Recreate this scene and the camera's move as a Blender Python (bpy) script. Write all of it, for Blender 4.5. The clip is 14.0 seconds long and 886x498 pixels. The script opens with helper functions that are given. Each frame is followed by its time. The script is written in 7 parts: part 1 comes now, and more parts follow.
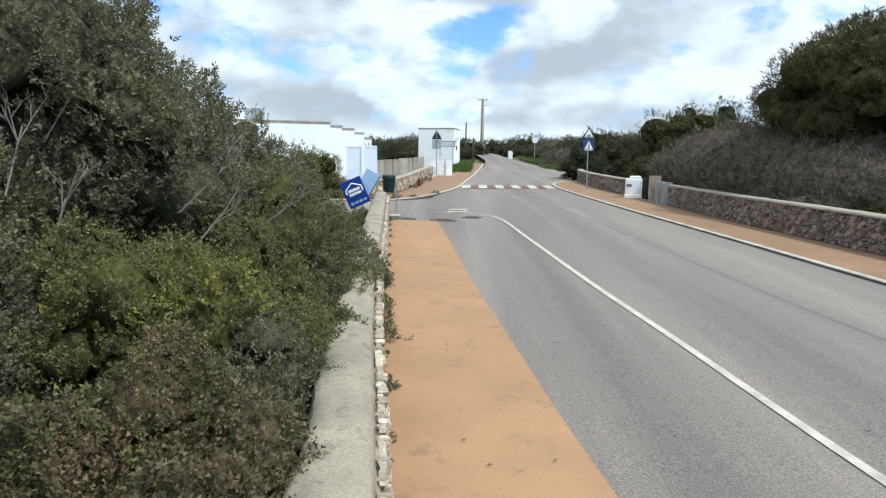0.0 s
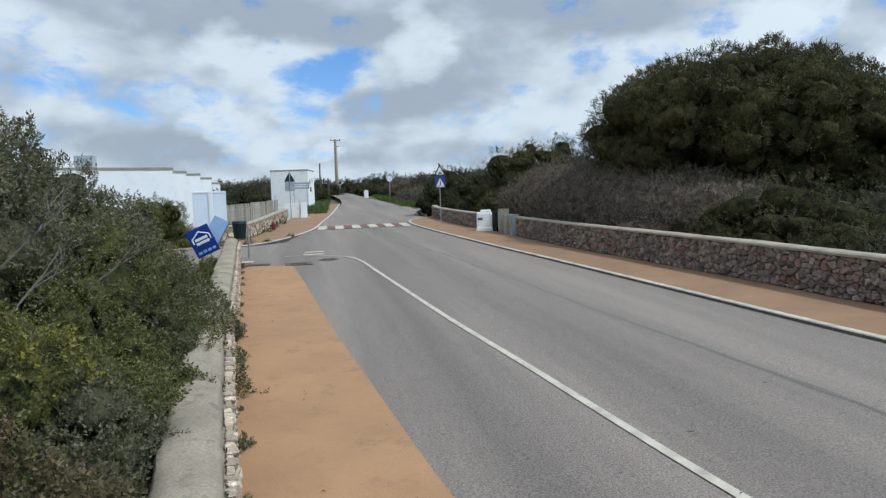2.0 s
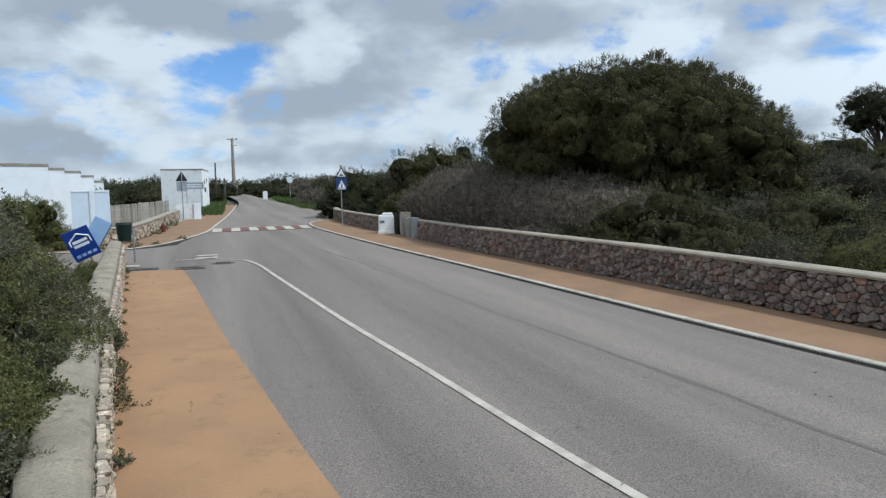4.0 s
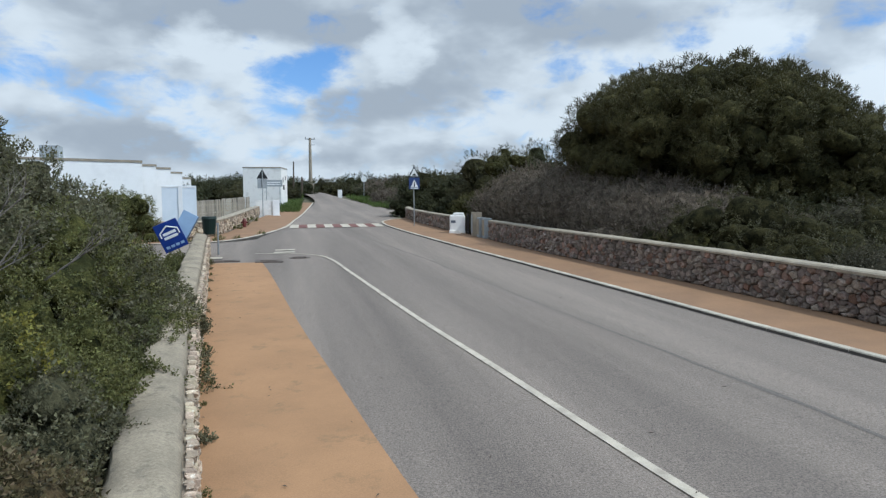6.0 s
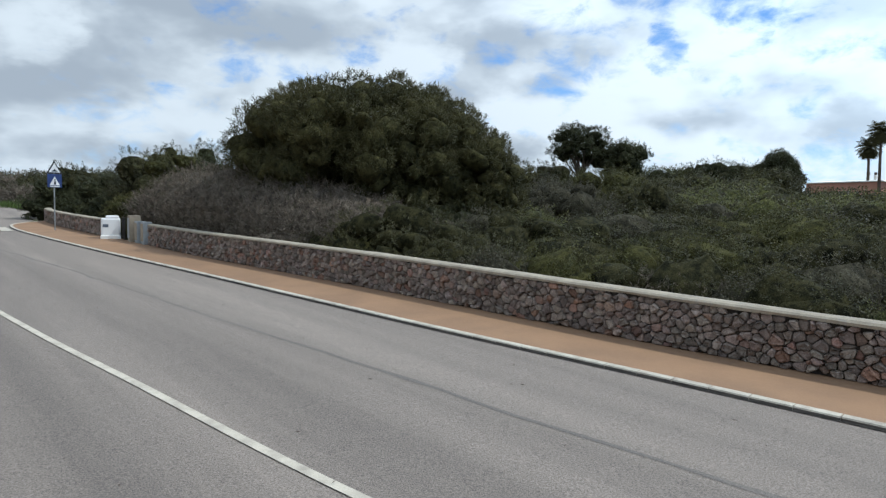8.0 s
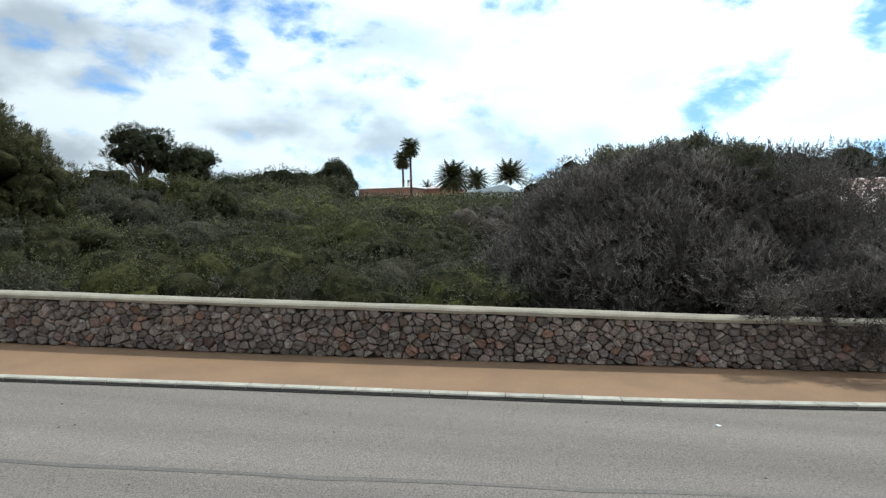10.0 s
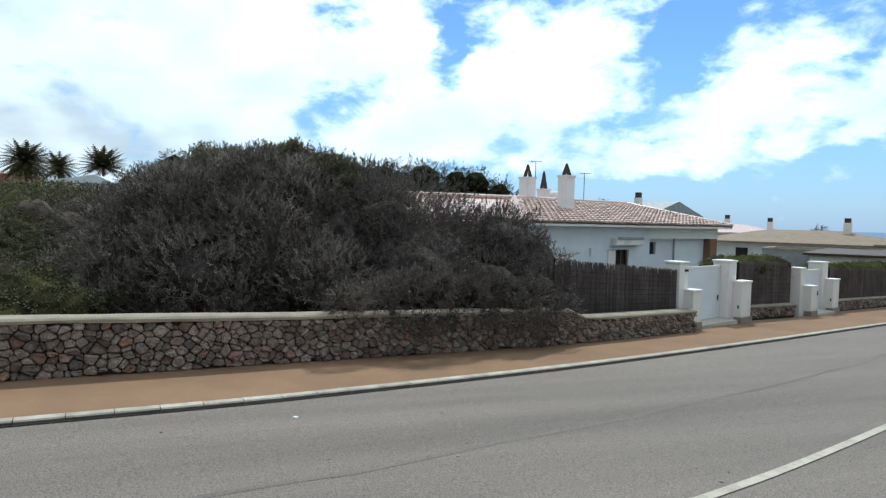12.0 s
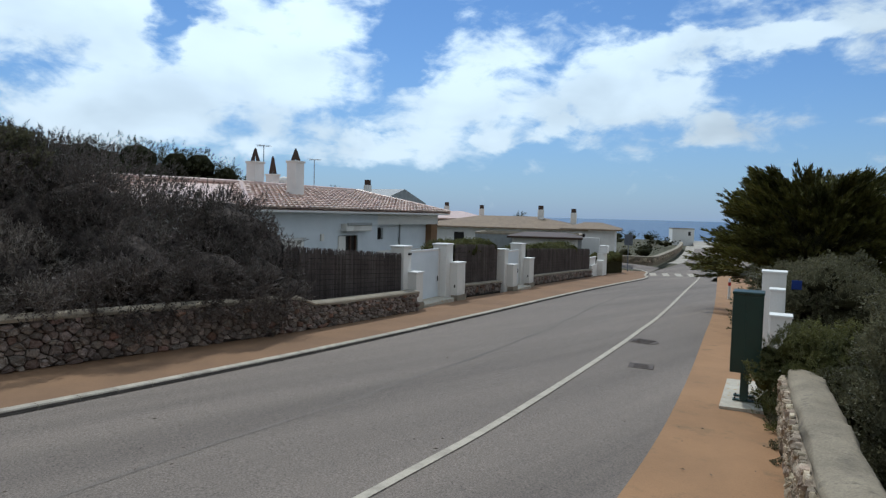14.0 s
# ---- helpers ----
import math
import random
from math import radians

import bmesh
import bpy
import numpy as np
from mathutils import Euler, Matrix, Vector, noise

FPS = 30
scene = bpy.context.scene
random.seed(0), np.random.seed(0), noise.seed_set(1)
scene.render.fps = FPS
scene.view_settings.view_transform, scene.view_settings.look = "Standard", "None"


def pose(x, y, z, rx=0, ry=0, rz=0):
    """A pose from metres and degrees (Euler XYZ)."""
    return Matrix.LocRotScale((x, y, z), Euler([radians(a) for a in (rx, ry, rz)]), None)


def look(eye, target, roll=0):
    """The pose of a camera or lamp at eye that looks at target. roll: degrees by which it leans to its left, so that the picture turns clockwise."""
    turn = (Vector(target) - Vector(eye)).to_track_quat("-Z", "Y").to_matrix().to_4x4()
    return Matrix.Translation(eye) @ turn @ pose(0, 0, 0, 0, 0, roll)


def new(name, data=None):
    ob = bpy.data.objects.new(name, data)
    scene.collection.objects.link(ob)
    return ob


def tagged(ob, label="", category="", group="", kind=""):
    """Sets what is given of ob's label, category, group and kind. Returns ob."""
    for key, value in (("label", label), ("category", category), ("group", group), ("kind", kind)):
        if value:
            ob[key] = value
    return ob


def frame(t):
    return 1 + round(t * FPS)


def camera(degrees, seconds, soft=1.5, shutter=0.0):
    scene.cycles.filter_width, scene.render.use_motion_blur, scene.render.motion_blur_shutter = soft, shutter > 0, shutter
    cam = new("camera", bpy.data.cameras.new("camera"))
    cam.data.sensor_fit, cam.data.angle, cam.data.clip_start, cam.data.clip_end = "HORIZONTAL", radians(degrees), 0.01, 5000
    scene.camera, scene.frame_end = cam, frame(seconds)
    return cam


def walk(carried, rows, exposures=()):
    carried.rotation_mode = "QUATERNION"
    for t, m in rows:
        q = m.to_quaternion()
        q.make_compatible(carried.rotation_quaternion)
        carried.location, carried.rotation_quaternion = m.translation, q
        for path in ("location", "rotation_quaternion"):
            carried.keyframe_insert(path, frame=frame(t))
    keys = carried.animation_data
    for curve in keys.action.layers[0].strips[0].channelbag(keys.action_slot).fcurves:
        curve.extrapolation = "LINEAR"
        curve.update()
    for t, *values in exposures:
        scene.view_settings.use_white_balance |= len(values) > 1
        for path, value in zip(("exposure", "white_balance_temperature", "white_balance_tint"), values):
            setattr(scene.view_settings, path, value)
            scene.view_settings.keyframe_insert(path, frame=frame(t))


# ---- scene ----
cam = camera(69.97, 14.0, 1.32)
EYE = 2.35
# seconds, place relative to the first eye, turn in degrees (Euler XYZ)
ROWS = [
    (0, 0.190, 0.074, 0.056, 82.58, -0.67, 0.55),
    (0.5, 0.239, 0.039, 0.047, 83.74, -0.15, -6.91),
    (1, 0.281, 0.004, 0.045, 83.75, 0.15, -13.41),
    (1.5, 0.305, 0.006, 0.070, 84.28, 1.20, -12.51),
    (2, 0.302, -0.015, 0.107, 85.88, 1.89, -12.24),
    (2.5, 0.387, -0.059, 0.101, 87.55, 1.98, -13.49),
    (3, 0.408, -0.026, 0.105, 86.89, 1.76, -19.54),
    (3.2, 0.421, -0.026, 0.109, 86.35, 1.55, -21.27),
    (5.3, 0.309, 0.003, 0.099, 85.95, 0.12, -18.59),
    (5.5, 0.326, -0.010, 0.093, 86.16, 0.13, -17.57),
    (6, 0.330, -0.048, 0.065, 86.09, 0.20, -14.57),
    (6.5, 0.398, -0.095, 0.042, 85.53, 0.52, -15.53),
    (7, 0.463, -0.146, 0.050, 85.12, 0.20, -24.13),
    (7.5, 0.533, -0.193, 0.056, 85.49, -0.28, -32.44),
    (7.7, 0.557, -0.229, 0.064, 86.01, -0.58, -36.77),
    (9.8, 0.785, -0.260, 0.062, 87.33, 0.67, -75.82),
    (10, 0.809, -0.263, 0.066, 87.23, 0.92, -80.21),
    (10.5, 0.843, -0.311, 0.062, 87.38, 0.96, -89.51),
    (11, 0.851, -0.430, 0.062, 87.33, -0.36, -98.88),
    (11.5, 0.805, -0.516, 0.069, 87.40, -1.02, -107.07),
    (12, 0.765, -0.582, 0.068, 87.41, -1.36, -114.31),
    (12.5, 0.743, -0.647, 0.084, 87.28, -1.94, -120.10),
    (13, 0.751, -0.692, 0.087, 87.50, -2.14, -128.52),
    (13.5, 0.765, -0.715, 0.073, 86.93, -2.11, -135.50),
    (14, 0.741, -0.734, 0.071, 86.76, -1.44, -138.02),
]
EXPOSURES = [(0.0, 0.18, 5980, 4), (0.5, -0.04, 5960, 4), (1.0, -0.19, 5900, 5), (3.0, -0.33, 5850, 5), (7.5, -0.23, 5850, 5), (10.0, -0.11, 6050, 1), (11.5, -0.18, 6050, 1), (12.5, -0.52, 6000, 3), (14.0, -0.85, 6050, 6)]
walk(cam, [(t, pose(x, y, EYE + z, rx, ry, rz)) for t, x, y, z, rx, ry, rz in ROWS], EXPOSURES)

# ---- sun and sky ----
SUN_AZ, SUN_EL = 128.0, 54.0


def compass(az, el):
    a, e = radians(az), radians(el)
    return Vector((math.sin(a) * math.cos(e), math.cos(a) * math.cos(e), math.sin(e)))


sun_data = bpy.data.lights.new("sun", "SUN")
sun_data.energy, sun_data.angle, sun_data.color = 3.8, radians(1.5), (1.0, 0.96, 0.89)
sun = new("sun", sun_data)
sun.matrix_world = look(compass(SUN_AZ, SUN_EL) * 60, (0, 0, 0))

world = bpy.data.worlds.new("sky")
scene.world = world
world.use_nodes = True
wt = world.node_tree
wt.nodes.clear()


def wnode(kind, **sets):
    n = wt.nodes.new(kind)
    for k, v in sets.items():
        n.inputs[k.replace("_", " ")].default_value = v
    return n


def wmath(op, a, b=None, clamp=False):
    n = wt.nodes.new("ShaderNodeMath")
    n.operation, n.use_clamp = op, clamp
    for i, v in enumerate((a, b)):
        if v is None:
            continue
        if isinstance(v, (int, float)):
            n.inputs[i].default_value = v
        else:
            wt.links.new(v, n.inputs[i])
    return n.outputs[0]


coord = wt.nodes.new("ShaderNodeTexCoord")
sep = wt.nodes.new("ShaderNodeSeparateXYZ")
wt.links.new(coord.outputs["Generated"], sep.inputs[0])
dx, dy, dz = sep.outputs
flat = wt.nodes.new("ShaderNodeCombineXYZ")
wt.links.new(dx, flat.inputs[0])
wt.links.new(dy, flat.inputs[1])
wt.links.new(wmath("MULTIPLY", dz, 1.9), flat.inputs[2])


def wnoise(scale, detail, rough, shift=0.0, warp=0.0, lift=0.0):
    n = wnode("ShaderNodeTexNoise", Scale=scale, Detail=detail, Roughness=rough, Distortion=warp)
    m = wt.nodes.new("ShaderNodeMapping")
    m.inputs["Location"].default_value = (shift, shift * 0.7, shift * 0.3 + lift)
    wt.links.new(flat.outputs[0], m.inputs[0])
    wt.links.new(m.outputs[0], n.inputs["Vector"])
    return n.outputs["Fac"]


def wrange(v, a, b, c=0.0, d=1.0):
    n = wt.nodes.new("ShaderNodeMapRange")
    n.interpolation_type = "SMOOTHSTEP"
    for k, x in zip(("From Min", "From Max", "To Min", "To Max"), (a, b, c, d)):
        n.inputs[k].default_value = x
    wt.links.new(v, n.inputs["Value"])
    return n.outputs[0]


# heaped clouds: closed to the north, breaking up towards the sea; bright above, grey below
turn = wmath("MULTIPLY", wmath("ARCTAN2", dx, dy), 57.2958)
rise = wmath("MULTIPLY", wmath("ARCSINE", dz), 57.2958)
spot = wt.nodes.new("ShaderNodeCombineXYZ")
wt.links.new(wmath("ADD", turn, wmath("MULTIPLY", wmath("SUBTRACT", wnoise(9.0, 5, 0.6, 2.3), 0.5), 7.0)), spot.inputs[0])
wt.links.new(wmath("ADD", rise, wmath("MULTIPLY", wmath("SUBTRACT", wnoise(9.0, 5, 0.6, 5.9), 0.5), 4.5)), spot.inputs[1])


def patches(rows, gain, total=None):
    """Soft ovals of sky (compass turn, rise, half width, half height in degrees), summed."""
    for az, el, w, h in rows:
        v = wt.nodes.new("ShaderNodeVectorMath")
        v.operation = "MULTIPLY_ADD"
        v.inputs[1].default_value, v.inputs[2].default_value = (0.8 / w, 0.8 / h, 0), (-0.8 * az / w, -0.8 * el / h, 0)
        wt.links.new(spot.outputs[0], v.inputs[0])
        q = wt.nodes.new("ShaderNodeVectorMath")
        q.operation = "DOT_PRODUCT"
        wt.links.new(v.outputs[0], q.inputs[0])
        wt.links.new(v.outputs[0], q.inputs[1])
        one = wmath("MULTIPLY", wmath("SUBTRACT", 1.0, q.outputs["Value"], True), gain)
        total = one if total is None else wmath("ADD", total, one)
    return total


GAPS_NORTH = [(4.5, 12.7, 2.9, 1.8), (2.1, 11.2, 3.7, 1.5), (-5.5, 9.4, 3.4, 1.3), (-2.4, 13.9, 1.2, 0.9), (35.5, 13.1, 2.4, 1.2), (-20.2, 9.0, 2.6, 1.3), (62.5, 13.0, 1.8, 2.4), (66.5, 17.1, 3.2, 2.1),
              (68.6, 15.2, 1.8, 1.5), (75.7, 12.1, 3.4, 1.8), (71.1, 9.4, 3.2, 1.2), (61.7, 14.2, 1.2, 2.4), (84.4, 17.5, 1.2, 1.2)]
GAPS_SEA = [(104.4, 10.3, 4.6, 2.6), (102.7, 7.9, 3.7, 1.8), (115.3, 16.2, 2.9, 2.3), (103.5, 16.6, 2.4, 1.6), (134.9, 15.7, 4.7, 2.4), (133.8, 12.2, 2.4, 1.2), (114.2, 14.6, 1.7, 2.6)]
HEAPS_SEA = [(97.0, 11.3, 8.9, 6.3), (108.4, 13.8, 5.8, 3.7), (123.7, 14.7, 8.4, 5.8), (118.9, 10.6, 8.4, 3.2), (111.7, 7.7, 6.8, 2.6), (141.3, 13.2, 4.5, 2.6), (139.0, 9.6, 6.3, 2.6), (148.4, 9.8, 7.4, 2.6), (155.6, 10.0, 4.7, 2.9),
             (153.4, 13.1, 4.2, 1.6), (158.1, 14.0, 3.4, 1.4), (134.2, 5.4, 5.0, 1.6), (126.6, 6.1, 6.6, 1.8), (143.0, 6.8, 2.2, 1.2), (147.2, 7.3, 2.0, 1.2), (160.7, 7.4, 2.0, 1.5), (166.1, 14.4, 6.3, 1.0)]
GREY = [(15.7, 11.6, 5.0, 3.2), (8.6, 8.2, 6.1, 2.0), (23.9, 16.4, 11.6, 3.2), (48.3, 13.0, 8.4, 3.2), (-3.0, 16.4, 13.7, 2.4), (-9.4, 10.0, 7.4, 2.1), (8.4, 4.8, 7.9, 1.6), (-12.3, 6.1, 4.7, 3.2), (47.6, 5.9, 3.7, 1.6), (75.6, 7.5, 2.6, 1.8)]
WHITE = [(-6.5, 13.8, 2.1, 1.5), (10.5, 14.2, 2.5, 3.4), (-11.0, 9.3, 2.4, 1.4), (-7.6, 7.3, 2.2, 2.1), (0.6, 8.9, 2.6, 2.1), (-4.0, 6.0, 3.4, 1.6), (40.5, 13.2, 2.9, 2.4), (55.0, 10.0, 8.0, 4.2), (1.8, 4.9, 1.7, 0.7)]
south = wrange(turn, 100, 126)
ahead = patches(HEAPS_SEA, 0.185, patches(GAPS_SEA, -0.13, patches(GAPS_NORTH, -0.105, wmath("ADD", wrange(turn, 96, 124, 0.08, -0.12), wmath("MULTIPLY", south, wrange(rise, 2.0, 7.0, -0.12, 0.0))))))


def heaps(lift):
    return wmath("ADD", wmath("MULTIPLY", wnoise(5.0, 7, 0.55, 3.1, 0.25, lift), 0.55), wmath("MULTIPLY", wnoise(13.0, 7, 0.58, 7.7, 0.3, lift), 0.62))


plain = wmath("SUBTRACT", heaps(0.0), 0.085)
body = wmath("ADD", plain, ahead)
cover = wrange(body, 0.36, 0.57)
under = wmath("SUBTRACT", wnoise(6.5, 4, 0.45, 3.1, 0.2, 0.09), wnoise(6.5, 4, 0.45, 3.1, 0.2))
thick = wrange(patches(WHITE, -0.34, patches(GREY, 0.34, wmath("MULTIPLY", under, 1.5))), -0.26, 0.44)
shade = wt.nodes.new("ShaderNodeMix")
shade.data_type = "RGBA"
shade.inputs["A"].default_value, shade.inputs["B"].default_value = (0.92, 0.965, 1.01, 1), (0.50, 0.545, 0.61, 1)
sky = wt.nodes.new("ShaderNodeTexSky")
sky.sky_type, sky.sun_disc = "NISHITA", False
sky.sun_elevation, sky.sun_rotation = radians(SUN_EL), radians(SUN_AZ)
sky.air_density, sky.dust_density, sky.ozone_density = 1.0, 0.15, 3.5
clear, cloud = wnode("ShaderNodeBackground", Strength=0.155), wnode("ShaderNodeBackground", Strength=0.92)
# clouds shine more on the sun's side
s_dir = compass(SUN_AZ, SUN_EL)
facing = wmath("ADD", wmath("ADD", wmath("MULTIPLY", dx, s_dir.x), wmath("MULTIPLY", dy, s_dir.y)), wmath("MULTIPLY", dz, s_dir.z))
# and are thinner there
wt.links.new(wmath("MULTIPLY", thick, wrange(facing, 0.35, 0.85, 1.0, 0.25)), shade.inputs["Factor"])
wt.links.new(wmath("ADD", wmath("MULTIPLY", wmath("POWER", wmath("MAXIMUM", facing, 0.0), 2.0), 1.65), 0.98), cloud.inputs["Strength"])
tint = wt.nodes.new("ShaderNodeMix")
tint.data_type, tint.blend_type = "RGBA", "MULTIPLY"
tint.inputs["Factor"].default_value, tint.inputs["B"].default_value = 1.0, (0.72, 0.91, 1.12, 1)
wt.links.new(sky.outputs[0], tint.inputs["A"])
wt.links.new(tint.outputs["Result"], clear.inputs[0])
glare = wt.nodes.new("ShaderNodeMix")
glare.data_type, glare.blend_type = "RGBA", "MULTIPLY"
glare.inputs["B"].default_value = (0.87, 0.97, 1.04, 1)
wt.links.new(wrange(facing, 0.25, 0.75), glare.inputs["Factor"])
wt.links.new(shade.outputs["Result"], glare.inputs["A"])
wt.links.new(glare.outputs["Result"], cloud.inputs[0])
blend = wt.nodes.new("ShaderNodeMixShader")
wt.links.new(cover, blend.inputs[0])
haze, hazy = wnode("ShaderNodeBackground", Strength=0.95), wt.nodes.new("ShaderNodeMixShader")
haze.inputs["Color"].default_value = (0.50, 0.68, 1.0, 1)
wt.links.new(wmath("MULTIPLY", wmath("POWER", wmath("SUBTRACT", 1.0, wmath("MAXIMUM", dz, 0.0)), 8.0), 0.85), hazy.inputs[0])
wt.links.new(clear.outputs[0], hazy.inputs[1])
wt.links.new(haze.outputs[0], hazy.inputs[2])
wt.links.new(hazy.outputs[0], blend.inputs[1])
wt.links.new(cloud.outputs[0], blend.inputs[2])
wt.links.new(blend.outputs[0], wt.nodes.new("ShaderNodeOutputWorld").inputs[0])


# ---- materials ----
def material(name, base, dark=None, scale=3.0, fine=40.0, rough=0.85, bump=0.3, mixing=(0.35, 0.7), per="", spread=0.0,
             metal=0.0, spots=None, through_light=0.0, grit=0.25, specular=0.3, stretch=None, other=None):
    """A painted, mineral or plant surface: two tones by a broad noise, a fine grain, a relief; per: 'island' or 'object' varies
    the tone from piece to piece by spread; spots: a third tone in small patches."""
    m = bpy.data.materials.new(name)
    m.use_nodes = True
    t = m.node_tree
    bsdf = t.nodes["Principled BSDF"]
    bsdf.inputs["Roughness"].default_value, bsdf.inputs["Metallic"].default_value = rough, metal
    bsdf.inputs["Specular IOR Level"].default_value = specular
    dark = dark or tuple(c * 0.75 for c in base)
    tc = t.nodes.new("ShaderNodeTexCoord")

    def tex(s, detail=5, r=0.6):
        n = t.nodes.new("ShaderNodeTexNoise")
        n.inputs["Scale"].default_value, n.inputs["Detail"].default_value, n.inputs["Roughness"].default_value = s, detail, r
        if stretch and s == scale:
            mp = t.nodes.new("ShaderNodeMapping")
            mp.inputs["Scale"].default_value, mp.inputs["Rotation"].default_value = stretch, (0, 0, radians(-10))
            t.links.new(tc.outputs["Object"], mp.inputs[0])
            t.links.new(mp.outputs[0], n.inputs["Vector"])
        else:
            t.links.new(tc.outputs["Object"], n.inputs["Vector"])
        return n.outputs["Fac"]

    def ranged(v, a, b, c=0.0, d=1.0):
        n = t.nodes.new("ShaderNodeMapRange")
        for k, x in zip(("From Min", "From Max", "To Min", "To Max"), (a, b, c, d)):
            n.inputs[k].default_value = x
        t.links.new(v, n.inputs["Value"])
        return n.outputs[0]

    def mix(f, a, b, kind="MIX"):
        n = t.nodes.new("ShaderNodeMix")
        n.data_type, n.blend_type = "RGBA", kind
        for key, v in (("Factor", f), ("A", a), ("B", b)):
            if isinstance(v, (int, float)):
                n.inputs[key].default_value = v
            elif isinstance(v, tuple):
                n.inputs[key].default_value = (*v, 1)
            else:
                t.links.new(v, n.inputs[key])
        return n.outputs["Result"]

    col = mix(ranged(tex(scale), *mixing), base, dark)
    if spots:
        col = mix(ranged(tex(scale * 2.7, 6, 0.7), 0.56, 0.66), col, spots)
    grain = tex(fine, 4, 0.7)
    value = t.nodes.new("ShaderNodeHueSaturation")
    t.links.new(col, value.inputs["Color"])
    gain = ranged(grain, 0.25, 0.75, 1 - grit, 1 + grit)
    if per:
        source = t.nodes.new("ShaderNodeNewGeometry").outputs["Random Per Island"] if per == "island" else t.nodes.new("ShaderNodeObjectInfo").outputs["Random"]
        vary = t.nodes.new("ShaderNodeMath")
        vary.operation = "MULTIPLY"
        t.links.new(gain, vary.inputs[0])
        t.links.new(ranged(source, 0, 1, 1 - spread, 1 + spread), vary.inputs[1])
        gain = vary.outputs[0]
        wn = t.nodes.new("ShaderNodeTexWhiteNoise")
        wn.noise_dimensions = "1D"
        t.links.new(source, wn.inputs["W"])
        t.links.new(ranged(wn.outputs["Value"], 0, 1, 0.5 - spread * 0.035, 0.5 + spread * 0.035), value.inputs["Hue"])
        if other:
            col2 = mix(ranged(wn.outputs["Color"], 1 - other[1] - 0.08, 1 - other[1] + 0.08), col, other[0])
            t.links.new(col2, value.inputs["Color"])
    t.links.new(gain, value.inputs["Value"])
    t.links.new(value.outputs[0], bsdf.inputs["Base Color"])
    if bump:
        b = t.nodes.new("ShaderNodeBump")
        b.inputs["Strength"].default_value, b.inputs["Distance"].default_value = bump, 0.6 / fine
        t.links.new(grain, b.inputs["Height"])
        t.links.new(b.outputs[0], bsdf.inputs["Normal"])
    if through_light:
        out = t.nodes["Material Output"]
        tr, add = t.nodes.new("ShaderNodeBsdfTranslucent"), t.nodes.new("ShaderNodeMixShader")
        t.links.new(value.outputs[0], tr.inputs[0])
        add.inputs[0].default_value = through_light
        t.links.new(bsdf.outputs[0], add.inputs[1])
        t.links.new(tr.outputs[0], add.inputs[2])
        t.links.new(add.outputs[0], out.inputs[0])
    return m


M_ASPHALT = material("aged_asphalt", (0.219, 0.180, 0.150), (0.134, 0.110, 0.093), 0.75, 52, 0.86, 0.8, (0.32, 0.70), grit=0.7, specular=0.35, stretch=(1, 0.045, 1))
M_PALE_ROAD = material("bleached_concrete", (0.40, 0.36, 0.30), (0.30, 0.27, 0.225), 0.5, 30, 0.9, 0.3, grit=0.2)
M_PATCH = material("asphalt_seam", (0.125, 0.108, 0.095), (0.165, 0.140, 0.120), 0.8, 42, 0.9, 0.5, (0.35, 0.6), grit=0.45, stretch=(1, 0.1, 1))
M_GUTTER = material("gutter_shade_dirt", (0.030, 0.026, 0.023), (0.06, 0.052, 0.045), 2.0, 50, 0.95, 0.3)
M_OCHRE = material("ochre_pavement", (0.335, 0.188, 0.095), (0.262, 0.148, 0.076), 0.9, 70, 0.9, 0.3, (0.38, 0.72), spots=(0.235, 0.142, 0.075), grit=0.16)
M_OCHRE_FAR = material("ochre_pavement_dusty", (0.250, 0.146, 0.081), (0.192, 0.113, 0.065), 0.8, 70, 0.9, 0.3, grit=0.16)
M_WHITE_LINE = material("road_paint", (0.46, 0.405, 0.325), (0.30, 0.262, 0.212), 4.0, 60, 0.8, 0.2, (0.42, 0.72), grit=0.15)
M_RED_PAINT = material("red_road_paint", (0.17, 0.065, 0.055), (0.13, 0.07, 0.06), 3.0, 60, 0.85, 0.2)
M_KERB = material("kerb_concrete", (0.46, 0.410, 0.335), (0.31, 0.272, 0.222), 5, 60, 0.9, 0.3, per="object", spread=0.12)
# road face of the kerb: its shade and tyre dirt in one dark colour
M_KERB_FACE = material("shaded_dirty_kerb", (0.125, 0.109, 0.094), (0.070, 0.061, 0.053), 3, 50, 0.9, 0.3, per="object", spread=0.25)
M_COPING = material("concrete_coping", (0.300, 0.250, 0.182), (0.190, 0.158, 0.116), 1.8, 45, 0.92, 0.45, spots=(0.160, 0.134, 0.102), grit=0.3)
M_COPING_FAR = material("pale_coping", (0.335, 0.285, 0.215), (0.225, 0.192, 0.147), 2.5, 45, 0.92, 0.4, spots=(0.27, 0.24, 0.20))
M_STONE = material("rubble_stone", (0.262, 0.210, 0.178), (0.140, 0.113, 0.097), 9, 42, 0.92, 1.0, per="object", spread=0.42, spots=(0.30, 0.268, 0.235), grit=0.45, other=((0.235, 0.132, 0.102), 0.22))
M_STONE_ISL = material("rubble_stone_rest", (0.262, 0.210, 0.178), (0.140, 0.113, 0.097), 9, 42, 0.92, 1.0, per="island", spread=0.42, spots=(0.30, 0.268, 0.235), grit=0.45, other=((0.235, 0.132, 0.102), 0.22))
M_STONE_PALE = material("pale_rubble_stone", (0.40, 0.32, 0.23), (0.25, 0.19, 0.138), 9, 50, 0.92, 0.6, per="object", spread=0.4, spots=(0.52, 0.47, 0.38), grit=0.3)
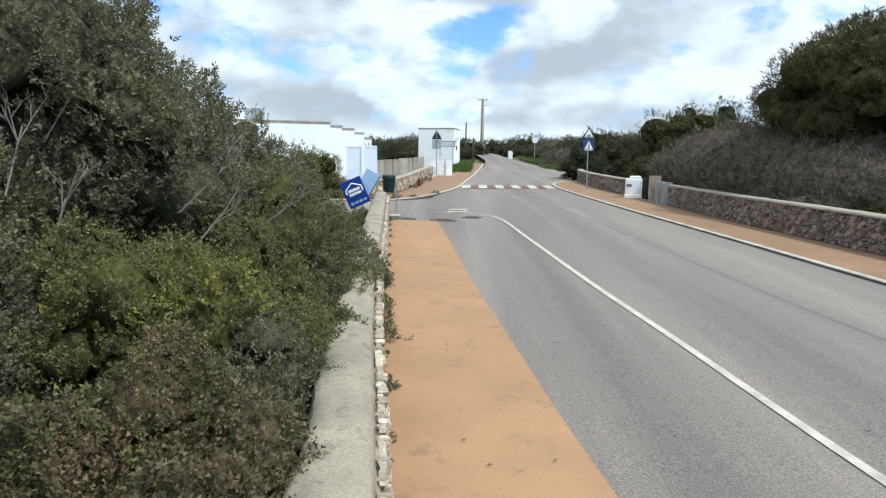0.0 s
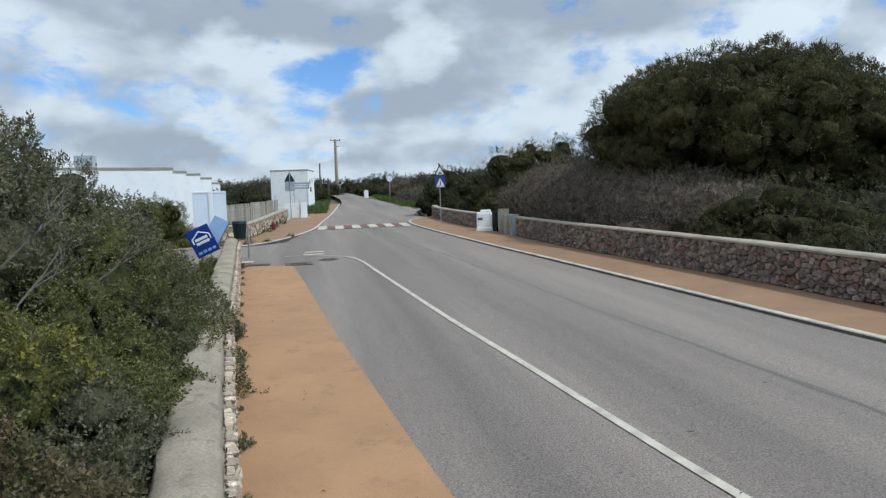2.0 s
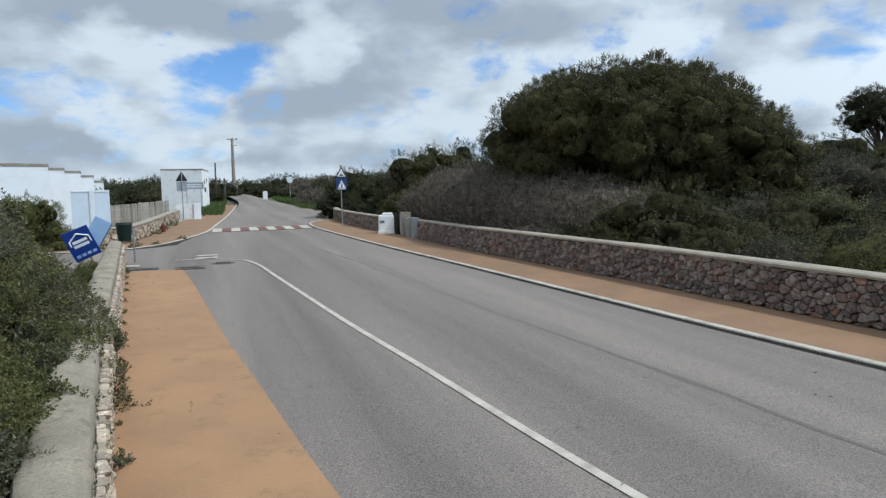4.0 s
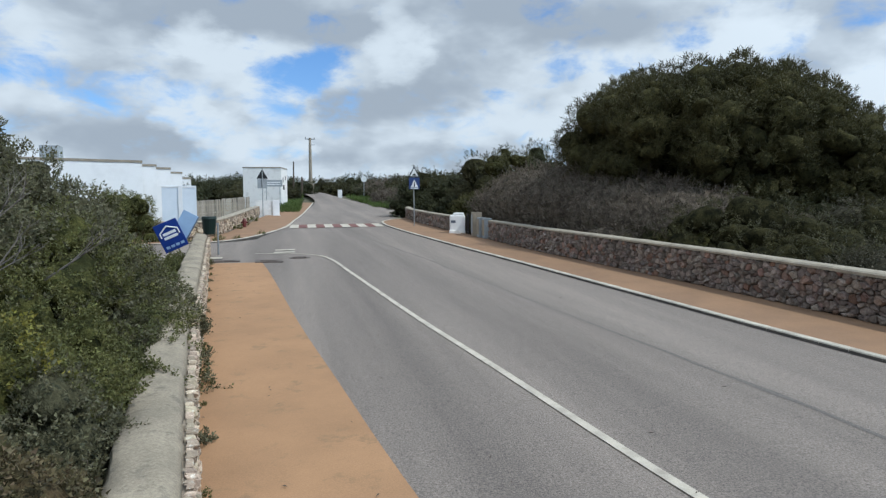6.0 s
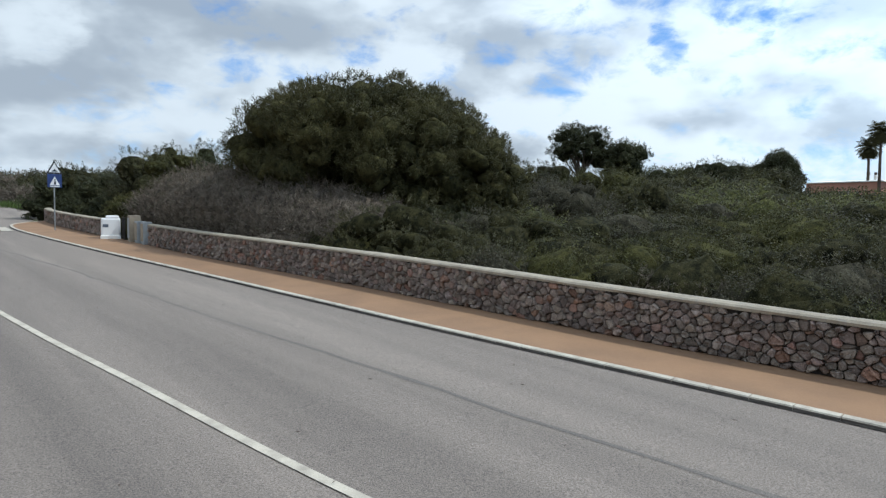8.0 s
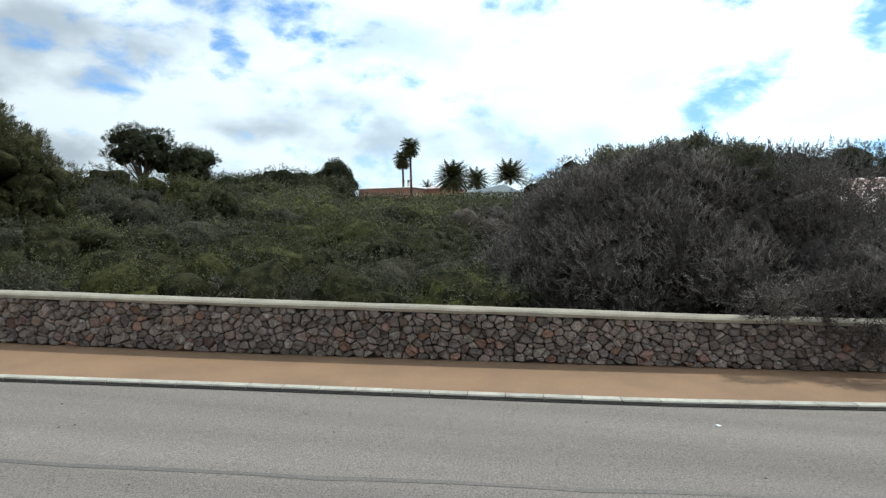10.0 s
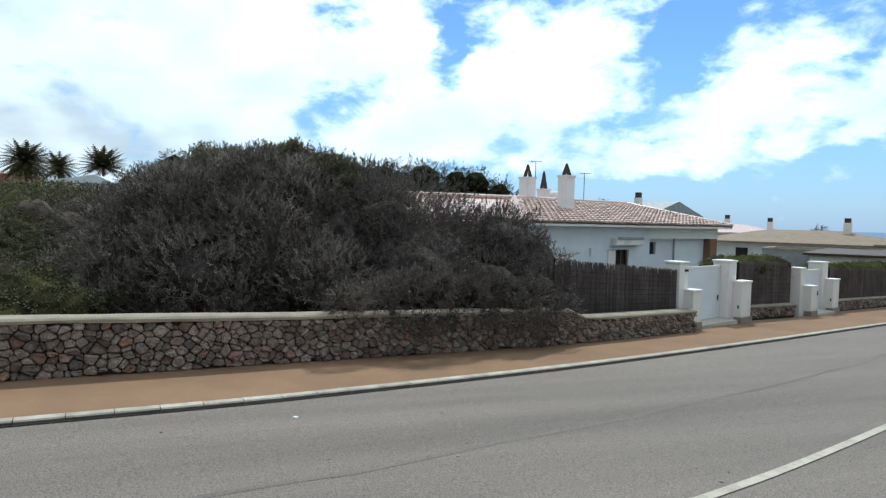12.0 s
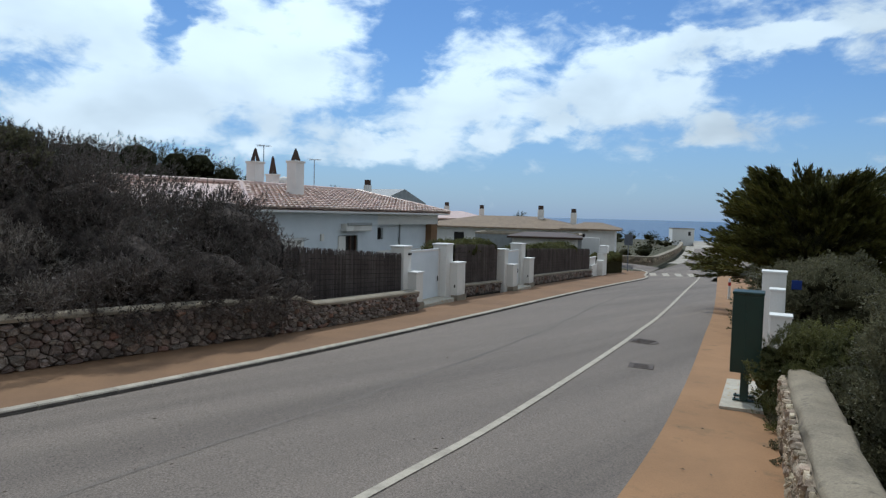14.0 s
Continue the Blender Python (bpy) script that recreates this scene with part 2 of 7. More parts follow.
M_STONE_PALE_ISL = material("pale_rubble_rest", (0.40, 0.32, 0.23), (0.25, 0.19, 0.138), 9, 50, 0.92, 0.6, per="island", spread=0.4, spots=(0.52, 0.47, 0.38), grit=0.3)
M_MORTAR = material("dark_mortar", (0.055, 0.046, 0.039), (0.03, 0.026, 0.022), 7, 40, 0.95, 0.6)
M_MORTAR_PALE = material("pale_mortar", (0.33, 0.27, 0.20), (0.20, 0.16, 0.12), 7, 40, 0.95, 0.6)
M_RENDER = material("white_render", (0.78, 0.77, 0.75), (0.66, 0.65, 0.63), 1.2, 30, 0.9, 0.15, (0.45, 0.85), grit=0.05)
M_RENDER_OLD = material("stained_white_render", (0.74, 0.72, 0.68), (0.50, 0.47, 0.43), 1.6, 25, 0.9, 0.2, (0.52, 0.8), grit=0.07)
M_RENDER_BLUE = material("pale_blue_render", (0.71, 0.75, 0.79), (0.61, 0.66, 0.70), 1.0, 30, 0.9, 0.1, grit=0.04)
M_TERRA = material("terracotta_tile", (0.56, 0.415, 0.355), (0.40, 0.275, 0.225), 5, 40, 0.42, 0.3, per="object", spread=0.32, spots=(0.55, 0.45, 0.38))
M_TERRA_ISL = material("terracotta_tile_rest", (0.56, 0.415, 0.355), (0.40, 0.275, 0.225), 5, 40, 0.42, 0.3, per="island", spread=0.32, spots=(0.55, 0.45, 0.38))
M_OCHRE_ROOF = material("ochre_roof", (0.25, 0.185, 0.125), (0.19, 0.135, 0.09), 2, 20, 0.8, 0.4)
M_PINK = material("pink_render", (0.52, 0.27, 0.20), (0.44, 0.23, 0.17), 1.0, 20, 0.9, 0.1, grit=0.06)
M_REED = material("reed_screen", (0.115, 0.085, 0.07), (0.055, 0.042, 0.036), 2.0, 60, 0.9, 0.3, per="object", spread=0.35)
M_REED_ISL = material("reed_canes", (0.175, 0.147, 0.138), (0.108, 0.091, 0.086), 2.0, 60, 0.9, 0.3, per="island", spread=0.32)
M_PALE_WOOD = material("weathered_pale_wood", (0.44, 0.38, 0.30), (0.31, 0.27, 0.22), 3, 40, 0.85, 0.3, per="object", spread=0.22)
M_BROWN_WOOD = material("dark_brown_wood", (0.075, 0.045, 0.032), None, 6, 40, 0.6, 0.2)
M_GREEN_METAL = material("dark_green_enamel", (0.012, 0.042, 0.032), (0.009, 0.03, 0.024), 2, 60, 0.38, 0.05, grit=0.06, specular=0.5)
M_BIN = material("green_plastic", (0.007, 0.019, 0.014), None, 2, 60, 0.45, 0.05, grit=0.08)
M_GALV = material("galvanised_steel", (0.36, 0.37, 0.37), (0.27, 0.28, 0.28), 5, 50, 0.5, 0.1, metal=0.6)
M_GREY_BOX = material("grey_cabinet_paint", (0.30, 0.32, 0.33), (0.24, 0.255, 0.26), 3, 40, 0.6, 0.1)
M_DARK = material("dark_interior", (0.025, 0.022, 0.02), None, 3, 20, 0.7, 0)
M_IRON = material("cast_iron", (0.10, 0.075, 0.06), (0.06, 0.045, 0.038), 6, 60, 0.7, 0.4)
M_SLAB = material("concrete_slab", (0.52, 0.48, 0.40), (0.42, 0.37, 0.30), 4, 50, 0.9, 0.25, spots=(0.42, 0.27, 0.13))
M_SIGN_BLUE = material("blue_sign_plate", (0.030, 0.052, 0.150), (0.024, 0.042, 0.12), 3, 30, 0.45, 0.0, grit=0.05)
M_BLUE = material("blue_sign_board", (0.013, 0.040, 0.22), (0.010, 0.031, 0.17), 3, 30, 0.45, 0.0, grit=0.05)
M_BLUE_PALE = material("sunbleached_board", (0.30, 0.42, 0.58), (0.24, 0.34, 0.50), 2, 30, 0.6, 0.0, grit=0.05)
M_SIGN_WHITE = material("sign_white", (0.78, 0.78, 0.76), None, 3, 30, 0.5, 0, grit=0.03)
M_SIGN_BLACK = material("sign_black", (0.02, 0.02, 0.02), None, 3, 30, 0.5, 0)
M_SIGN_RED = material("sign_red", (0.45, 0.03, 0.03), None, 3, 30, 0.5, 0)
M_SIGN_BACK = material("sign_back_grey", (0.13, 0.15, 0.18), (0.10, 0.11, 0.14), 4, 30, 0.5, 0.05)
M_HYDRANT = material("red_hydrant_paint", (0.13, 0.03, 0.025), None, 5, 30, 0.5, 0.1)
M_BARK = material("grey_brown_bark", (0.115, 0.085, 0.065), (0.06, 0.045, 0.035), 6, 40, 0.95, 0.7)
M_DEADWOOD = material("bare_grey_twig", (0.165, 0.143, 0.121), (0.099, 0.083, 0.072), 8, 40, 0.95, 0.3)
# near-black foliage colour with the shade deep inside put into it
M_INNER_SHADE = material("inner_foliage_shade", (0.058, 0.054, 0.028), (0.012, 0.011, 0.007), 14, 50, 1.0, 1.0, (0.40, 0.60), grit=0.7, specular=0.0)
M_SOIL = material("scrub_soil", (0.10, 0.085, 0.055), (0.055, 0.06, 0.03), 0.5, 8, 0.95, 0.6)
M_GRASS = material("verge_grass", (0.10, 0.135, 0.035), (0.06, 0.09, 0.025), 1.5, 20, 0.9, 0.4, per="island", spread=0.3, through_light=0.2)
M_SEA = material("sea_water", (0.018, 0.075, 0.165), (0.014, 0.06, 0.14), 0.01, 0.35, 0.35, 0.25, grit=0.1, specular=0.4)


SHADE_SKIN = {}


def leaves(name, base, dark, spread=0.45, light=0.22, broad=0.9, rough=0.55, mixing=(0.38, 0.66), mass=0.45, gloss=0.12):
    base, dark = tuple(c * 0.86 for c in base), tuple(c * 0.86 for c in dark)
    # the leaf mass deeper in, between outer shoots, darkened in place of shade
    # its near-black spots stand for shaded gaps among the leaves
    SHADE_SKIN[name] = material(name + "_mass", tuple(c * mass for c in base), tuple(c * mass * 0.7 for c in dark), 3.5, 24, 1.0, 1.0, (0.40, 0.62), spots=tuple(c * 0.15 for c in dark), grit=0.7, specular=0.05)
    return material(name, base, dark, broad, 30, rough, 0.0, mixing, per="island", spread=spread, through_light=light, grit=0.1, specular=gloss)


M_LENTISK = leaves("lentisk_leaves", (0.160, 0.156, 0.050), (0.088, 0.094, 0.038), 0.4, 0.34, mass=0.5, gloss=0.25)
M_LENTISK_RED = leaves("reddish_lentisk_leaves", (0.175, 0.120, 0.066), (0.090, 0.092, 0.042), 0.5, 0.34, mass=0.5, gloss=0.25)
M_LENTISK_LIME = leaves("yellow_green_leaves", (0.255, 0.225, 0.044), (0.140, 0.140, 0.038), 0.4, 0.34, mass=0.5, gloss=0.25)
M_OLIVE = leaves("grey_green_leaves", (0.180, 0.168, 0.096), (0.104, 0.100, 0.056), 0.45, 0.34, mass=0.5, gloss=0.25)
M_HEATH = leaves("grey_heath_twigs", (0.195, 0.158, 0.120), (0.108, 0.086, 0.066), 0.45, 0.1, mass=0.7)
M_MAQUIS = leaves("scrub_leaves", (0.086, 0.078, 0.034), (0.030, 0.031, 0.016), 0.42, broad=0.6, mass=0.55)
M_MAQUIS_LIME = leaves("bright_scrub_leaves", (0.112, 0.104, 0.036), (0.052, 0.052, 0.021), 0.4, broad=0.6, mass=0.6)
M_MAQUIS_GREY = leaves("silvery_scrub_leaves", (0.112, 0.100, 0.066), (0.056, 0.051, 0.034), 0.42, broad=0.6, mass=0.6)
M_PINE = leaves("pine_needles", (0.098, 0.088, 0.036), (0.056, 0.054, 0.025), 0.32, 0.22, 0.6, mass=0.85)
M_FAR_PINE = leaves("far_tree_leaves", (0.068, 0.070, 0.032), (0.042, 0.045, 0.022), 0.35, 0.1, 0.3)
M_CYPRESS = leaves("cypress_sprays", (0.150, 0.140, 0.036), (0.050, 0.055, 0.018), 0.5, 0.10, 0.7, gloss=0.2)
M_PALM = leaves("palm_fronds", (0.083, 0.075, 0.030), (0.055, 0.052, 0.022), 0.3, 0.1, 0.5)
M_BRIAR = leaves("brown_briar_twigs", (0.168, 0.139, 0.123), (0.078, 0.065, 0.058), 0.4, 0.12, mass=0.6)
M_OLIVE_BROWN = leaves("dull_brown_leaves", (0.112, 0.101, 0.084), (0.053, 0.049, 0.041), 0.4, 0.12)
M_SILVER = leaves("silver_twigs", (0.310, 0.270, 0.232), (0.165, 0.142, 0.122), 0.4, 0.15)


# ---- helpers of shape ----
def part(name, bm, mat, parent=None, label=""):
    me = bpy.data.meshes.new(name)
    if isinstance(bm, bmesh.types.BMesh):
        bm.to_mesh(me)
        bm.free()
    else:
        me.from_pydata(*bm)
    for m in (mat if isinstance(mat, (list, tuple)) else [mat]):
        me.materials.append(m)
    ob = new(name, me)
    if parent:
        ob.parent = parent
    if label:
        ob["label"] = label
    return ob


def thing(name, label, category, m=None, group="", kind=""):
    ob = new(name)
    ob.empty_display_size = 0.2
    if m is not None:
        ob.matrix_world = m
    return tagged(ob, label, category, group, kind)


def box(bm, x0, x1, y0, y1, z0, z1, bevel=0.0, m=None):
    r = bmesh.ops.create_cube(bm, size=1)
    bmesh.ops.transform(bm, matrix=Matrix.LocRotScale(((x0 + x1) / 2, (y0 + y1) / 2, (z0 + z1) / 2), None, (x1 - x0, y1 - y0, z1 - z0)), verts=r["verts"])
    if bevel:
        e = list({e for v in r["verts"] for e in v.link_edges})
        r = bmesh.ops.bevel(bm, geom=e, offset=bevel, segments=2, affect="EDGES", profile=0.6)
    if m is not None:
        bmesh.ops.transform(bm, matrix=m, verts=list({v for v in bm.verts}))
    return bm


def a_box(x0, x1, y0, y1, z0, z1, bevel=0.0):
    return box(bmesh.new(), x0, x1, y0, y1, z0, z1, bevel)


def rod(bm, a, b, ra, rb, n=8):
    a, b = Vector(a), Vector(b)
    r = bmesh.ops.create_cone(bm, cap_ends=True, segments=n, radius1=ra, radius2=rb, depth=(b - a).length)
    bmesh.ops.transform(bm, matrix=Matrix.Translation((a + b) / 2) @ (b - a).to_track_quat("Z", "Y").to_matrix().to_4x4(), verts=r["verts"])
    return bm


def a_rod(a, b, ra, rb, n=8):
    return rod(bmesh.new(), a, b, ra, rb, n)


def prism(points, z0, z1):
    """A prism over a plan polygon (counter-clockwise)."""
    n = len(points)
    v = [(x, y, z0) for x, y in points] + [(x, y, z1) for x, y in points]
    f = [tuple(range(n - 1, -1, -1)), tuple(range(n, 2 * n))] + [(i, (i + 1) % n, (i + 1) % n + n, i + n) for i in range(n)]
    return v, [], f


def curve_through(points, step=0.5):
    """A smooth line through plan points, in even steps."""
    p = [np.array(q, float) for q in points]
    p = [2 * p[0] - p[1]] + p + [2 * p[-1] - p[-2]]
    out = []
    for a, b, c, d in zip(p, p[1:], p[2:], p[3:]):
        for u in np.linspace(0, 1, 24, endpoint=False):
            out.append(0.5 * (2 * b + (c - a) * u + (2 * a - 5 * b + 4 * c - d) * u * u + (3 * b - a - 3 * c + d) * u ** 3))
    out.append(p[-2])
    out = np.array(out)
    s = np.r_[0, np.cumsum(np.linalg.norm(np.diff(out, axis=0), axis=1))]
    t = np.linspace(0, s[-1], max(2, int(round(s[-1] / step)) + 1))
    return np.c_[np.interp(t, s, out[:, 0]), np.interp(t, s, out[:, 1])]


def smooth_step(a, b, x):
    u = np.clip((x - a) / (b - a), 0, 1)
    return u * u * (3 - 2 * u)


PROFILE_Y = np.array([-900, -300, -170, -140, -118, -60, -45, -30, -15, 0, 20, 40, 55, 80, 100, 120, 150, 400, 2000])
PROFILE_Z = np.array([-40, -30, -16, -3.2, -1.6, -1.72, -1.55, -1.0, -0.49, 0, 0.59, 1.12, 1.6, 2.8, 3.8, 5.0, 5.8, 8, 10])
HILL_X = np.array([-2000, 12, 16, 20, 30, 50, 90, 130, 300, 3000])
HILL_Z = np.array([0, 0, 0.15, 0.4, 0.95, 2.0, 4.0, 5.2, 6.0, 8])


def tangent_interp(x, xs, ys):
    """Monotone cubic interpolation."""
    h, d = np.diff(xs), np.diff(ys) / np.diff(xs)
    m = np.r_[d[0], np.where(d[1:] * d[:-1] > 0, 2 * d[1:] * d[:-1] / (d[1:] + d[:-1] + 1e-12), 0), d[-1]]
    x = np.clip(x, xs[0], xs[-1])
    i = np.clip(np.searchsorted(xs, x) - 1, 0, len(h) - 1)
    u = (x - xs[i]) / h[i]
    return ((1 + 2 * u) * (1 - u) ** 2 * ys[i] + u * (1 - u) ** 2 * h[i] * m[i] + u * u * (3 - 2 * u) * ys[i + 1] + u * u * (u - 1) * h[i] * m[i + 1])


def height(x, y):
    """The ground's height: the road's long slope, and the hill beside it."""
    x, y = np.asarray(x, float), np.asarray(y, float)
    knoll = 1.8 * np.exp(-((x - 72) ** 2 + (y - 37) ** 2) / 450)
    return tangent_interp(y, PROFILE_Y, PROFILE_Z) + tangent_interp(x, HILL_X, HILL_Z) * smooth_step(-16, 8, y) + knoll


def hz(x, y):
    return float(height(x, y))


def polar(az, dist):
    """The plan point at that compass turn (degrees from +y to +x) and distance from the walk's middle."""
    return 0.6 + dist * math.sin(radians(az)), -0.3 + dist * math.cos(radians(az))


def ribbon(name, a, b, lift, mat, label, across=1, rise=0.0, kind="structure", parent=None):
    """A strip of ground surface between two plan lines of equal counts, draped on the ground."""
    n, w = len(a), across + 1
    verts = []
    for p, q in zip(a, b):
        for k in range(w):
            x, y = p + (q - p) * k / across
            verts.append((x, y, hz(x, y) + lift + rise * k / across))
    faces = [(i * w + k, i * w + k + 1, (i + 1) * w + k + 1, (i + 1) * w + k) for i in range(n - 1) for k in range(across)]
    ob = part(name, (verts, [], faces), mat, parent)
    up = ob.data.polygons[0].normal.z
    if up < 0:
        ob.data.flip_normals()
    if kind and not parent:
        tagged(ob, label, name.replace("_", " "), "", kind)
    return ob


def resampled(points, n):
    c = curve_through(points, 0.2)
    i = np.linspace(0, len(c) - 1, n)
    return np.c_[np.interp(i, range(len(c)), c[:, 0]), np.interp(i, range(len(c)), c[:, 1])]


def offset(line, d):
    """A plan line moved d to its left."""
    t = np.gradient(line, axis=0)
    t /= np.linalg.norm(t, axis=1)[:, None]
    return line + np.c_[-t[:, 1], t[:, 0]] * d

# ---- plan lines (x, y), from the sea (south) to the crest (north) ----
KERB_R = [(22.35, -47.2), (20.35, -45), (18.94, -41.6), (17.14, -37.3), (13.98, -23.6), (11.82, -14.75), (10.21, -7.7), (9.32, -2.6), (9.02, 0), (8.66, 4.2), (8.3, 8.3), (8.07, 12.3), (7.76, 18), (7.33, 25.6), (7.01, 36), (7.05, 41.5), (7.7, 45.5), (9.6, 48.6), (13, 50.6)]
WALL_R = [(13.17, -13.6), (12.02, -8.5), (11.32, -3), (10.98, 0), (10.57, 4.6), (10.36, 9), (10.2, 13), (9.95, 17), (9.65, 22), (9.68, 27.6)]
WALL_R2 = [(9.64, 33.6), (9.55, 37), (9.62, 43), (9.95, 48), (11, 51.6), (15, 53.8)]
LINE = [(16.9, -46), (9.67, -22.8), (7.8, -16.3), (6.88, -12.9), (5.53, -7.5), (4.94, -4.6), (4.09, 0), (3.46, 4), (3.08, 8), (2.74, 11.5), (2.3, 17.4), (2, 21.2), (1.55, 22.7), (0.6, 23.4), (-0.5, 23.6)]
EDGE_L = [(16.4, -48), (9.1, -25.8), (6.3, -16.7), (4.45, -10.5), (3.33, -6.15), (2.12, 0), (1.4, 4.1), (0.97, 8), (0.62, 11.5), (0.11, 17.7), (-0.2, 20.8)]
WALL_L = [(3.0, -10.2), (2.2, -7.4), (1.08, -3.5), (0.3, 0), (-0.19, 4), (-0.41, 5.8), (-0.71, 8.6), (-1.21, 14.4), (-1.78, 20.7), (-2.0, 23.4)]
BACK_L = [(14.2, -49), (7.6, -26.5), (4.7, -17), (3.0, -10.2), (2.2, -7.4), (1.08, -3.5), (0.3, 0), (-0.19, 4), (-0.41, 5.8), (-0.71, 8.6), (-1.21, 14.4), (-1.73, 20.0), (-1.8, 20.8)]
ISLAND = [(-9, 28.4), (-4, 28.5), (-2.2, 29.3), (-0.75, 32.3), (0.75, 39.2), (1.5, 47), (2.3, 55), (3.7, 70), (4.6, 80)]
WALL_N = [(-12, 31.6), (-5, 31.2), (-3.2, 31.6), (-2.5, 34), (-2.1, 40), (-1.65, 49), (-1.0, 57.5)]

# ground: one sheet to the horizon, lowered a little under the paved strip
g = np.sinh(np.linspace(-5.2, 5.2, 181)) / math.sinh(5.2)
gx, gy = g * 4200 + 2, g * 4200
GX, GY = np.meshgrid(gx, gy)
GZ = height(GX, GY) - 0.10
kerb_at = np.interp(GY, [q[1] for q in KERB_R], [q[0] for q in KERB_R])
GZ -= 0.25 * (np.abs(GX - kerb_at + 4) < 9) * (np.abs(GY) < 60)
ripple = np.array([[noise.noise((x * 0.15, y * 0.15, 0)) if abs(x) < 200 and abs(y) < 200 else 0 for x, y in zip(rx, ry)] for rx, ry in zip(GX, GY)])
GZ += 0.25 * ripple * (np.abs(GX - kerb_at + 3) > 14)
for lane, reach in ((resampled([(17, -42), (19, -50), (23.5, -68), (31.5, -94), (40, -119), (44, -131)], 60), 7.5), (resampled([(3, 42), (5, 50), (7.5, 65), (7.7, 80), (7.4, 95), (6.5, 111), (4, 124), (-3, 135)], 60), 6.0), (resampled([(10, 59), (50, 63)], 30), 8.0), (resampled([(-60, 24.6), (0, 25)], 40), 6.0), (resampled([(21, -47), (60, -48)], 30), 6.0)):
    near_lane = np.min(np.hypot(GX[:, :, None] - lane[:, 0], GY[:, :, None] - lane[:, 1]), axis=2)
    GZ -= 0.45 * (near_lane < reach + 2)
n = len(gx)
ground = part("ground", ([tuple(v) for v in np.c_[GX.ravel(), GY.ravel(), GZ.ravel()]], [], [(j * n + i, j * n + i + 1, (j + 1) * n + i + 1, (j + 1) * n + i) for j in range(n - 1) for i in range(n - 1)]), M_SOIL)
tagged(ground, "dry scrubland soil rising to a low hill", "ground", "", "structure")
for p in ground.data.polygons:
    p.use_smooth = True
sea = part("water", ([(-4900, -4900, -12.5), (4900, -4900, -12.5), (4900, -120, -12.5), (-4900, -120, -12.5)], [], [(0, 1, 2, 3)]), M_SEA)
tagged(sea, "calm deep blue sea out to the horizon", "sea", "", "structure")

# the road: the main strip, the side road on the far left, the fork beyond the crossing, the road and street near the sea
def by_y(points, ys):
    c = curve_through(points, 0.2)
    return np.c_[np.interp(ys, c[:, 1], c[:, 0]), ys]


ys = np.linspace(-41.6, 41.5, 200)
MAIN_L = EDGE_L + [(-0.38, 25), (-0.62, 30.5), (0.0, 35), (0.75, 39), (0.95, 41.5)]
ribbon("road", by_y(MAIN_L, ys), by_y(KERB_R[2:16], ys), 0.02, M_ASPHALT, "aged light grey asphalt road with a shallow slope", 8)
ribbon("road", resampled([(-60, 20.8), (-20, 20.8), (-1.9, 20.8), (-0.2, 20.8)], 40), resampled([(-60, 28.4), (-20, 28.4), (-4.0, 28.5), (-0.62, 30.6)], 40), 0.016, M_ASPHALT, "aged grey asphalt of a side road joining", 6)
ribbon("road", resampled([(0.95, 41.5), (1.5, 47), (2.3, 55), (3.7, 70), (4.7, 80), (5.3, 95), (4.6, 110), (2.0, 122), (-4, 132)], 90),
       resampled([(7.05, 41.5), (7.7, 45.5), (10, 52), (11.5, 64), (10.5, 80), (9.6, 95), (8.4, 112), (5.6, 127), (-2, 139)], 90), 0.02, M_ASPHALT, "aged grey asphalt climbing to a crest", 6)
ribbon("road", resampled([(10, 52), (14, 53.2), (20, 54), (50, 58)], 40), resampled([(11.5, 64), (14, 66), (20, 66), (50, 68)], 40), 0.016, M_ASPHALT, "pale grey asphalt of a side road", 4)
SEA_R, SEA_L = [(14.7, -41.6), (16.2, -48), (20, -70), (27, -96), (33, -119), (37, -131)], [(19.2, -41.6), (21.2, -49), (25.4, -66), (34.4, -92), (45, -119), (50, -131)]
ribbon("road", resampled(SEA_R, 70), resampled(SEA_L, 70), 0.02, M_ASPHALT, "sun-bleached grey asphalt running down to the sea", 6)
ribbon("road", resampled([(19.5, -42.6), (22.6, -47.2), (32, -48.2), (60, -44)], 40), resampled([(22.2, -51.5), (26, -54), (34, -54.5), (60, -51)], 40), 0.012, M_ASPHALT, "grey asphalt of a side street", 3)

# a long darker seam and tyre-worn strip along the carriageway
seam = resampled([(15.6, -37), (12.1, -23), (9.3, -14), (7.6, -7), (6.6, -1.5), (6.15, 3), (5.85, 8), (5.55, 13), (5.2, 20), (4.6, 28), (4.3, 34)], 120)
seam_edge = seam + np.c_[[0.10 * noise.noise((k * 0.35, 2.0, 0.0)) for k in range(120)], np.zeros(120)]
tagged(ribbon("trim", offset(seam_edge, 0.02), offset(seam_edge, [[0.10 + 0.07 * noise.noise((k * 0.8, 5.0, 0.0))] for k in range(120)]), 0.023, M_PATCH, "faint tarred seam along the road"), category="road seam")

# painted line with its bend into the junction, in lengths with slight breaks
line = curve_through(LINE, 0.25)
mark = thing("edge_line", "worn white painted edge line along the road", "road marking", kind="structure")
first = 0
lengths = random.Random(4)
while first < len(line) - 3:
    last = min(len(line) - 1, first + lengths.randint(9, 22))
    seg = line[first:last + 1]
    half = 0.054 if seg[0][1] < 21 else 0.045
    ribbon("line_segment", offset(seg, half), offset(seg, -half), 0.031 if seg[-1][1] < 21 else 0.036, M_WHITE_LINE, "", parent=mark)
    first = last

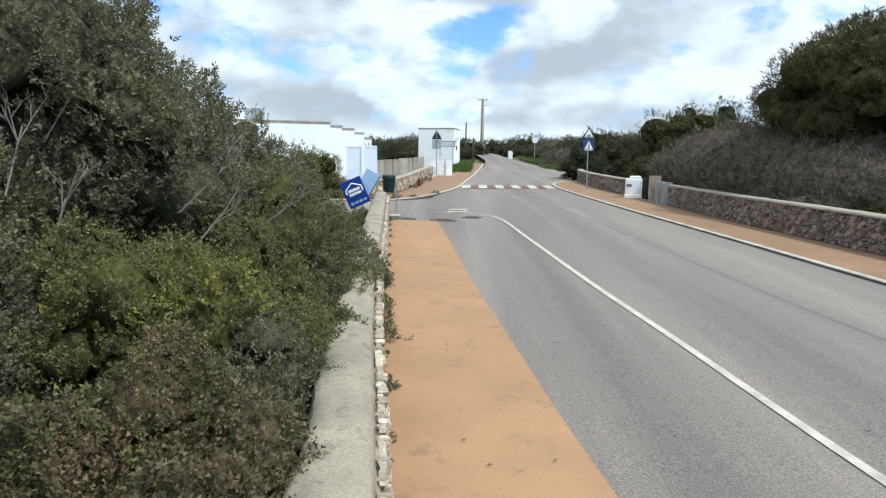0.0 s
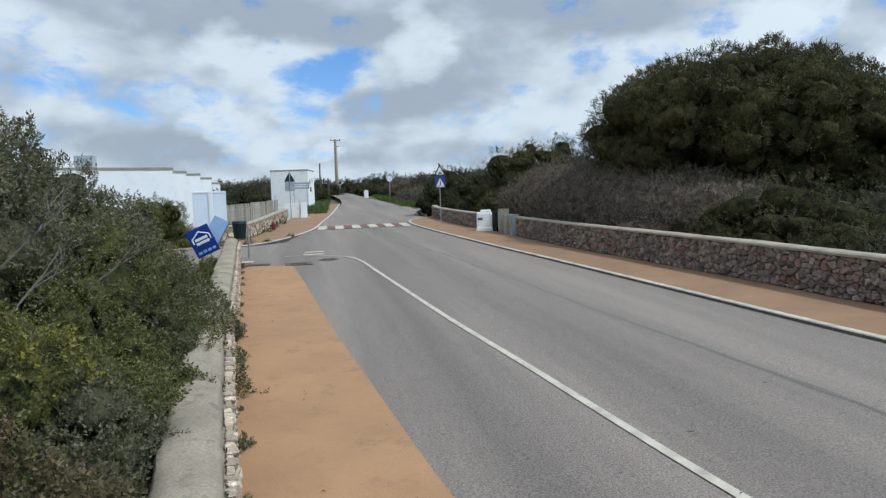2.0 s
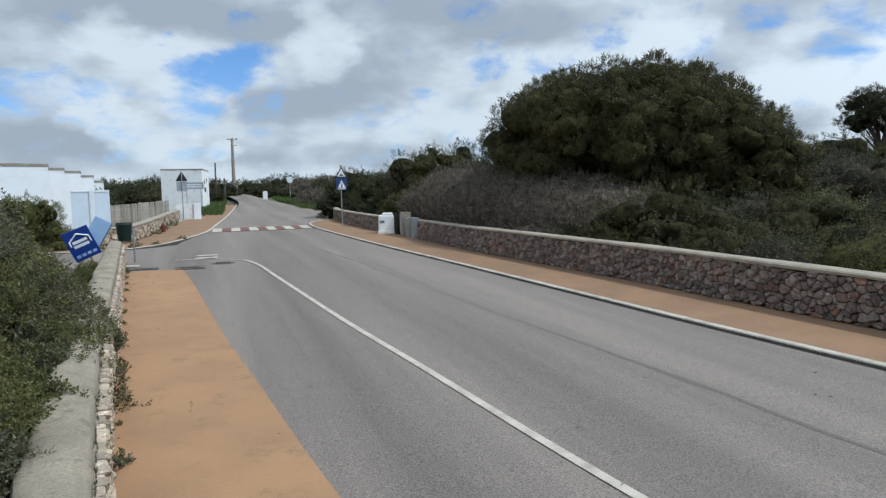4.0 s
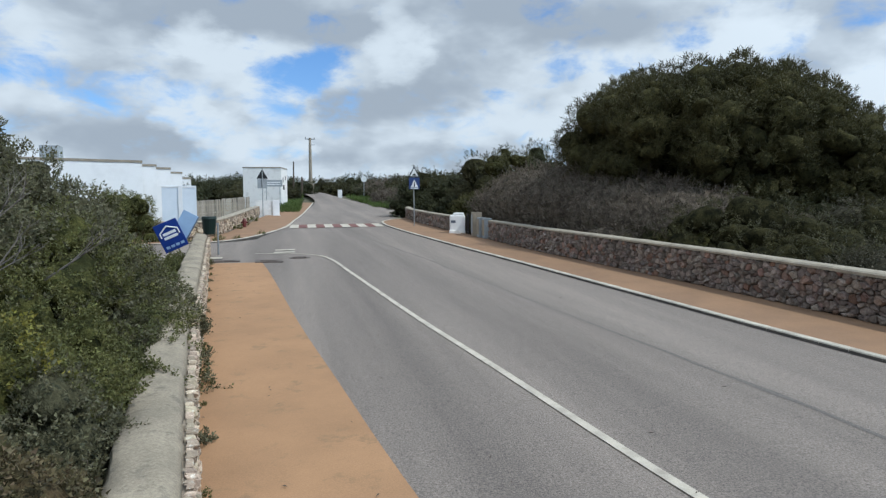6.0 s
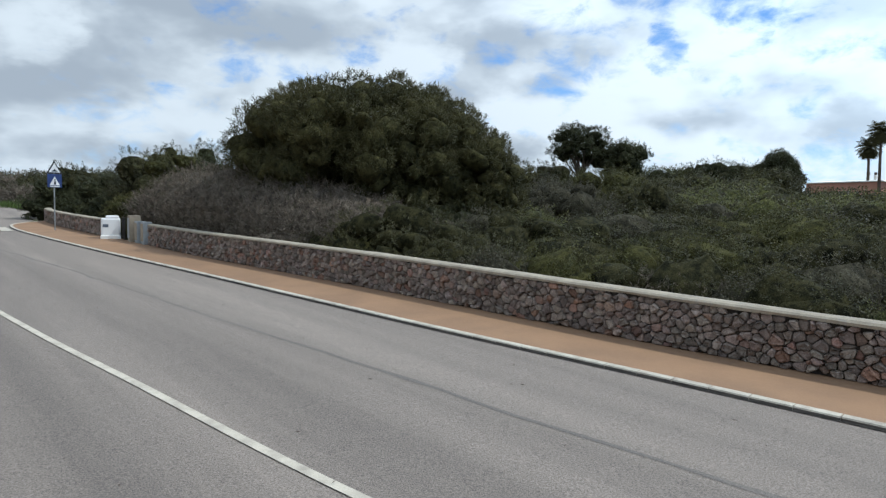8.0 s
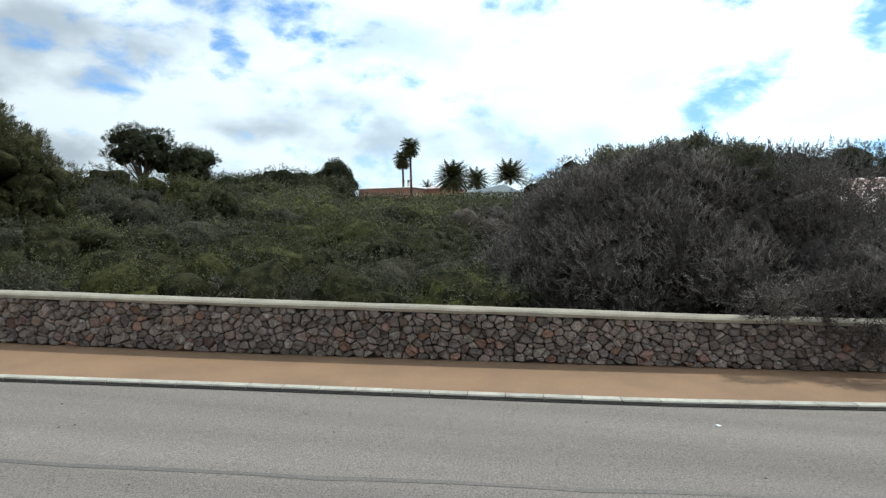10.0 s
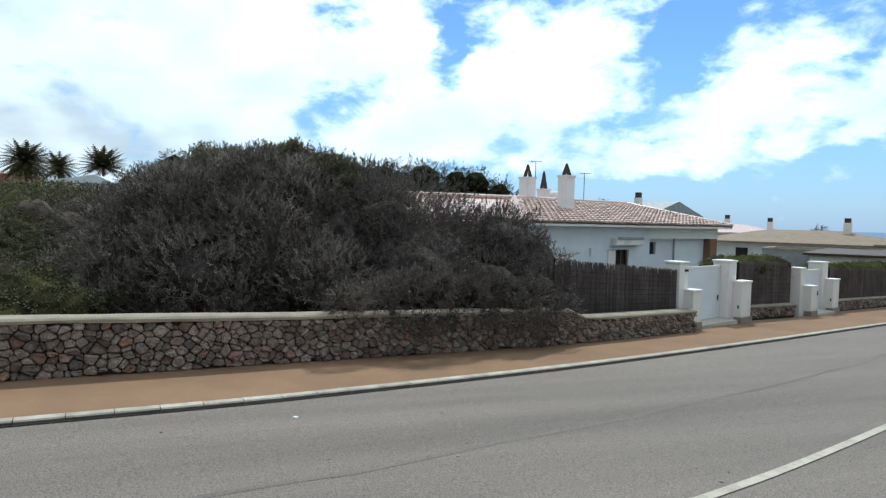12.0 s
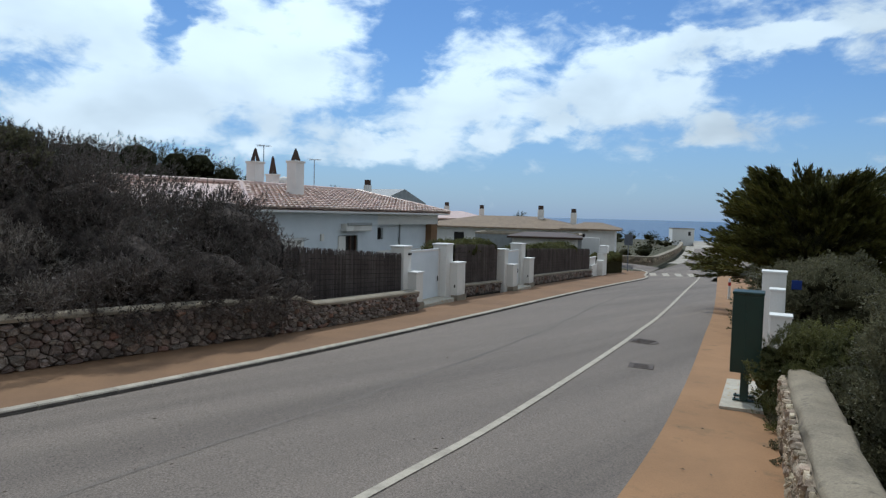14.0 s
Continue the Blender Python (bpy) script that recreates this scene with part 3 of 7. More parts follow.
# ochre pavements
n_l = 200
ribbon("pavement", resampled(EDGE_L, n_l), resampled(BACK_L, n_l), 0.03, M_OCHRE, "ochre painted pavement level with the road, scuffed and stained", 4)
kerb_line = curve_through(KERB_R, 0.5)
kr = resampled(KERB_R[1:], 260)
back_r = resampled([(22.9, -44.5), (21.3, -41), (19.65, -37), (16.4, -24), (15.45, -21.2), (14.53, -17), (13.22, -13.6), (12.02, -8.5), (11.32, -3), (10.98, 0), (10.57, 4.6), (10.36, 9), (10.2, 13), (9.95, 17), (9.65, 22), (9.68, 27.6), (9.64, 33.6), (9.55, 37), (9.62, 43), (9.95, 48), (11, 51.6), (13.5, 53.4)], 260)
ribbon("pavement", offset(kr, -0.1), back_r + (back_r - kr) * 0.05, 0.072, M_OCHRE_FAR, "raised ochre pavement along the stone wall", 4)
ribbon("pavement", resampled(ISLAND, 120) - (0.1, 0), resampled([(-12, 31.7), (-5, 31.4), (-3.2, 31.8), (-2.5, 34), (-1.9, 40), (-1.25, 49), (-0.5, 56.5), (1.6, 69), (2.6, 80)], 120), 0.058, M_OCHRE_FAR, "ochre pavement rounding the junction corner", 3)
ribbon("pavement", resampled([(23.4, -58.5), (24.6, -63.5), (30.4, -81), (36.0, -96.5)], 40), resampled([(24.4, -58.3), (25.6, -63.3), (31.5, -80.8), (37.2, -96.3)], 40), 0.03, M_PALE_ROAD, "dusty pale verge beside the road to the sea", 2)
ribbon("road", resampled([(25.6, -90), (29.5, -104), (33, -119), (37, -131)], 40), resampled([(33.6, -90), (38.9, -104), (45, -119), (50, -131)], 40), 0.026, M_PALE_ROAD, "pale sun-bleached concrete at the end of the road", 4)


def kerb(line, name, label, to_left, high=0.085):
    """A kerb of half-metre blocks: a shallow drain lip, a road face darkened for shade and dirt, a chamfered stone."""
    top = thing(name, label, "kerb", kind="structure")
    for i in range(len(line) - 1):
        a, b = line[i], line[i + 1]
        t = (b - a) / np.linalg.norm(b - a)
        nrm = np.array((-t[1], t[0])) * (1 if to_left else -1)
        a, b = a + t * 0.005, b - t * 0.005
        prof = [(0.0, -0.25), (0.0, high - 0.012), (0.012, high + 0.006), (0.15, high + 0.006), (0.15, -0.25)]
        v = []
        for q in (a, b):
            z = hz(*q)
            for o, h in prof:
                v.append((q[0] + nrm[0] * o, q[1] + nrm[1] * o, z + h))
        k = len(prof)
        f = [(j, (j + 1) % k, (j + 1) % k + k, j + k) for j in range(k)] + [tuple(range(k - 1, -1, -1)), tuple(range(k, 2 * k))]
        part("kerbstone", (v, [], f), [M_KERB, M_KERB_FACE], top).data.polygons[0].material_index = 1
    return top


kerb(kerb_line[::1], "kerb", "pale concrete kerb of half-metre stones along the road", False, 0.072)
kerb(curve_through(ISLAND, 0.8), "kerb", "pale concrete kerb rounding the junction corner", True, 0.06)
# dark strip where kerb meets asphalt: painted kerb shade along with gutter dirt
gut = curve_through(KERB_R, 0.5)
tagged(ribbon("trim", offset(gut, -0.005), offset(gut, 0.035), 0.034, M_GUTTER, "dark painted line of shade and dirt in the gutter"), category="gutter")


# crossings
def crossing(a, b, along, count, wide, long, red, label):
    top = thing("zebra_crossing", label, "road marking", kind="structure")
    a, b, along = np.array(a, float), np.array(b, float), np.array(along, float)
    d = (b - a) / np.linalg.norm(b - a)
    along /= np.linalg.norm(along)
    pitch = np.linalg.norm(b - a) / (count - 0.5)
    for i in range(2 * count - 1):
        if i % 2 and not red:
            continue
        p = a + d * (i * pitch / 2)
        q = p + d * wide
        ribbon("red_stripe" if i % 2 else "white_stripe", np.array([p, p + along * long / 2, p + along * long]), np.array([q, q + along * long / 2, q + along * long]), 0.045, M_RED_PAINT if i % 2 else M_WHITE_LINE, "", parent=top)


crossing((0.95, 38.6), (6.75, 39.2), (0.04, 1), 6, 0.55, 3.4, True, "zebra crossing of white stripes over dull red")
crossing((16.6, -44.4), (19.3, -40.9), (0.42, -0.9), 5, 0.5, 3.0, False, "zebra crossing of worn white stripes by the sea")
# give-way bars at the side road, a stop bar, manholes
for x, y, w, d in ((0.15, 23.6, 0.75, 0.42), (0.2, 24.5, 0.72, 0.42), (-2.2, 22.0, 0.7, 0.5)):
    o = ribbon("road_bar", np.array([(x, y), (x + w, y + 0.04)]), np.array([(x - 0.02, y + d), (x + w - 0.02, y + d + 0.04)]), 0.045, M_WHITE_LINE, "short white painted bar at the side road", kind="structure")
    tagged(o, category="road marking")


def manhole(x, y, w, d, rz, rounded=False):
    top = thing("manhole_cover", "rusty brown cast iron manhole cover set in the road", "manhole", pose(x, y, hz(x, y) + 0.018, 0, 0, rz))
    bm = bmesh.new()
    if rounded:
        bmesh.ops.create_cone(bm, cap_ends=True, segments=28, radius1=w / 2, radius2=w / 2 * 0.97, depth=0.03)
    else:
        box(bm, -w / 2, w / 2, -d / 2, d / 2, -0.015, 0.018, 0.004)
    part("lid", bm, M_IRON, top)
    bm = bmesh.new()
    for k in range(-2, 3):
        box(bm, -w * 0.3, w * 0.3, k * d * 0.15 - 0.02, k * d * 0.15 + 0.02, 0.012, 0.024)
    part("tread_bars", bm, M_IRON, top)


manhole(0.0, 21.1, 0.85, 0.85, 3)
manhole(1.0, 22.0, 0.75, 0.75, 0, True)
manhole(-1.35, 21.4, 0.9, 0.5, 2)
manhole(7.0, -14.8, 0.7, 0.7, 0, True)
manhole(5.8, -12.05, 0.45, 0.4, 20)
manhole(11.0, -8.9, 0.4, 0.3, 10)


# ---- walls ----
def wall_body(name, face, thick, high, mat, cap_mat, label, cap=0.09, over=0.03, batter=0.0, side=1, crown=1.06, cap_step=2.0, base=0.14, rough_edge=0.012, rounded=False):
    """A wall along a plan line (its face); side: 1, the thickness lies to the line's left. The coping is in lengths."""
    top = thing(name, label, "stone wall", kind="structure")
    n = len(face)
    inner = offset(face, side * thick)
    zb = height(face[:, 0], face[:, 1])
    hi = high if np.ndim(high) else np.full(n, high)
    v, f = [], []
    fr = offset(face, side * 0.05)
    for i in range(n):
        for (x, y), z in ((fr[i], zb[i] - 0.3), (fr[i], zb[i] + hi[i] - cap), (inner[i], zb[i] + hi[i] - cap), (inner[i], zb[i] - 0.3)):
            v.append((x, y, z))
    for i in range(n - 1):
        for k in range(4):
            f.append((i * 4 + k, i * 4 + (k + 1) % 4, i * 4 + 4 + (k + 1) % 4, i * 4 + 4 + k))
    f += [(0, 1, 2, 3), tuple(4 * (n - 1) + k for k in (3, 2, 1, 0))]
    part("core", (v, [], f), mat, top)
    step = max(1, int(round(cap_step / np.linalg.norm(face[1] - face[0]))))
    jit = random.Random(len(face))
    for s in range(0, n - 1, step):
        e = min(n - 1, s + step)
        v, f = [], []
        prof = [(-over, 0.0), (-over - 0.005, 0.55), (-over + 0.03, 0.9), (thick * 0.3, crown), (thick * 0.7, crown), (thick + over - 0.03, 0.9), (thick + over, 0.5), (thick + over, 0.0)]
        if rounded:
            prof = [(0.08, -0.25)] + [(0.085 + (thick - 0.045) / 2 * (1 - math.cos(math.pi * j / 12)), 0.2 + (crown - 0.2) * math.sin(math.pi * j / 12) ** 0.55) for j in range(13)] + [(thick + 0.045, -0.25)]
        k = len(prof)
        for i in range(s, e + 1):
            a = face[i]
            t = (face[min(i + 1, n - 1)] - face[max(i - 1, 0)])
            t /= np.linalg.norm(t)
            q = np.array((-t[1], t[0])) * side
            for o, h in prof:
                w = rough_edge * noise.noise((a[0] * 1.7 + o * 3, a[1] * 1.7, h * 2)) + (rough_edge - 0.012) * noise.noise((a[0] * 5 + o * 9, a[1] * 5, h * 4))
                v.append((a[0] + q[0] * (o + w), a[1] + q[1] * (o + w), zb[i] + hi[i] - cap + h * cap + w))
        for i in range(e - s):
            for j in range(k):
                f.append((i * k + j, i * k + (j + 1) % k, (i + 1) * k + (j + 1) % k, (i + 1) * k + j))
        f += [tuple(range(k)), tuple(range((e - s) * k + k - 1, (e - s) * k - 1, -1))]
        ob = part("coping", (v, [], f), cap_mat, top)
        bmo = bmesh.new()
        bmo.from_mesh(ob.data)
        bmesh.ops.recalc_face_normals(bmo, faces=bmo.faces[:])
        bmo.to_mesh(ob.data)
        bmo.free()
        if rounded:
            ob.data.polygons.foreach_set("use_smooth", [True] * len(ob.data.polygons))
    return top


wr_line = curve_through(WALL_R, 0.5)
wr_high = np.interp(wr_line[:, 1], [-9.3, -8.7, -3, 0, 5, 9, 13, 28], [0.66, 0.87, 0.88, 0.92, 0.95, 0.97, 0.98, 0.96])
wall_right = wall_body("wall_east", wr_line, 0.38, wr_high, M_MORTAR, M_COPING_FAR, "rubble stone wall with a pale concrete coping", 0.085, side=-1)
wr2_line = curve_through(WALL_R2, 0.5)
wall_right2 = wall_body("wall_east_corner", wr2_line, 0.38, 0.92, M_MORTAR, M_COPING_FAR, "rubble stone wall turning the corner", 0.085, side=-1)
wl_line = curve_through(WALL_L, 0.14)
wall_left = wall_body("wall_west", wl_line, 0.46, 0.75, M_MORTAR_PALE, M_COPING, "low pale rubble wall with a broad rough concrete top", 0.10, over=-0.03, side=1, cap_step=6.0, crown=1.4, rough_edge=0.028, rounded=True)
wn_line = curve_through(WALL_N, 0.6)
wall_north = wall_body("wall_north", wn_line, 0.40, 0.85, M_MORTAR_PALE, M_COPING_FAR, "pale rubble wall rounding the junction corner", 0.09, side=1)
ws1 = curve_through([(15.05, -17.7), (15.75, -21.0)], 0.4)
wall_s1 = wall_body("wall_garden", ws1, 0.35, 0.50, M_MORTAR, M_COPING_FAR, "low rubble garden wall below a clipped hedge", 0.08, side=1)
ws2 = curve_through([(16.75, -24.6), (18.6, -32.0), (19.1, -34.5)], 0.4)
wall_s2 = wall_body("wall_garden", ws2, 0.35, 0.52, M_MORTAR, M_COPING_FAR, "low rubble garden wall below a reed screen", 0.08, side=1)
ws3 = curve_through([(31, -55.4), (27.5, -56.2), (25.6, -57.4), (26.3, -61.5), (32.2, -81), (38.0, -97)], 0.8)
wall_s3 = wall_body("wall_seaward", ws3, 0.4, 0.6, M_MORTAR_PALE, M_COPING_FAR, "low pale wall along the road to the sea", 0.1, side=1)


# ---- plants ----
def sprig(kind, seed):
    """Leaf quads (count, 4, 3) of one shoot along +z, of length one."""
    r = np.random.RandomState(seed)
    spec = {"lentisk": (11, 0.29, 0.112, 35, 75), "olive": (11, 0.31, 0.092, 25, 65), "heath": (11, 0.34, 0.050, 10, 50), "pine": (11, 0.44, 0.048, 20, 85),
            "clump": (13, 0.34, 0.105, 48, 85), "cypress": (24, 0.30, 0.042, 8, 30), "grass": (9, 1.0, 0.05, 5, 35)}[kind]
    count, length, width, a0, a1 = spec
    out = []
    for i in range(count):
        u = (i + 0.5) / count
        base_z = 0.0 if kind == "grass" else (0.5 + 0.5 * u if kind == "pine" else 0.12 + 0.85 * u)
        phi = i * 2.4 + r.uniform(-0.4, 0.4)
        tilt = radians(r.uniform(a0, a1) * (1.15 - 0.5 * u))
        ax = np.array((math.sin(tilt) * math.cos(phi), math.sin(tilt) * math.sin(phi), math.cos(tilt)))
        side = np.cross(ax, (0, 0, 1) if abs(ax[2]) < 0.95 else (1, 0, 0))
        side /= np.linalg.norm(side)
        lean = 0.25 if kind == "clump" else 0.6
        side = side * math.cos(lean) + np.cross(ax, side) * math.sin(lean) * r.choice((-1, 1))
        ln, wd = length * r.uniform(0.75, 1.2), width * r.uniform(0.8, 1.2)
        b = np.array((0, 0, base_z)) + ax * 0.03
        out.append([b, b + ax * ln * 0.5 + side * wd, b + ax * ln, b + ax * ln * 0.5 - side * wd])
    if kind in ("heath", "olive", "cypress", "lentisk"):
        out.append([np.array(q, float) for q in ((-0.012, 0, 0), (0.012, 0, 0), (0.004, 0, 0.9), (-0.004, 0, 0.9))])
    return np.array(out)


SPRIGS = {k: [sprig(k, s) for s in range(4)] for k in ("lentisk", "olive", "heath", "pine", "clump", "cypress", "grass")}


def turned(axes, spin):
    """Rotation matrices that take +z to the axes, with a spin."""
    z = axes / np.linalg.norm(axes, axis=1)[:, None]
    h = np.where(np.abs(z[:, 2:3]) < 0.9, (0, 0, 1), (1, 0, 0))
    x = np.cross(h, z)
    x /= np.linalg.norm(x, axis=1)[:, None]
    y = np.cross(z, x)
    c, s = np.cos(spin)[:, None], np.sin(spin)[:, None]
    return np.stack((x * c + y * s, y * c - x * s, z), axis=2)


def quads_mesh(name, v):
    """A mesh of loose quads from vertices (count, 4, 3)."""
    v = np.ascontiguousarray(v.reshape(-1, 3), dtype=np.float32)
    me = bpy.data.meshes.new(name)
    n = len(v)
    me.vertices.add(n)
    me.vertices.foreach_set("co", v.ravel())
    me.loops.add(n)
    me.loops.foreach_set("vertex_index", np.arange(n, dtype=np.int32))
    me.polygons.add(n // 4)
    me.polygons.foreach_set("loop_start", np.arange(0, n, 4, dtype=np.int32))
    me.update(calc_edges=True)
    return me


def tri_mesh(name, v):
    """A mesh of loose triangles out of leaf quads (count, 4, 3)."""
    t = np.stack(((v[:, 0] + v[:, 1]) / 2 + (v[:, 1] - v[:, 3]) * 0.2, v[:, 2], (v[:, 0] + v[:, 3]) / 2 - (v[:, 1] - v[:, 3]) * 0.2), axis=1)
    t = np.ascontiguousarray(t.reshape(-1, 3), dtype=np.float32)
    me = bpy.data.meshes.new(name)
    n = len(t)
    me.vertices.add(n)
    me.vertices.foreach_set("co", t.ravel())
    me.loops.add(n)
    me.loops.foreach_set("vertex_index", np.arange(n, dtype=np.int32))
    me.polygons.add(n // 3)
    me.polygons.foreach_set("loop_start", np.arange(0, n, 3, dtype=np.int32))
    me.update(calc_edges=True)
    return me


def waver(p):
    """Points (n, 3) pushed about, so that rounded masses turn uneven."""
    x, y, z = p[:, 0], p[:, 1], p[:, 2]
    a = np.stack((np.sin(3.1 * y + 2.3 * z + 1.1) + np.sin(5.3 * z - 2.9 * x), np.sin(2.7 * x + 3.7 * z + 0.4) + np.sin(5.9 * x + 3.3 * y), 0.8 * np.sin(3.3 * x - 2.9 * y + 2.0) + 0.8 * np.sin(4.9 * y + 4.1 * x)), axis=1)
    b = np.stack((np.sin(11.3 * y + 9.1 * z), np.sin(10.7 * z - 8.3 * x), np.sin(12.1 * x + 7.9 * y)), axis=1)
    return p + a * 0.085 + b * 0.045


def dress(lumps, count, kind, size, seed, floor=-0.35, up=0.45, loose=0.8, depth=(0.74, 1.10), wave=True):
    """Shoots over the outer skin of overlapping lumps (x, y, z, rx, ry, rz): leaf vertices (n, 4, 3)."""
    r = np.random.RandomState(seed)
    lumps = np.array(lumps, float)
    area = (lumps[:, 3] * lumps[:, 4] * lumps[:, 5]) ** (2 / 3)
    which = r.choice(len(lumps), size=int(count * 2.4), p=area / area.sum())
    d = r.normal(size=(len(which), 3))
    d /= np.linalg.norm(d, axis=1)[:, None]
    d = d[d[:, 2] > floor]
    which = which[:len(d)]
    L = lumps[which]
    p = L[:, :3] + d * L[:, 3:] * r.uniform(*depth, size=(len(d), 1))
    keep = np.ones(len(p), bool)
    for c in lumps:
        q = (p - c[:3]) / c[3:]
        keep &= (q * q).sum(1) > 0.66
    p, d = p[keep][:count], d[keep][:count]
    if wave:
        p = waver(p)
    axes = d + np.array((0, 0, up)) + r.normal(size=d.shape) * loose
    R = turned(axes, r.uniform(0, 6.28, len(p)))
    sc = size * r.uniform(0.65, 1.35, len(p))
    out = []
    for k, s in enumerate(SPRIGS[kind]):
        i = np.arange(k, len(p), len(SPRIGS[kind]))
        w = np.einsum("nij,lkj->nlki", R[i], s) * sc[i, None, None, None] + p[i, None, None, :] - (axes[i] / np.linalg.norm(axes[i], axis=1)[:, None] * sc[i, None] * 0.5)[:, None, None, :]
        out.append(w.reshape(-1, 4, 3))
    return np.concatenate(out)


def lump_core(lumps, shrink=0.78, fine=2):
    bm = bmesh.new()
    for x, y, z, a, b, c in lumps:
        bmesh.ops.create_icosphere(bm, subdivisions=fine, radius=1, matrix=Matrix.LocRotScale((x, y, z), None, (a * shrink, b * shrink, c * shrink)))
    moved = waver(np.array([v.co for v in bm.verts]))
    for v, q in zip(bm.verts, moved):
        v.co = q
        v.co += noise.noise_vector(v.co * 5.0) * 0.05
    for f in bm.faces:
        f.smooth = True
    return bm


def dome(rx, ry, h, n, lump, seed, low=0.0, main=0.72):
    """Lumps that make up a rounded, uneven bush at the origin."""
    r = random.Random(seed)
    out = [(0, 0, h * 0.42 if main < 0.8 else h * 0.25, rx * main, ry * main, h * (0.46 if main < 0.8 else 0.70))]
    for i in range(n):
        z = ((i + 0.5) / n) ** 0.8
        a = i * 2.399 + r.uniform(-0.4, 0.4)
        s = math.sqrt(max(0.0, 1 - z * z))
        k = lump * r.uniform(0.7, 1.3)
        f = r.uniform(0.70, 0.92)
        out.append((rx * s * math.cos(a) * f, ry * s * math.sin(a) * f, max(low, h * z * f * r.uniform(0.9, 1.08)), k, k, k * r.uniform(0.75, 1.05)))
    return out


NEAR = "bushes behind the near wall"


def bush(name, label, x, y, rx, ry, h, mat, kind, count, size, lump=0.6, n=16, seed=0, group="", core=True, z=None, extra=None, category="bush", loose=0.8, up=0.45, floor=-0.35, stems=0, mesh_of=None, main=0.72):
    mesh_of = mesh_of or tri_mesh
    if group == NEAR and -10.5 < y < 20:
        x = min(x, float(np.interp(y, [q[1] for q in WALL_L], [q[0] for q in WALL_L])) + (-0.12 if y > 0 else 0.06) - rx * 0.92)
    if group == NEAR:
        n, lump, up, loose, count, size = int(n * 1.4), lump * 0.9, 0.6, 0.6, int(count * 1.2), size * 0.86
    top = thing(name, label, category, pose(x, y, hz(x, y) - 0.05 if z is None else z), group)
    lumps = dome(rx, ry, h, n, lump, seed, main=main)
    ob = new("leaves", mesh_of("leaves", dress(lumps, count, kind, size, seed, floor, up, loose)))
    ob.data.materials.append(mat)
    ob.parent = top
    if extra:
        m2, k2, c2, s2 = extra
        ob = new("second_foliage", tri_mesh("second_foliage", dress(lumps[1::2], c2, k2, s2, seed + 50, floor, up, loose)))
        ob.data.materials.append(m2)
        ob.parent = top
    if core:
        part("inner_mass", lump_core(lumps, 0.62 if group == NEAR else 0.72), SHADE_SKIN[mat.name], top)
    r = random.Random(seed + 9)
    bm = bmesh.new()
    for i in range(max(3, stems)):
        a = r.uniform(0, 6.28)
        rod(bm, (0.15 * math.cos(a), 0.15 * math.sin(a), -0.1), (rx * 0.5 * math.cos(a), ry * 0.5 * math.sin(a), h * 0.6), 0.035, 0.015, 5)
    part("trunk", bm, M_BARK, top)
    return top


# thick bushes leaning over the near wall
bush("lentisk_bush", "tall dense grey-green wild bush towering behind the low wall", -5.0, 8.0, 2.8, 2.9, 5.0, M_OLIVE, "olive", 13000, 0.21, 0.85, 26, 1, NEAR, extra=(M_LENTISK, "lentisk", 1950, 0.203))
bush("lentisk_bush", "tall dense dark green wild bush behind other bushes", -8.0, 6.5, 3.2, 3.2, 5.9, M_OLIVE, "olive", 6000, 0.24, 1.0, 22, 2, NEAR)
bush("lentisk_bush", "dense grey-green bush with pale shoots", -3.5, 10.6, 1.7, 1.9, 3.0, M_OLIVE, "olive", 2415, 0.226, 0.6, 18, 3, NEAR, extra=(M_LENTISK, "lentisk", 1170, 0.172))
bush("lentisk_bush", "rounded olive-green bush by the low wall", -3.75, 13.4, 1.4, 1.7, 2.2, M_LENTISK, "lentisk", 2025, 0.190, 0.5, 16, 4, NEAR)
bush("lentisk_bush", "bright olive-green bush by the low wall", -4.3, 17.0, 1.3, 1.8, 1.7, M_LENTISK_LIME, "lentisk", 1687, 0.190, 0.5, 14, 5, NEAR)
bush("lentisk_bush", "green leafy bush spilling onto the wall top", -2.0, 7.6, 1.25, 1.5, 1.95, M_LENTISK, "lentisk", 3600, 0.141, 0.45, 18, 6, NEAR, extra=(M_OLIVE, "olive", 1560, 0.156))
bush("lentisk_bush", "green leafy bush with yellow-green tips", -2.25, 5.2, 1.3, 1.25, 1.75, M_LENTISK, "lentisk", 4725, 0.122, 0.42, 20, 7, NEAR, extra=(M_LENTISK_LIME, "lentisk", 1170, 0.125))
bush("lentisk_bush", "grey-green bush with bare twigs showing", -4.2, 4.6, 1.6, 1.5, 2.35, M_OLIVE, "olive", 7500, 0.150, 0.5, 20, 8, NEAR, extra=(M_LENTISK_LIME, "lentisk", 910, 0.133))
bush("lentisk_bush", "low bush with reddish brown leaf tips against the wall", -1.35, 3.2, 0.85, 1.05, 1.12, M_LENTISK_RED, "lentisk", 5200, 0.115, 0.34, 18, 9, NEAR, extra=(M_LENTISK, "lentisk", 1820, 0.101))
bush("lentisk_bush", "green bush with reddish new leaves", -2.7, 2.7, 1.15, 1.05, 1.35, M_LENTISK_RED, "lentisk", 5200, 0.115, 0.38, 18, 10, NEAR, extra=(M_LENTISK, "lentisk", 2340, 0.109))
bush("lentisk_bush", "dark blue-green bush beside the wall", -4.1, 2.0, 1.3, 1.2, 1.55, M_OLIVE, "lentisk", 3600, 0.122, 0.42, 16, 11, NEAR, extra=(M_LENTISK, "lentisk", 1560, 0.125))
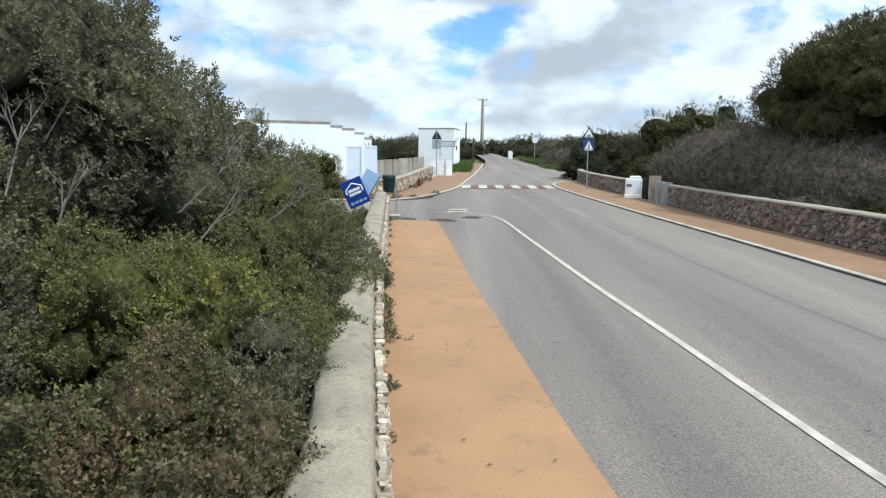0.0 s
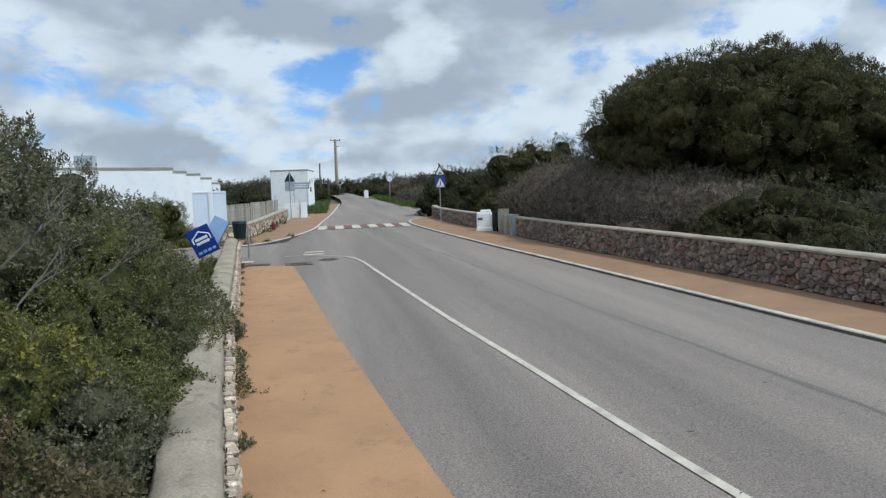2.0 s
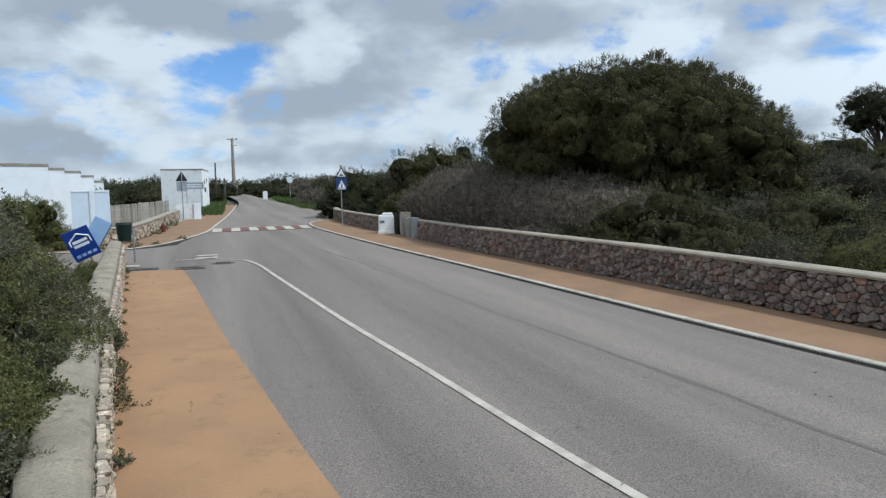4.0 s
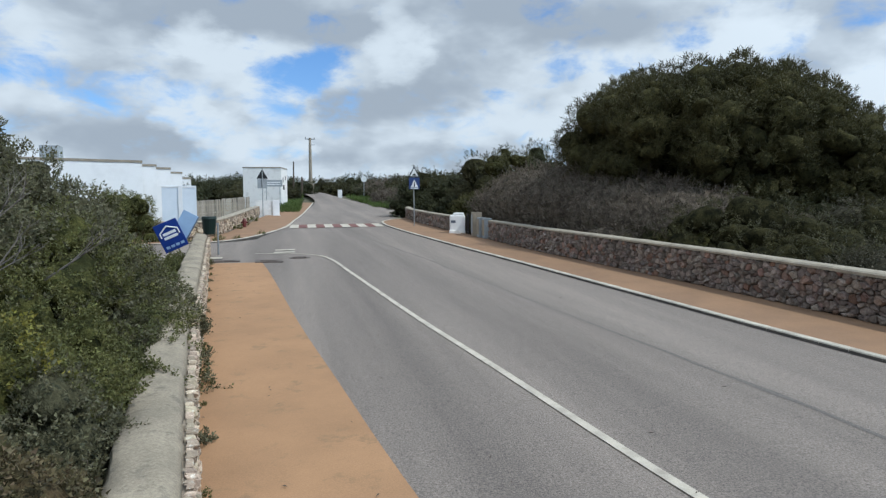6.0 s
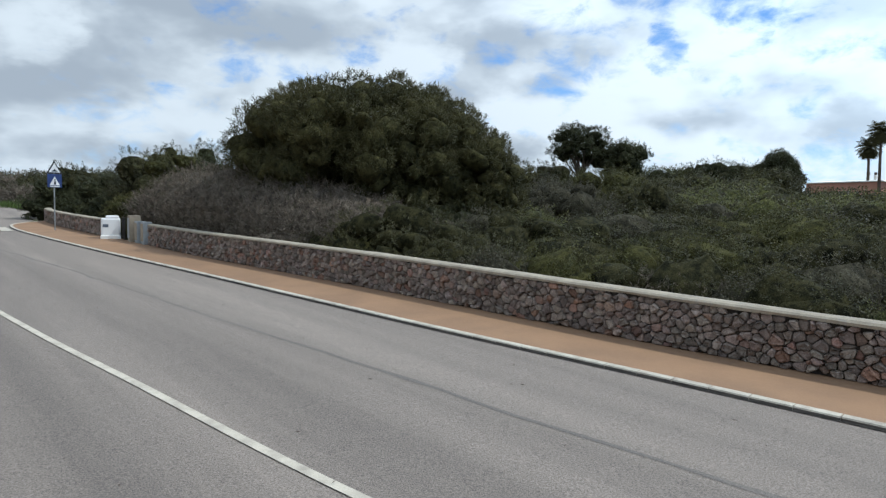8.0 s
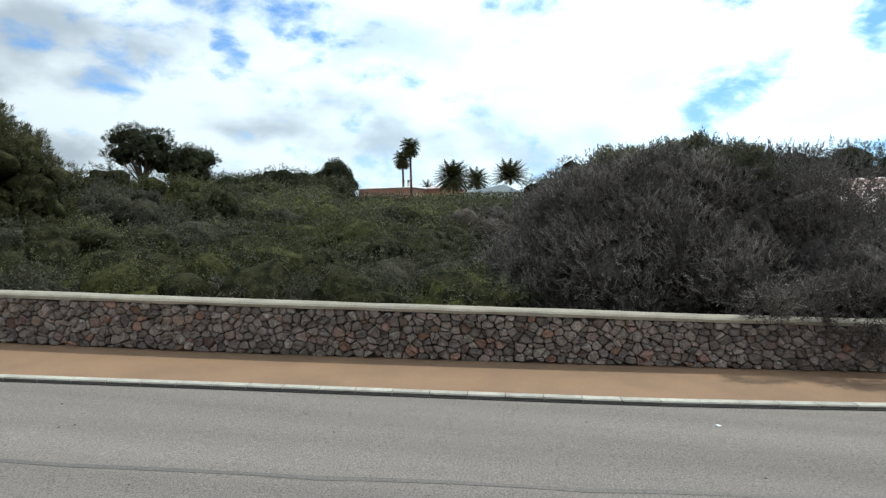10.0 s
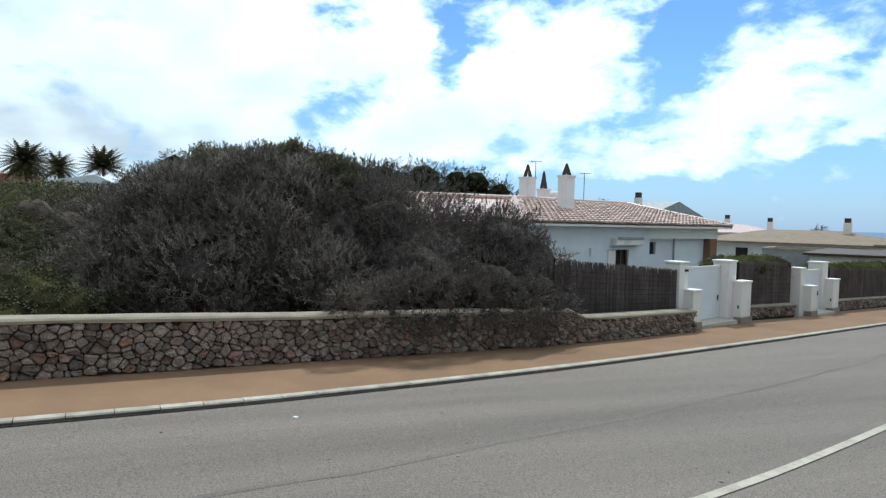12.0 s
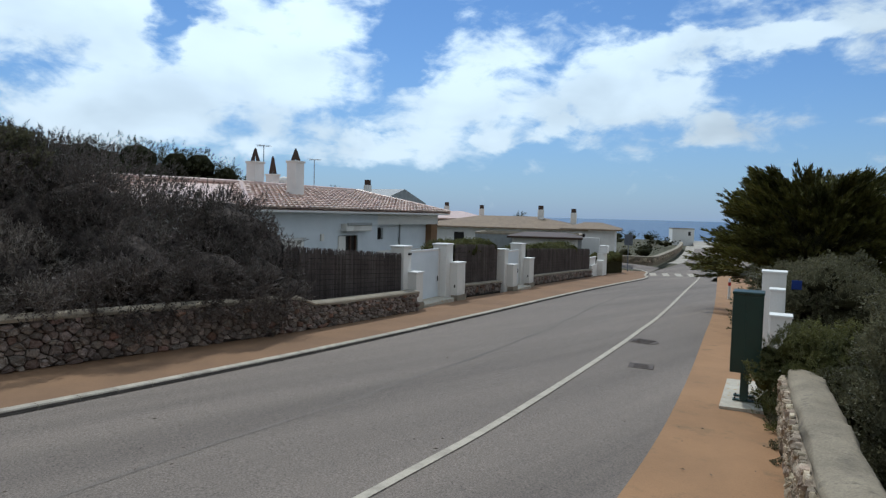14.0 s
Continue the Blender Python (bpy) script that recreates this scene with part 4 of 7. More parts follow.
bush("lentisk_bush", "green bush trailing over the edge of the wall", -1.25, 9.6, 0.75, 1.5, 1.35, M_OLIVE, "olive", 3104, 0.142, 0.34, 16, 12, NEAR, extra=(M_LENTISK, "lentisk", 1040, 0.125))
bush("lentisk_bush", "olive-green bush trailing over the wall", -2.2, 12.4, 0.7, 1.5, 1.3, M_LENTISK, "lentisk", 1687, 0.137, 0.36, 14, 13, NEAR)
bush("lentisk_bush", "dark rounded bush by the side road", -6.3, 30.2, 1.7, 1.5, 2.5, M_LENTISK, "lentisk", 1125, 0.243, 0.6, 14, 14, NEAR)
bush("lentisk_bush", "low green undergrowth behind the fallen boards", -5.6, 20.5, 2.2, 2.2, 1.5, M_LENTISK, "lentisk", 1200, 0.228, 0.6, 16, 15, NEAR)

for by, bx, high, m, kind, label in ((15.0, 0.5, 0.62, M_LENTISK, "lentisk", "low green bush pressed against the inside of the wall"), (17.6, 0.5, 0.5, M_LENTISK, "lentisk", "low dark green bush below a fallen board"), (2.3, 0.46, 0.98, M_LENTISK_RED, "lentisk", "low reddish green shoots against the wall top"), (3.3, 0.48, 1.05, M_LENTISK_RED, "lentisk", "reddish green shoots leaning on the wall top"), (4.5, 0.50, 1.22, M_OLIVE, "olive", "grey-green shoots spilling over the wall top"), (5.9, 0.52, 1.35, M_LENTISK, "lentisk", "green shoots spilling over the wall top"), (7.5, 0.50, 1.3, M_OLIVE, "olive", "grey-green shoots hanging over the wall"), (9.4, 0.50, 1.25, M_OLIVE, "olive", "thin grey-green shoots over the wall top")):
    wx = float(np.interp(by, [q[1] for q in WALL_L], [q[0] for q in WALL_L]))
    bush("lentisk_bush", label, wx - 0.84, by, bx, 0.85, high, m, kind, 2600, 0.115, 0.26, 14, int(by * 10), core=True)

# bushes by the near wall towards the sea
bush("lentisk_bush", "bright green bush pressed against a wall end", 2.62, -10.7, 0.9, 0.95, 1.45, M_LENTISK, "lentisk", 3375, 0.114, 0.32, 16, 21, NEAR)
bush("olive_bush", "grey-green shrub with small pale leaves", 1.35, -9.4, 0.85, 1.3, 1.95, M_OLIVE, "olive", 4398, 0.158, 0.36, 18, 22, NEAR)
bush("olive_bush", "tall grey-green shrub behind white gate posts", 3.9, -18.2, 1.3, 1.7, 2.35, M_OLIVE, "olive", 3363, 0.200, 0.5, 18, 23, NEAR)
bush("olive_bush", "grey-green shrub by a pavement edge", 4.9, -19.5, 1.3, 2.0, 2.1, M_OLIVE, "olive", 2587, 0.218, 0.5, 16, 24, NEAR)
bush("lentisk_bush", "dense green bush behind the low wall", -0.6, -8.0, 1.5, 2.0, 2.3, M_LENTISK, "lentisk", 1687, 0.198, 0.5, 14, 25, NEAR)

# the great grey bush overhanging the far wall
top = thing("wild_olive_bush", "huge domed grey-brown bush of fine twigs overhanging the wall", "bush", pose(16.6, -4.0, 0.0))
r = random.Random(77)
lumps = [(0, 0, 1.6, 3.4, 5.0, 2.2), (-1.4, -2.4, 1.1, 2.3, 2.4, 1.6), (0.4, 1.9, 1.5, 3.0, 2.6, 1.9)]
for i in range(64):
    u, a = (i + 0.5) / 64, i * 2.399
    s = math.sqrt(1 - u * u)
    yy = math.sin(a) * s
    hh = 3.72 - 0.30 * max(0, -yy * 5.6) - 0.10 * max(0, yy * 5)
    k = r.uniform(0.65, 1.05)
    xx = 3.7 * s * math.cos(a) * r.uniform(0.85, 1.0)
    ye = 5.5 if yy > 0 else 4.6 if xx < 0.5 else 5.0
    lumps.append((xx, ye * yy * r.uniform(0.85, 1.0), max(0.45, hh * u * 0.93), k, k, k))
for x, y, z, k in ((0.2, 2.1, 3.25, 0.62), (0.3, 0.7, 3.4, 0.7), (0.4, -0.5, 3.25, 0.6), (0.2, 3.3, 3.0, 0.55), (-3.9, -3.2, 0.9, 0.9), (-3.8, -4.3, 0.75, 0.75), (-4.0, -1.6, 1.25, 0.8), (-3.5, 0.6, 1.1, 0.8), (-4.3, -4.5, 0.55, 0.55), (-4.25, -3.5, 0.65, 0.5), (-4.2, -4.9, 0.3, 0.45), (-4.3, -2.6, 0.8, 0.5), (-3.0, -4.7, 1.2, 0.9), (-2.6, -4.3, 1.75, 0.95), (-1.6, -4.4, 1.9, 0.9)):
    lumps.append((x, y, z, k, k, k))
for i in range(11):
    wy = -3.7 - 0.40 * i
    wx = float(np.interp(wy, [q[1] for q in WALL_R], [q[0] for q in WALL_R]))
    k = r.uniform(0.42, 0.6) * min(1.0, 0.55 + 0.15 * i)
    lumps.append((wx - 16.6 + r.uniform(0.0, 0.22), wy + 4.0, 0.95 + r.uniform(-0.12, 0.2) + hz(wx, wy), k, k, k))
def thinned(quads, seed):
    """Fewer shoots low down, so the dark core shows in place of shade under the overhang."""
    keep = np.random.RandomState(seed).rand(len(quads)) < np.clip(0.34 + (quads[:, 0, 2] - 0.5) * 0.36, 0.34, 1.0)
    return quads[keep]


for wy, dz, k in ((-7.5, 0.66, 0.40), (-7.95, 0.52, 0.38), (-8.25, 0.72, 0.32)):
    wx = float(np.interp(wy, [q[1] for q in WALL_R], [q[0] for q in WALL_R]))
    lumps.append((wx - 16.6 - 0.05, wy + 4.0, dz + hz(wx, wy), k, k, k))


ob = new("twig_mass", tri_mesh("twig_mass", thinned(dress(lumps, 38000, "heath", 0.22, 31, -0.6, 0.6, 0.55, (0.72, 1.12)), 1)))
ob.data.materials.append(M_BRIAR)
ob.parent = top
ob = new("trailing_fringe", tri_mesh("trailing_fringe", dress(lumps[-14:], 3800, "heath", 0.22, 35, -0.9, -0.1, 0.7, (0.55, 1.0))))
ob.data.materials.append(M_BRIAR)
ob.parent = top
ob = new("leaves", tri_mesh("leaves", thinned(dress(lumps, 16000, "olive", 0.15, 32, -0.6, 0.4, 0.6, (0.72, 1.12)), 2)))
ob.data.materials.append(M_OLIVE_BROWN)
ob.parent = top
ob = new("silver_leaves", tri_mesh("silver_leaves", dress([q for q in lumps if q[1] > 0.2], 11000, "heath", 0.22, 34, -0.3, 0.6, 0.5, (0.90, 1.13))))
ob.data.materials.append(M_SILVER)
ob.parent = top
ob = new("green_leaves", tri_mesh("green_leaves", dress([q for q in lumps if q[2] > 3.0 and q[1] > -0.6], 3200, "olive", 0.24, 33, -0.3, 1.0, 0.4, (0.9, 1.12))))
ob.data.materials.append(M_OLIVE)
ob.parent = top
part("inner_mass", lump_core(lumps[:-14], 0.72), SHADE_SKIN[M_BRIAR.name], top)


# trees
def limb(bm, a, b, ra, rb, r, bends=3):
    """A bent, tapering limb; gives its end points."""
    a, b = Vector(a), Vector(b)
    pts = [a.lerp(b, i / bends) + (Vector((r.uniform(-1, 1), r.uniform(-1, 1), r.uniform(-0.5, 0.5))) * (b - a).length * 0.07 if 0 < i < bends else Vector()) for i in range(bends + 1)]
    for i in range(bends):
        rod(bm, pts[i], pts[i + 1], ra + (rb - ra) * i / bends, ra + (rb - ra) * (i + 1) / bends, 7)
    return pts


def tree(name, label, x, y, lumps, mat, kind, count, size, seed, trunk=0.2, z=None, core=0.62, group="", loose=0.45, up=0.5, floor=-0.5):
    top = thing(name, label, "tree", pose(x, y, hz(x, y) if z is None else z), group)
    r = random.Random(seed)
    bm = bmesh.new()
    cx, cy, cz = np.mean([q[:3] for q in lumps], axis=0)
    fork = Vector((cx * 0.3, cy * 0.3, cz * 0.45))
    limb(bm, (0, 0, -0.3), fork, trunk, trunk * 0.75, r)
    for q in lumps[::max(1, len(lumps) // 14)]:
        limb(bm, fork, (q[0], q[1], q[2]), trunk * 0.45, trunk * 0.1, r)
    part("trunk", bm, M_BARK, top)
    ob = new("crown", tri_mesh("crown", dress(lumps, count, kind, size, seed, floor, up, loose, (0.7, 1.06))))
    ob.data.materials.append(mat)
    ob.parent = top
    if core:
        part("inner_mass", lump_core(lumps, core), SHADE_SKIN[mat.name], top)
    return top


def spread_crown(rx, ry, z0, z1, n, k, seed, flat=0.7):
    r = random.Random(seed)
    out = []
    for i in range(n):
        u, a = (i + 0.5) / n, i * 2.399 + r.uniform(-0.3, 0.3)
        s = math.sqrt(max(0, 1 - (2 * u - 0.9) ** 2 * 0.9)) if u < 0.5 else math.sqrt(max(0.0, 1 - ((u - 0.45) / 0.55) ** 2))
        f = r.uniform(0.45, 0.95)
        q = k * r.uniform(0.7, 1.25)
        out.append((rx * s * f * math.cos(a), ry * s * f * math.sin(a), z0 + (z1 - z0) * u, q, q, q * flat))
    return out


def full_crown(rx, ry, z0, z1, n, k, seed):
    """A dense dome: two broad masses inside, overlapping tufts of boughs all round."""
    r = random.Random(seed)
    mid = z0 + (z1 - z0) * 0.42
    out = [(0, 0, mid, rx * 0.80, ry * 0.80, (z1 - z0) * 0.50), (rx * 0.22, 0, mid - 0.3, rx * 0.72, ry * 0.75, (z1 - z0) * 0.44)]
    for i in range(n):
        u, a = (i + 0.5) / n, i * 2.399 + r.uniform(-0.3, 0.3)
        w = -0.55 + 1.5 * u
        s = math.sqrt(max(0.03, 1 - min(1, abs(w)) ** 2.2))
        f, q = r.uniform(0.80, 0.97), k * r.uniform(0.65, 1.25)
        out.append((rx * s * f * math.cos(a), ry * s * f * math.sin(a), mid + (z1 - mid) * w * (0.95 if w > 0 else 1.25), q, q, q * 0.85))
    return out


px, py = polar(36.3, 28)
tree("pine_tree", "large spreading dark green pine with a broad rounded crown", px, py, full_crown(5.6, 5.4, 1.9, 6.7, 190, 0.72, 5), M_PINE, "pine", 24000, 0.36, 41, 0.32, core=0.70, up=1.3, loose=0.5)
px, py = polar(44.6, 27)
tree("pine_tree", "lower dark green pine beside the large one", px, py, full_crown(2.6, 2.7, 0.6, 4.5, 70, 0.62, 6), M_PINE, "pine", 7000, 0.34, 42, 0.2, core=0.70, up=1.3, loose=0.5)
px, py = polar(55.0, 55)
tree("pine_tree", "umbrella-shaped pine with a bare leaning trunk on the hill", px, py, spread_crown(2.6, 2.4, 4.0, 6.4, 20, 0.95, 7, 0.6), M_FAR_PINE, "pine", 2600, 0.40, 43, 0.2, core=0.6)
px, py = polar(58.4, 56)
tree("pine_tree", "rounded dark pine on the hill", px, py, spread_crown(2.1, 2.1, 2.6, 4.9, 14, 0.95, 8, 0.7), M_FAR_PINE, "pine", 1400, 0.40, 44, 0.2, core=0.8)

px, py = polar(70.8, 72)
tree("round_tree", "dense dark rounded tree standing alone on the hill", px, py, [(a, b, c + 5.3 - hz(px, py), d, e, f) for a, b, c, d, e, f in dome(2.1, 2.1, 3.6, 26, 0.6, 9)], M_FAR_PINE, "pine", 3000, 0.5, 45, 0.22, core=0.8, up=0.7, loose=0.6)

# the cypress: long boughs that rise outwards, each feathered with sprays
def cypress(x, y, high, reach, boughs, seed):
    top = thing("cypress_tree", "spreading cypress with long feathery yellow-green sprays", "tree", pose(x, y, hz(x, y)))
    r = np.random.RandomState(seed)
    rr = random.Random(seed)
    bm = bmesh.new()
    limb(bm, (0, 0, -0.3), (0.2, 0, high * 0.55), 0.26, 0.16, rr)
    points, axes, sizes = [], [], []
    for i in range(boughs):
        u = (i + 0.5) / boughs
        a = i * 2.399
        z = high * (0.28 + 0.50 * u)
        rise = 0.05 + 0.75 * u
        long = reach * (1.0 - 0.42 * u) * r.uniform(0.8, 1.12)
        d = np.array((math.cos(a), math.sin(a), rise + r.uniform(-0.08, 0.12)))
        d /= np.linalg.norm(d)
        p0 = np.array((0.1, 0, z * 0.85))
        if i % 3 == 0:
            rod(bm, p0, p0 + d * long * 0.8, 0.06, 0.02, 5)
        for k in range(40):
            t = 0.35 + 0.65 * math.sqrt(r.rand())
            side = r.normal(size=3) * 0.17 * (1.25 - t) * long
            points.append(p0 + d * long * t + side * (1, 1, 0.35) + (0, 0, 0.10 * t * t * long))
            axes.append(d + side * 0.25 + r.normal(size=3) * 0.10 + (0, 0, 0.10))
            sizes.append(r.uniform(0.55, 1.05) * (1.25 - 0.45 * t))
    R = turned(np.array(axes), r.uniform(0, 6.28, len(axes)))
    v = np.einsum("nij,lkj->nlki", R, SPRIGS["cypress"][1]) * np.array(sizes)[:, None, None, None] + np.array(points)[:, None, None, :]
    ob = new("crown", tri_mesh("crown", v.reshape(-1, 4, 3)))
    ob.data.materials.append(M_CYPRESS)
    ob.parent = top
    part("trunk", bm, M_BARK, top)
    # dark core whose colour stands for shade within the crown
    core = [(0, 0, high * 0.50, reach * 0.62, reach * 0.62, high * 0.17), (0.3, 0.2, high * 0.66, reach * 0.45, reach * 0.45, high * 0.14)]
    part("inner_mass", lump_core(core, 1.0), M_INNER_SHADE, top)


px, py = polar(168.6, 25)
cypress(px, py, 4.9, 3.0, 80, 15)


# palms
def palm(x, y, z, trunk, fronds, long, seed, label, droop=1.0, fan=False):
    top = thing("palm_tree", label, "palm tree", pose(x, y, z))
    r = random.Random(seed)
    bm = bmesh.new()
    rod(bm, (0, 0, -0.5), (0.15, 0.1, trunk), 0.2, 0.15, 8)
    part("trunk", bm, M_BARK, top)
    for i in range(fronds):
        a = i * 2.399
        e = 1.25 - 1.75 * (i / fronds) * droop
        q = []
        p = Vector((0.15, 0.1, trunk))
        d = Vector((math.cos(a) * math.cos(e), math.sin(a) * math.cos(e), math.sin(e)))
        side = d.cross(Vector((0, 0, 1))).normalized()
        for k in range(11):
            w = long * (0.36 if fan else 0.17) * (math.sin(math.pi * min(1, (k + 0.6) / 11)) + 0.1)
            for sgn in (-1, 1):
                tip = p + side * sgn * w + d * w * 0.6 - Vector((0, 0, w * 0.35))
                q.append([p - d * long * 0.04, p + d * long * 0.045, tip + d * 0.03, tip])
            p = p + d * long / 11
            d = (d - Vector((0, 0, 0.085 * droop))).normalized()
        ob = new("frond", quads_mesh("frond", np.array([[list(v) for v in f] for f in q])))
        ob.data.materials.append(M_PALM)
        ob.parent = top


def palm_at(az, dist, tip_slope, foot_slope, fronds, long, seed, label, **k):
    x, y = polar(az, dist)
    z0 = 2.4 + foot_slope * dist
    palm(x, y, z0, (tip_slope - foot_slope) * dist - long * 0.55, fronds, long, seed, label, **k)


palm_at(77.4, 100, 0.124, 0.040, 46, 2.0, 1, "tall thin fan palm against the sky", droop=1.3, fan=True)
palm_at(76.7, 103, 0.104, 0.040, 44, 1.9, 2, "slightly shorter thin fan palm beside another", droop=1.3, fan=True)
palm_at(81.2, 98, 0.083, 0.038, 90, 3.6, 3, "bushy date palm with arching fronds")
palm_at(83.3, 104, 0.074, 0.038, 70, 3.0, 4, "bushy date palm behind a roof")
palm_at(86.3, 108, 0.082, 0.040, 64, 4.0, 5, "date palm with stiff spread fronds above a roof", droop=0.8)
palm_at(78.9, 112, 0.058, 0.04, 22, 2.0, 6, "small palm between roofs")

# one long mound of heath behind the wall: az, dist, radius, top slope
RIDGE = [(19.5, 29.0, 1.9, 0.040), (22.0, 27.3, 2.3, 0.064), (25.0, 25.6, 2.5, 0.069), (28.0, 24.2, 2.6, 0.064), (31.0, 22.8, 2.5, 0.052), (34.0, 21.5, 2.4, 0.036), (37.0, 20.4, 2.2, 0.014), (40.0, 19.3, 2.0, -0.010)]
FOOT = [(22.0, 24.0, 1.7, 0.010), (25.0, 22.0, 1.8, -0.002), (28.0, 20.2, 1.8, -0.012), (31.0, 18.8, 1.7, -0.022)]
ox, oy = polar(28, 24)
mound = thing("heath_mound", "long low mound of grey-brown twiggy heath behind the wall", "shrub", pose(ox, oy, 0))
lumps = []
for row in (RIDGE, FOOT):
    q = np.array(row)
    for u in np.linspace(0, len(q) - 1, 3 * len(q) - 2):
        az, dist, rad, sl = (float(np.interp(u, range(len(q)), q[:, k])) for k in range(4))
        dist += 1.5 if row is RIDGE else 0.0
        for step in range(40):
            x, y = polar(az, dist)
            if x - rad > float(np.interp(y, [w[1] for w in WALL_R], [w[0] for w in WALL_R])) + 0.45:
                break
            dist += 0.3
        h = 2.4 + sl * dist - hz(x, y)
        lumps.append((x - ox, y - oy, hz(x, y) + h * 0.35, rad, rad, h * 0.65 - 0.1))
ob = new("twig_mass", tri_mesh("twig_mass", dress(lumps, 9500, "heath", 0.27, 91, -0.3, 0.7, 0.8, (0.90, 1.07))))
ob.data.materials.append(M_HEATH)
ob.parent = mound
ob = new("leaves", tri_mesh("leaves", dress(lumps, 2200, "olive", 0.20, 92, -0.3, 0.5, 0.8, (0.90, 1.06))))
ob.data.materials.append(M_MAQUIS_GREY)
ob.parent = mound
tagged(part("inner_mass", lump_core(lumps, 0.92, 3), SHADE_SKIN[M_HEATH.name], mound), kind="stuff")

# shrubs and trees named by their compass turn and distance: az, dist, radius, top slope, look
LOOKS = {"maquis": (M_MAQUIS, "clump", "dense olive-green mastic shrub"), "lime": (M_MAQUIS_LIME, "clump", "dense yellow-green mastic shrub"), "grey": (M_MAQUIS_GREY, "olive", "silvery grey-green shrub"),
         "heath": (M_HEATH, "heath", "grey-brown twiggy shrub"), "dark": (M_FAR_PINE, "clump", "dark green shrub"), "pine": (M_FAR_PINE, "pine", "dark green rounded tree")}


WALL_YS, WALL_XS = [q[1] for q in WALL_R + WALL_R2], [q[0] for q in WALL_R + WALL_R2]


def shrub_at(az, dist, radius, slope, look_of, seed, squash=1.0):
    for step in range(40):
        x, y = polar(az, dist)
        if x - radius * 0.98 > float(np.interp(y, WALL_YS, WALL_XS)) + 0.5 or not -8 < y < 52:
            break
        dist += 0.3
    mat, kind, label = LOOKS[look_of]
    h = 2.4 + slope * dist - hz(x, y)
    smooth = kind == "heath"
    k = max(0.30, radius * (0.46 if smooth else 0.40))
    size = max(0.17, dist * 0.0068) * (1.25 if kind in ("heath", "olive") else 1.0)
    n = int(min(2200 if smooth else 1350, max(600, 26 * radius * max(h, 1) * radius / (size * size) * 0.16)))
    flat_leaf = kind == "clump"
    bush("tree" if look_of == "pine" else "shrub", label + " on the slope behind the wall", x, y, radius, radius * squash, h, mat, kind, n, size, k, 8 if smooth else 11, seed, "shrubs on the slope", main=0.95 if smooth else 0.86, category="tree" if look_of == "pine" else "shrub", loose=0.36 if flat_leaf else 0.8, up=0.2 if flat_leaf else 0.45)


